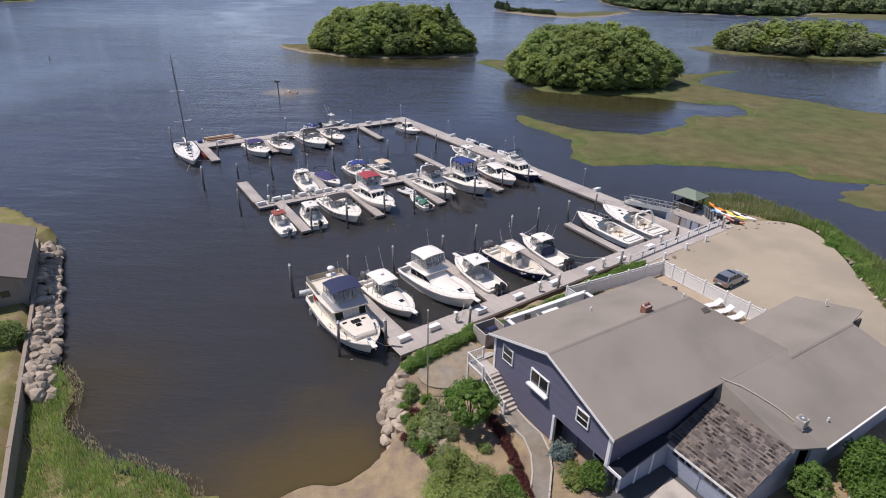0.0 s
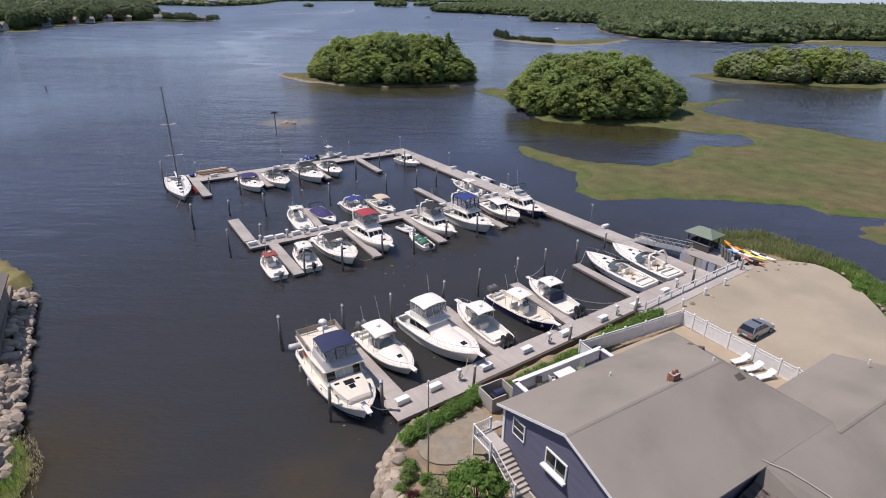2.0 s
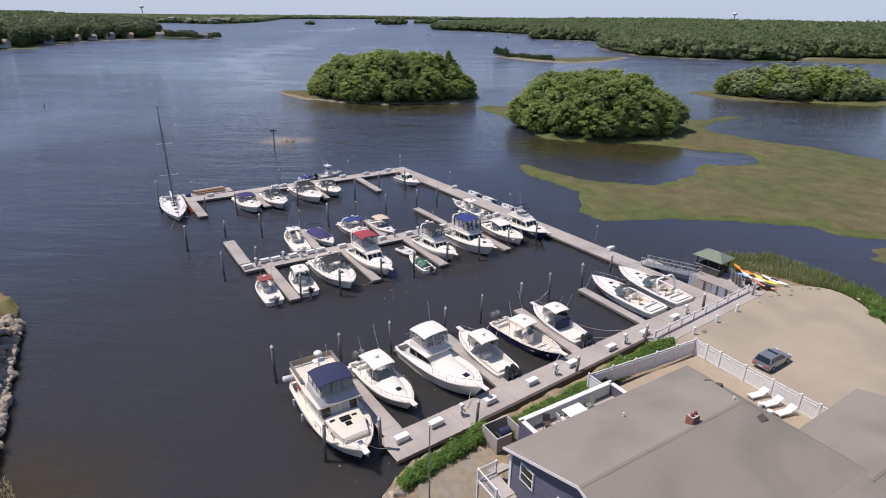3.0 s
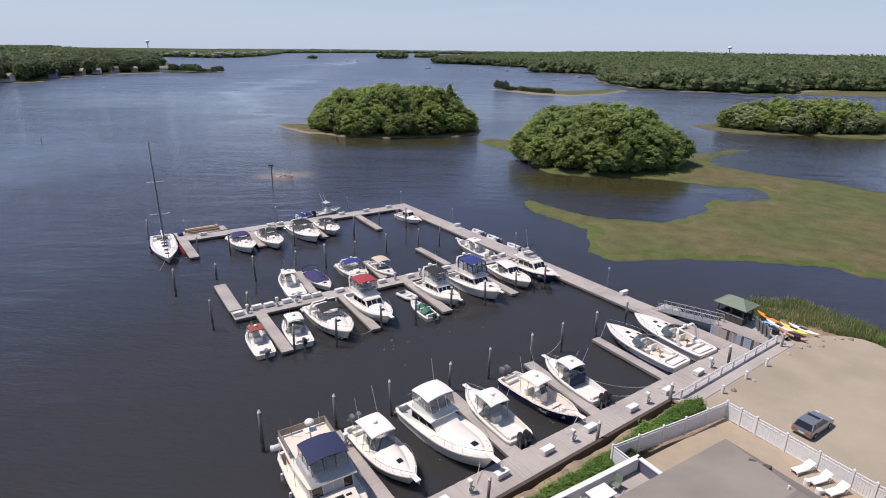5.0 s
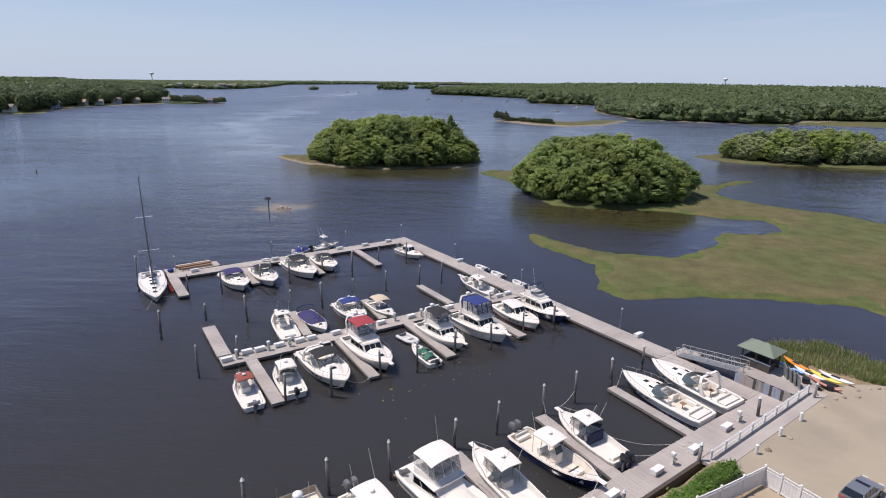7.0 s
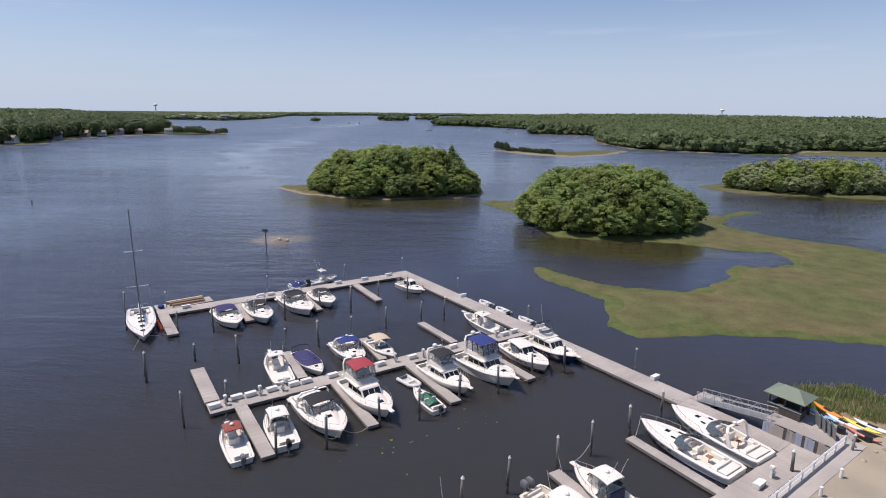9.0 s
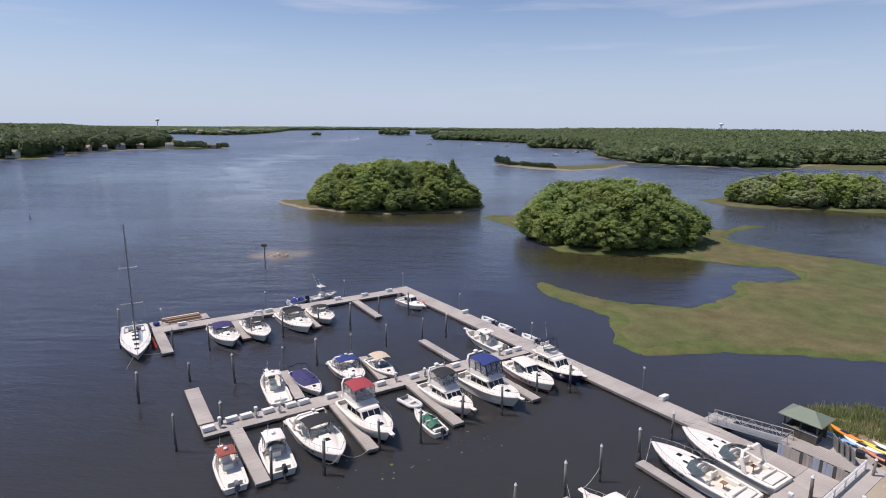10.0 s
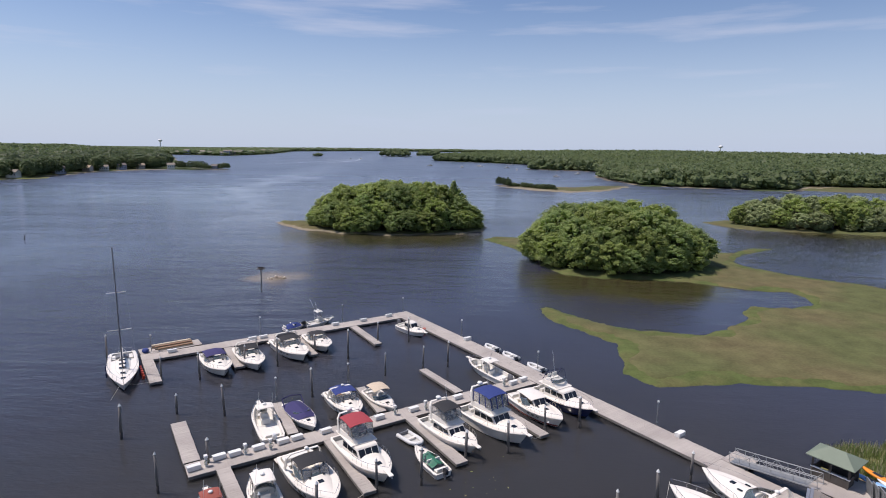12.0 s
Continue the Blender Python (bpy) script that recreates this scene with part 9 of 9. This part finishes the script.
blades("lawn_tufts", scatter([(-43, 54), (-38.5, 44), (-34.2, 36.3), (-28.5, 26.5), (-24, 19), (-32, 14), (-50, 30), (-52, 52)], 40000, 1.68, 6, 0.5), 0.14, 0.02, "reed", "straw and green lawn tufts", 6)

# retaining boulders of the garden
wall_rocks = thing("rock_wall", Matrix.Identity(4), "tan boulder retaining wall between garden and beach", "boulders")
rs = random.Random(6)
line = [dock(*p) for p in ((71.9, -44.4), (72.4, -46.2), (73.4, -48.0), (75.4, -49.6), (78.0, -50.9), (79.6, -50.6), (81.4, -50.2), (84, -50.0), (87, -50))]
pts = []
for p, q in zip(line, line[1:]):
    n = max(2, int((q - p).length / 0.62))
    for k in range(n):
        for lv in range(4):
            c = p.lerp(q, (k + rs.uniform(0, 0.6)) / n)
            inn = (q - p).normalized().cross(Vector((0, 0, 1)))
            pts.append((c.x + inn.x * (0.35 - lv * 0.4), c.y + inn.y * (0.35 - lv * 0.4), (0.25, 0.9, 1.55, 1.95)[lv] + rs.uniform(-0.1, 0.1)))
rocks(wall_rocks, pts, 0.62, rs)
pole = thing("flagpole", Matrix.Translation(dock(77.0, -47.2, 1.9)), "bare white flagpole in the garden", "flagpole")
bm = bmesh.new()
tube(bm, [(0, 0, 0), (0, 0, 7.3)], 0.06, 8, 0.035)
part("shaft", bm, M["metal_grey"], pole)
bm = bmesh.new()
ball(bm, (0, 0, 7.36), 0.08, 1)
part("finial", bm, M["white_plastic"], pole)

# ---- ramp, shelter and lot edge ----
ramp = thing("gangway", Matrix.Translation(dock(58.9, -0.45, 0.62)) @ Matrix.Rotation(TH, 4, "Z") @ Matrix.Rotation(-math.atan2(1.1, 7.4), 4, "Y"), "grey metal gangway with truss rails down to the dock", "gangway")
bm = bmesh.new()
box(bm, 0, 7.5, -0.62, 0.62, -0.06, 0.0)
part("tread", bm, M["metal_grey"], ramp)
for y in (-0.62, 0.62):
    for z in (0.05, 0.55, 1.0):
        bm = bmesh.new()
        tube(bm, [(0, y, z), (7.5, y, z)], 0.035, 5)
        part("rail", bm, M["metal_grey"], ramp)
    for k in range(9):
        bm = bmesh.new()
        x = k * 7.5 / 8
        tube(bm, [(x, y, 0), (x, y, 1.0)], 0.028, 5)
        if k < 8:
            tube(bm, [(x, y, 0.05 if k % 2 else 1.0), (x + 7.5 / 8, y, 1.0 if k % 2 else 0.05)], 0.022, 5)
        part("truss_bar", bm, M["metal_grey"], ramp)
plat = thing("fixed_pier", Matrix.Translation(dock(65.6, 0.9, 0)) @ Matrix.Rotation(TH, 4, "Z"), "fixed timber pier deck with a board bulkhead", "pier", kind="structure")
for k in range(44):
    bm = bmesh.new()
    box(bm, 0.02 + k * 0.145, 0.15 + k * 0.145, -2.0, 2.8, 1.66, 1.72)
    part("plank", bm, M["plank"], plat)
rs = random.Random(15)
for k in range(24):
    bm = bmesh.new()
    box(bm, k * 0.265, k * 0.265 + 0.25, -2.06 - rs.uniform(0, 0.03), -2.0, -0.8, 1.62 + rs.uniform(-0.1, 0.05))
    part("bulkhead_board", bm, (M["siding_pale"], M["plank"], M["metal_grey"], M["hut_wall"])[rs.choice((0, 1, 1, 2, 3))], plat)
for x in (0.2, 2.2, 4.2, 6.2):
    for y in (-1.9, 2.1):
        bm = bmesh.new()
        tube(bm, [(x, y, -1.5), (x, y, 1.66)], 0.14, 8)
        part("pier_post", bm, M["pile"], plat)
hut = thing("dock_shelter", Matrix.Translation(dock(66.4, 2.1, 1.72)) @ Matrix.Rotation(TH, 4, "Z") @ Matrix.Scale(0.87, 4), "dark open sided dock shelter with a sage green roof", "shelter")
for x in (-1.6, 0, 1.6):
    for y in (-1.25, 1.25):
        bm = bmesh.new()
        box(bm, x - 0.08, x + 0.08, y - 0.08, y + 0.08, 0, 2.35)
        part("post", bm, M["hut_wall"], hut)
for x0, x1, y0, y1 in ((-1.6, 1.6, -1.28, -1.2), (-1.6, 1.6, 1.2, 1.28), (-1.64, -1.56, -1.2, 1.2), (1.56, 1.64, -1.2, 0.2)):
    for k in range(5):
        bm = bmesh.new()
        box(bm, x0, x1, y0, y1, 0.02 + k * 0.19, 0.2 + k * 0.19)
        part("board", bm, M["hut_wall"], hut)
bm = bmesh.new()
box(bm, -1.75, 1.75, -1.35, -1.15, 0.97, 1.05)
part("counter", bm, M["white_paint"], hut, "pale counter board")
bm = bmesh.new()
e, r = [(-2.15, -1.8), (2.15, -1.8), (2.15, 1.8), (-2.15, 1.8)], 0.7
lo = [bm.verts.new((x, y, 2.3)) for x, y in e]
lo2 = [bm.verts.new((x, y, 2.22)) for x, y in e]
top = [bm.verts.new((-r, 0, 3.15)), bm.verts.new((r, 0, 3.15))]
for q in ((lo[0], lo[1], top[1], top[0]), (lo[1], lo[2], top[1]), (lo[2], lo[3], top[0], top[1]), (lo[3], lo[0], top[0]), tuple(lo2[::-1])):
    bm.faces.new(q)
for k in range(4):
    bm.faces.new((lo2[k], lo2[(k + 1) % 4], lo[(k + 1) % 4], lo[k]))
part("roof", bm, M["hut_roof"], hut, "hipped sage green roof")
# standing panels by the shelter
for k in range(4):
    bm = bmesh.new()
    box(bm, -0.55, 0.55, -0.04, 0.04, 0, 1.35, 0.01)
    for j in range(3):
        box(bm, -0.5 + j * 0.42, -0.42 + j * 0.42, -0.07, -0.035, 0.05, 1.3)
    ob = part("storage_panel", bm, M["metal_grey"])
    ob.matrix_world = Matrix.Translation(dock(69.2 + 0.55 * k, 1.7 - 0.35 * k, 1.72)) @ Matrix.Rotation(TH - 0.9, 4, "Z") @ Matrix.Rotation(0.12, 4, "X")
    tagged(ob, "grey upright storage panel beside the shelter", "panel", "storage panels")


def kayak(x, y, z, turn, color, L=3.3, label=""):
    th = thing("kayak", Matrix.Translation((x, y, z)) @ Matrix.Rotation(radians(turn), 4, "Z"), label, "kayak", "kayaks")
    bm = bmesh.new()
    rings = []
    for k in range(13):
        s = -1 + k / 6
        w = 0.34 * (1 - abs(s) ** 2.4) + 0.015
        up = 0.16 * abs(s) ** 3
        rings.append([(s * L / 2, w * math.cos(t), up + 0.17 + 0.17 * math.sin(t) * (1 - 0.5 * abs(s) ** 2)) for t in [j * math.pi / 5 for j in range(10)]])
    loft(bm, rings)
    part("shell", bm, color, th, smooth=True)
    bm = bmesh.new()
    tube(bm, [(-0.45, 0, 0.335), (0.35, 0, 0.335)], 0.2, 10)
    bmesh.ops.scale(bm, vec=(1, 1, 0.15), verts=bm.verts[:], space=Matrix.Translation((0, 0, -0.335)))
    part("cockpit", bm, M["black"], th)


def plastic(name, c):
    return mat(name, c, 0.4, vary=0.1, scale=3, fine=20)


KC = {"light blue": plastic("light blue kayak plastic", (0.22, 0.42, 0.68)), "orange": plastic("orange kayak plastic", (0.75, 0.25, 0.02)), "yellow": plastic("yellow kayak plastic", (0.75, 0.62, 0.08)),
      "white": plastic("white kayak plastic", (0.72, 0.72, 0.68)), "faded red": plastic("faded red kayak plastic", (0.50, 0.20, 0.13))}
for x, y, t, c in ((35.1, 69.3, -65, "light blue"), (36.3, 70.1, -74, "orange"), (36.4, 68.0, -65, "white"), (36.7, 66.0, -66, "faded red"), (37.6, 67.3, -63, "yellow"), (38.6, 67.2, -58, "white")):
    kayak(x, y, 1.76, t, KC[c], label=f"{c} plastic kayak lying on the grass by the lot")
for u, v, r in ((69.7, 2.6, 0.36), (70.9, 2.2, 0.36), (72.9, 2.6, 0.3)):
    ob = part("bucket", tube(bmesh.new(), [(0, 0, 0), (0, 0, 0.5), (0, 0, 0.55)], r, 12), M["black"])
    ob.matrix_world = Matrix.Translation(dock(u, v, 1.72))
    tagged(ob, "black plastic tub beside the kayaks", "tub", "tubs")
wp = thing("lot_railing", Matrix.Identity(4), "low white board railing between dock and lot", "railing")
ends = [dock(71.9, -17.2 + 17.4 * k / 8, 1.6) for k in range(9)]
for p in ends:
    bm = bmesh.new()
    box(bm, p.x - 0.07, p.x + 0.07, p.y - 0.07, p.y + 0.07, 1.3, 2.62)
    part("post", bm, M["white_paint"], wp)
for z, r in ((2.55, 0.075), (2.1, 0.06)):
    for p, q in zip(ends, ends[1:]):
        bm = bmesh.new()
        tube(bm, [Vector((p.x, p.y, z)), Vector((q.x, q.y, z))], r, 4)
        part("rail", bm, M["white_paint"], wp)
bm = bmesh.new()
c0, c1 = dock(71.25, -38.5), dock(71.35, 0.8)
d = (c1 - c0)
box(bm, 0, d.length, -0.3, 0.0, -0.8, 1.72, 0.02)
ob = part("bulkhead", bm, M["dock_side"])
ob.matrix_world = Matrix.Translation((c0.x, c0.y, 0)) @ Matrix.Rotation(math.atan2(d.y, d.x), 4, "Z")
tagged(ob, "dark timber bulkhead behind the shore dock", "bulkhead", kind="structure")
patch("boardwalk", [tuple(dock(*p)[:2]) for p in ((71.4, -18.0), (71.4, 1.5), (73.2, 1.5), (73.2, -17.6))], 1.76, M["plank"], "grey weathered boardwalk at the edge of the lot", "boardwalk")


def bollard(u, v):
    th = thing("white_bollard", Matrix.Translation(dock(u, v, 1.74)), "short white post with a dark base at the lot edge", "bollard", "lot bollards")
    bm = bmesh.new()
    tube(bm, [(0, 0, 0), (0, 0, 0.75)], 0.13, 10)
    part("shaft", bm, M["white_plastic"], th)
    bm = bmesh.new()
    ball(bm, (0, 0, 0.75), 0.15, 2, (1, 1, 0.6))
    part("cap", bm, M["white_plastic"], th, smooth=True)


for v in (-13.4, -9.3, -5.4):
    bollard(73.6, v)
rs = random.Random(31)
lot_rocks = thing("lot_stones", Matrix.Identity(4), "scattered stones and driftwood at the edge of the lot", "stones")
rocks(lot_rocks, [tuple(dock(u, v, 1.75)) for u, v in ((73.8, -1.2), (72.6, 0.6), (73.9, 1.2), (74.3, 2.2), (74.6, 4.8), (75.1, 6.2), (75.6, 6.9), (80.0, 8.6), (85.2, 3.6), (85.8, 3.0), (86.3, 2.2), (88.0, -0.3), (89.2, -1.8), (90.4, -3.4), (74.2, -9.0), (74.0, -12.2), (76.2, 7.6), (75.0, 3.4))], 0.32, rs)
for k in range(26):
    u = 86 + k * 0.5
    p = dock(u, 3.4 - (u - 86) * 1.28 + rs.uniform(-0.25, 0.25), 1.72)
    rocks(lot_rocks, [tuple(p)], 0.28, rs)


# ---- car ----
def sedan(m, label, paint="car_paint"):
    th = thing("car", m, label, "car", "parked cars")
    prof = [(-2.15, 0.35), (-2.2, 0.62), (-2.12, 0.92), (-1.75, 0.98), (-0.95, 0.99), (0.75, 0.96), (1.6, 0.86), (2.05, 0.72), (2.18, 0.5), (2.12, 0.3)]
    bm = bmesh.new()
    rings = []
    for y, k in ((-0.86, 0.93), (-0.80, 1.0), (0.80, 1.0), (0.86, 0.93)):
        rings.append([(x * (0.985 if k < 1 else 1), y, 0.3 + (z - 0.3) * k) for x, z in prof])
    loft(bm, rings)
    bmesh.ops.recalc_face_normals(bm, faces=bm.faces[:])
    part("body", bm, M[paint], th)
    cab = [(-2.08, 0.95), (-1.72, 1.41), (0.15, 1.44), (0.95, 0.95)]
    bm = bmesh.new()
    loft(bm, [[(x, y * (0.82 if z > 1.2 else 1.0), z) for x, z in cab] for y in (-0.78, 0.78)])
    bmesh.ops.recalc_face_normals(bm, faces=bm.faces[:])
    part("glasshouse", bm, M["glass_dark"], th, "dark windows of the car")
    bm = bmesh.new()
    box(bm, -1.73, 0.14, -0.66, 0.66, 1.39, 1.47, 0.03)
    part("roof", bm, M[paint], th)
    bm = bmesh.new()
    box(bm, -0.42, -0.06, -0.5, 0.5, 1.465, 1.482)
    part("sunroof", bm, M["glass_dark"], th)
    for y in (-0.72, 0.72):
        for (x0, z0), (x1, z1) in (((-2.05, 0.97), (-1.70, 1.42)), ((0.92, 0.97), (0.14, 1.44)), ((-0.45, 0.98), (-0.42, 1.42)), ((-1.25, 0.98), (-1.2, 1.42))):
            bm = bmesh.new()
            tube(bm, [(x0, y * 1.06, z0), (x1, y * 0.9, z1)], 0.045, 5)
            part("pillar", bm, M[paint], th)
    for x in (-1.32, 1.35):
        for y in (-0.80, 0.80):
            w = new("wheel")
            w.parent = th
            bm = bmesh.new()
            tube(bm, [(x, y - 0.10, 0.31), (x, y + 0.10, 0.31)], 0.31, 16)
            part("tyre", bm, M["tyre"], w)
            bm = bmesh.new()
            s = math.copysign(1, y)
            tube(bm, [(x, y + 0.095 * s, 0.31), (x, y + 0.112 * s, 0.31)], 0.19, 12)
            part("rim", bm, M["metal_grey"], w)
    for x, c in ((2.14, "white_plastic"), (-2.17, "float_red")):
        for y in (-0.6, 0.6):
            bm = bmesh.new()
            box(bm, x - 0.05, x + 0.03, y - 0.2, y + 0.2, 0.62, 0.76, 0.02)
            part("headlight" if x > 0 else "tail_light", bm, M[c], th)
    bm = bmesh.new()
    box(bm, -2.215, -2.19, -0.26, 0.26, 0.5, 0.62)
    part("number_plate", bm, M["white_plastic"], th)
    return th


p = dock(80.5, -12.3, 1.72)
sedan(Matrix.Translation(p) @ Matrix.Rotation(math.radians(34), 4, "Z") @ Matrix.Scale(0.88, 4), "silver grey station wagon with a sunroof parked on the sandy lot")
q = house_at(21.6, 12.5, 1.95)
M["white_car"] = mat("white car paint", (0.75, 0.76, 0.77), 0.25, vary=0.04, coat=0.5)
sedan(Matrix.Translation(q) @ Matrix.Rotation(HB - 1.0, 4, "Z"), "white car parked beside the wing of the house", "white_car")

# lumber float, red floats and buoys
raft = thing("work_float", Matrix.Translation(dock(-4.6, -37.6, 0)) @ Matrix.Rotation(TH, 4, "Z"), "low work float with stacked lumber and blue tarpaulin", "float")
bm = bmesh.new()
box(bm, -1.3, 1.3, -4.6, 3.6, -0.15, 0.42, 0.02)
part("hull", bm, M["dock_side"], raft)
for k in range(36):
    bm = bmesh.new()
    box(bm, -1.32, 1.32, -4.6 + k * 0.227, -4.6 + k * 0.227 + 0.21, 0.42, 0.46)
    part("plank", bm, M["plank"], raft)
for j, (x, z, n) in enumerate(((-0.7, 0.46, 3), (0.1, 0.46, 3), (0.7, 0.46, 2))):
    for k in range(n):
        bm = bmesh.new()
        box(bm, x - 0.3 + k * 0.02, x + 0.1 + k * 0.02, -2.9 + 0.3 * j, 2.4, z + k * 0.17, z + k * 0.17 + 0.15)
        ob = part("timber", bm, M["teak" if (j + k) % 2 else "tan_canvas"])
        ob.matrix_world = raft.matrix_world.copy()
        tagged(ob, "stacked tan timber beam on the work float", "timber", "stacked timber")
bm = bmesh.new()
ball(bm, (0.5, -3.9, 0.75), 0.6, 2, (1, 0.8, 0.6))
ob = part("tarpaulin_bundle", bm, M["blue_canvas"])
ob.matrix_world = raft.matrix_world.copy()
tagged(ob, "bundle under a blue tarpaulin on the float", "bundle")
for k in range(5):
    ob = part("dock_fender", tube(bmesh.new(), [(0, 0, -0.25), (0, 0, 0.0), (0, 0, 0.25)], 0.16, 9), M["float_red"])
    ob.matrix_world = Matrix.Translation(dock(1.5 + 0.9 * k, -43.0 - 0.03 * k, 0.38))
    tagged(ob, "red fender hung on the finger dock", "fender", "red fenders")
bm = bmesh.new()
ball(bm, (0, 0, 0), 0.28, 2)
ob = part("mooring_ball", bm, M["float_red"])
ob.matrix_world = Matrix.Translation(dock(9.2, -2.55, 0.45))
tagged(ob, "orange red ball fender on the walkway edge", "fender")

# bits of weed and foam adrift between the boats
rs = np.random.RandomState(44)
V, Fq = [], []
for cu, cv, n in ((60, -40, 9), (62, -32, 6), (47, -22, 14), (45, -32, 12), (69, -47, 8), (20, -30, 5), (66, -28, 9)):
    for _ in range(n):
        p = dock(cu + rs.normal() * 2.2, cv + rs.normal() * 1.6, 0.012)
        r = 0.05 + 0.13 * rs.rand() ** 3
        a0 = rs.rand() * 6.28
        k0 = len(V)
        V += [(p.x + r * math.cos(a0 + j * 1.26) * rs.uniform(0.5, 1.4), p.y + r * math.sin(a0 + j * 1.26) * rs.uniform(0.5, 1.4), p.z) for j in range(5)]
        Fq.append(list(range(k0, k0 + 5)))
tagged(raw("floating_weed", V, Fq, M["reed_ground"]), "small scraps of pale weed adrift on the water", "weed", kind="stuff")
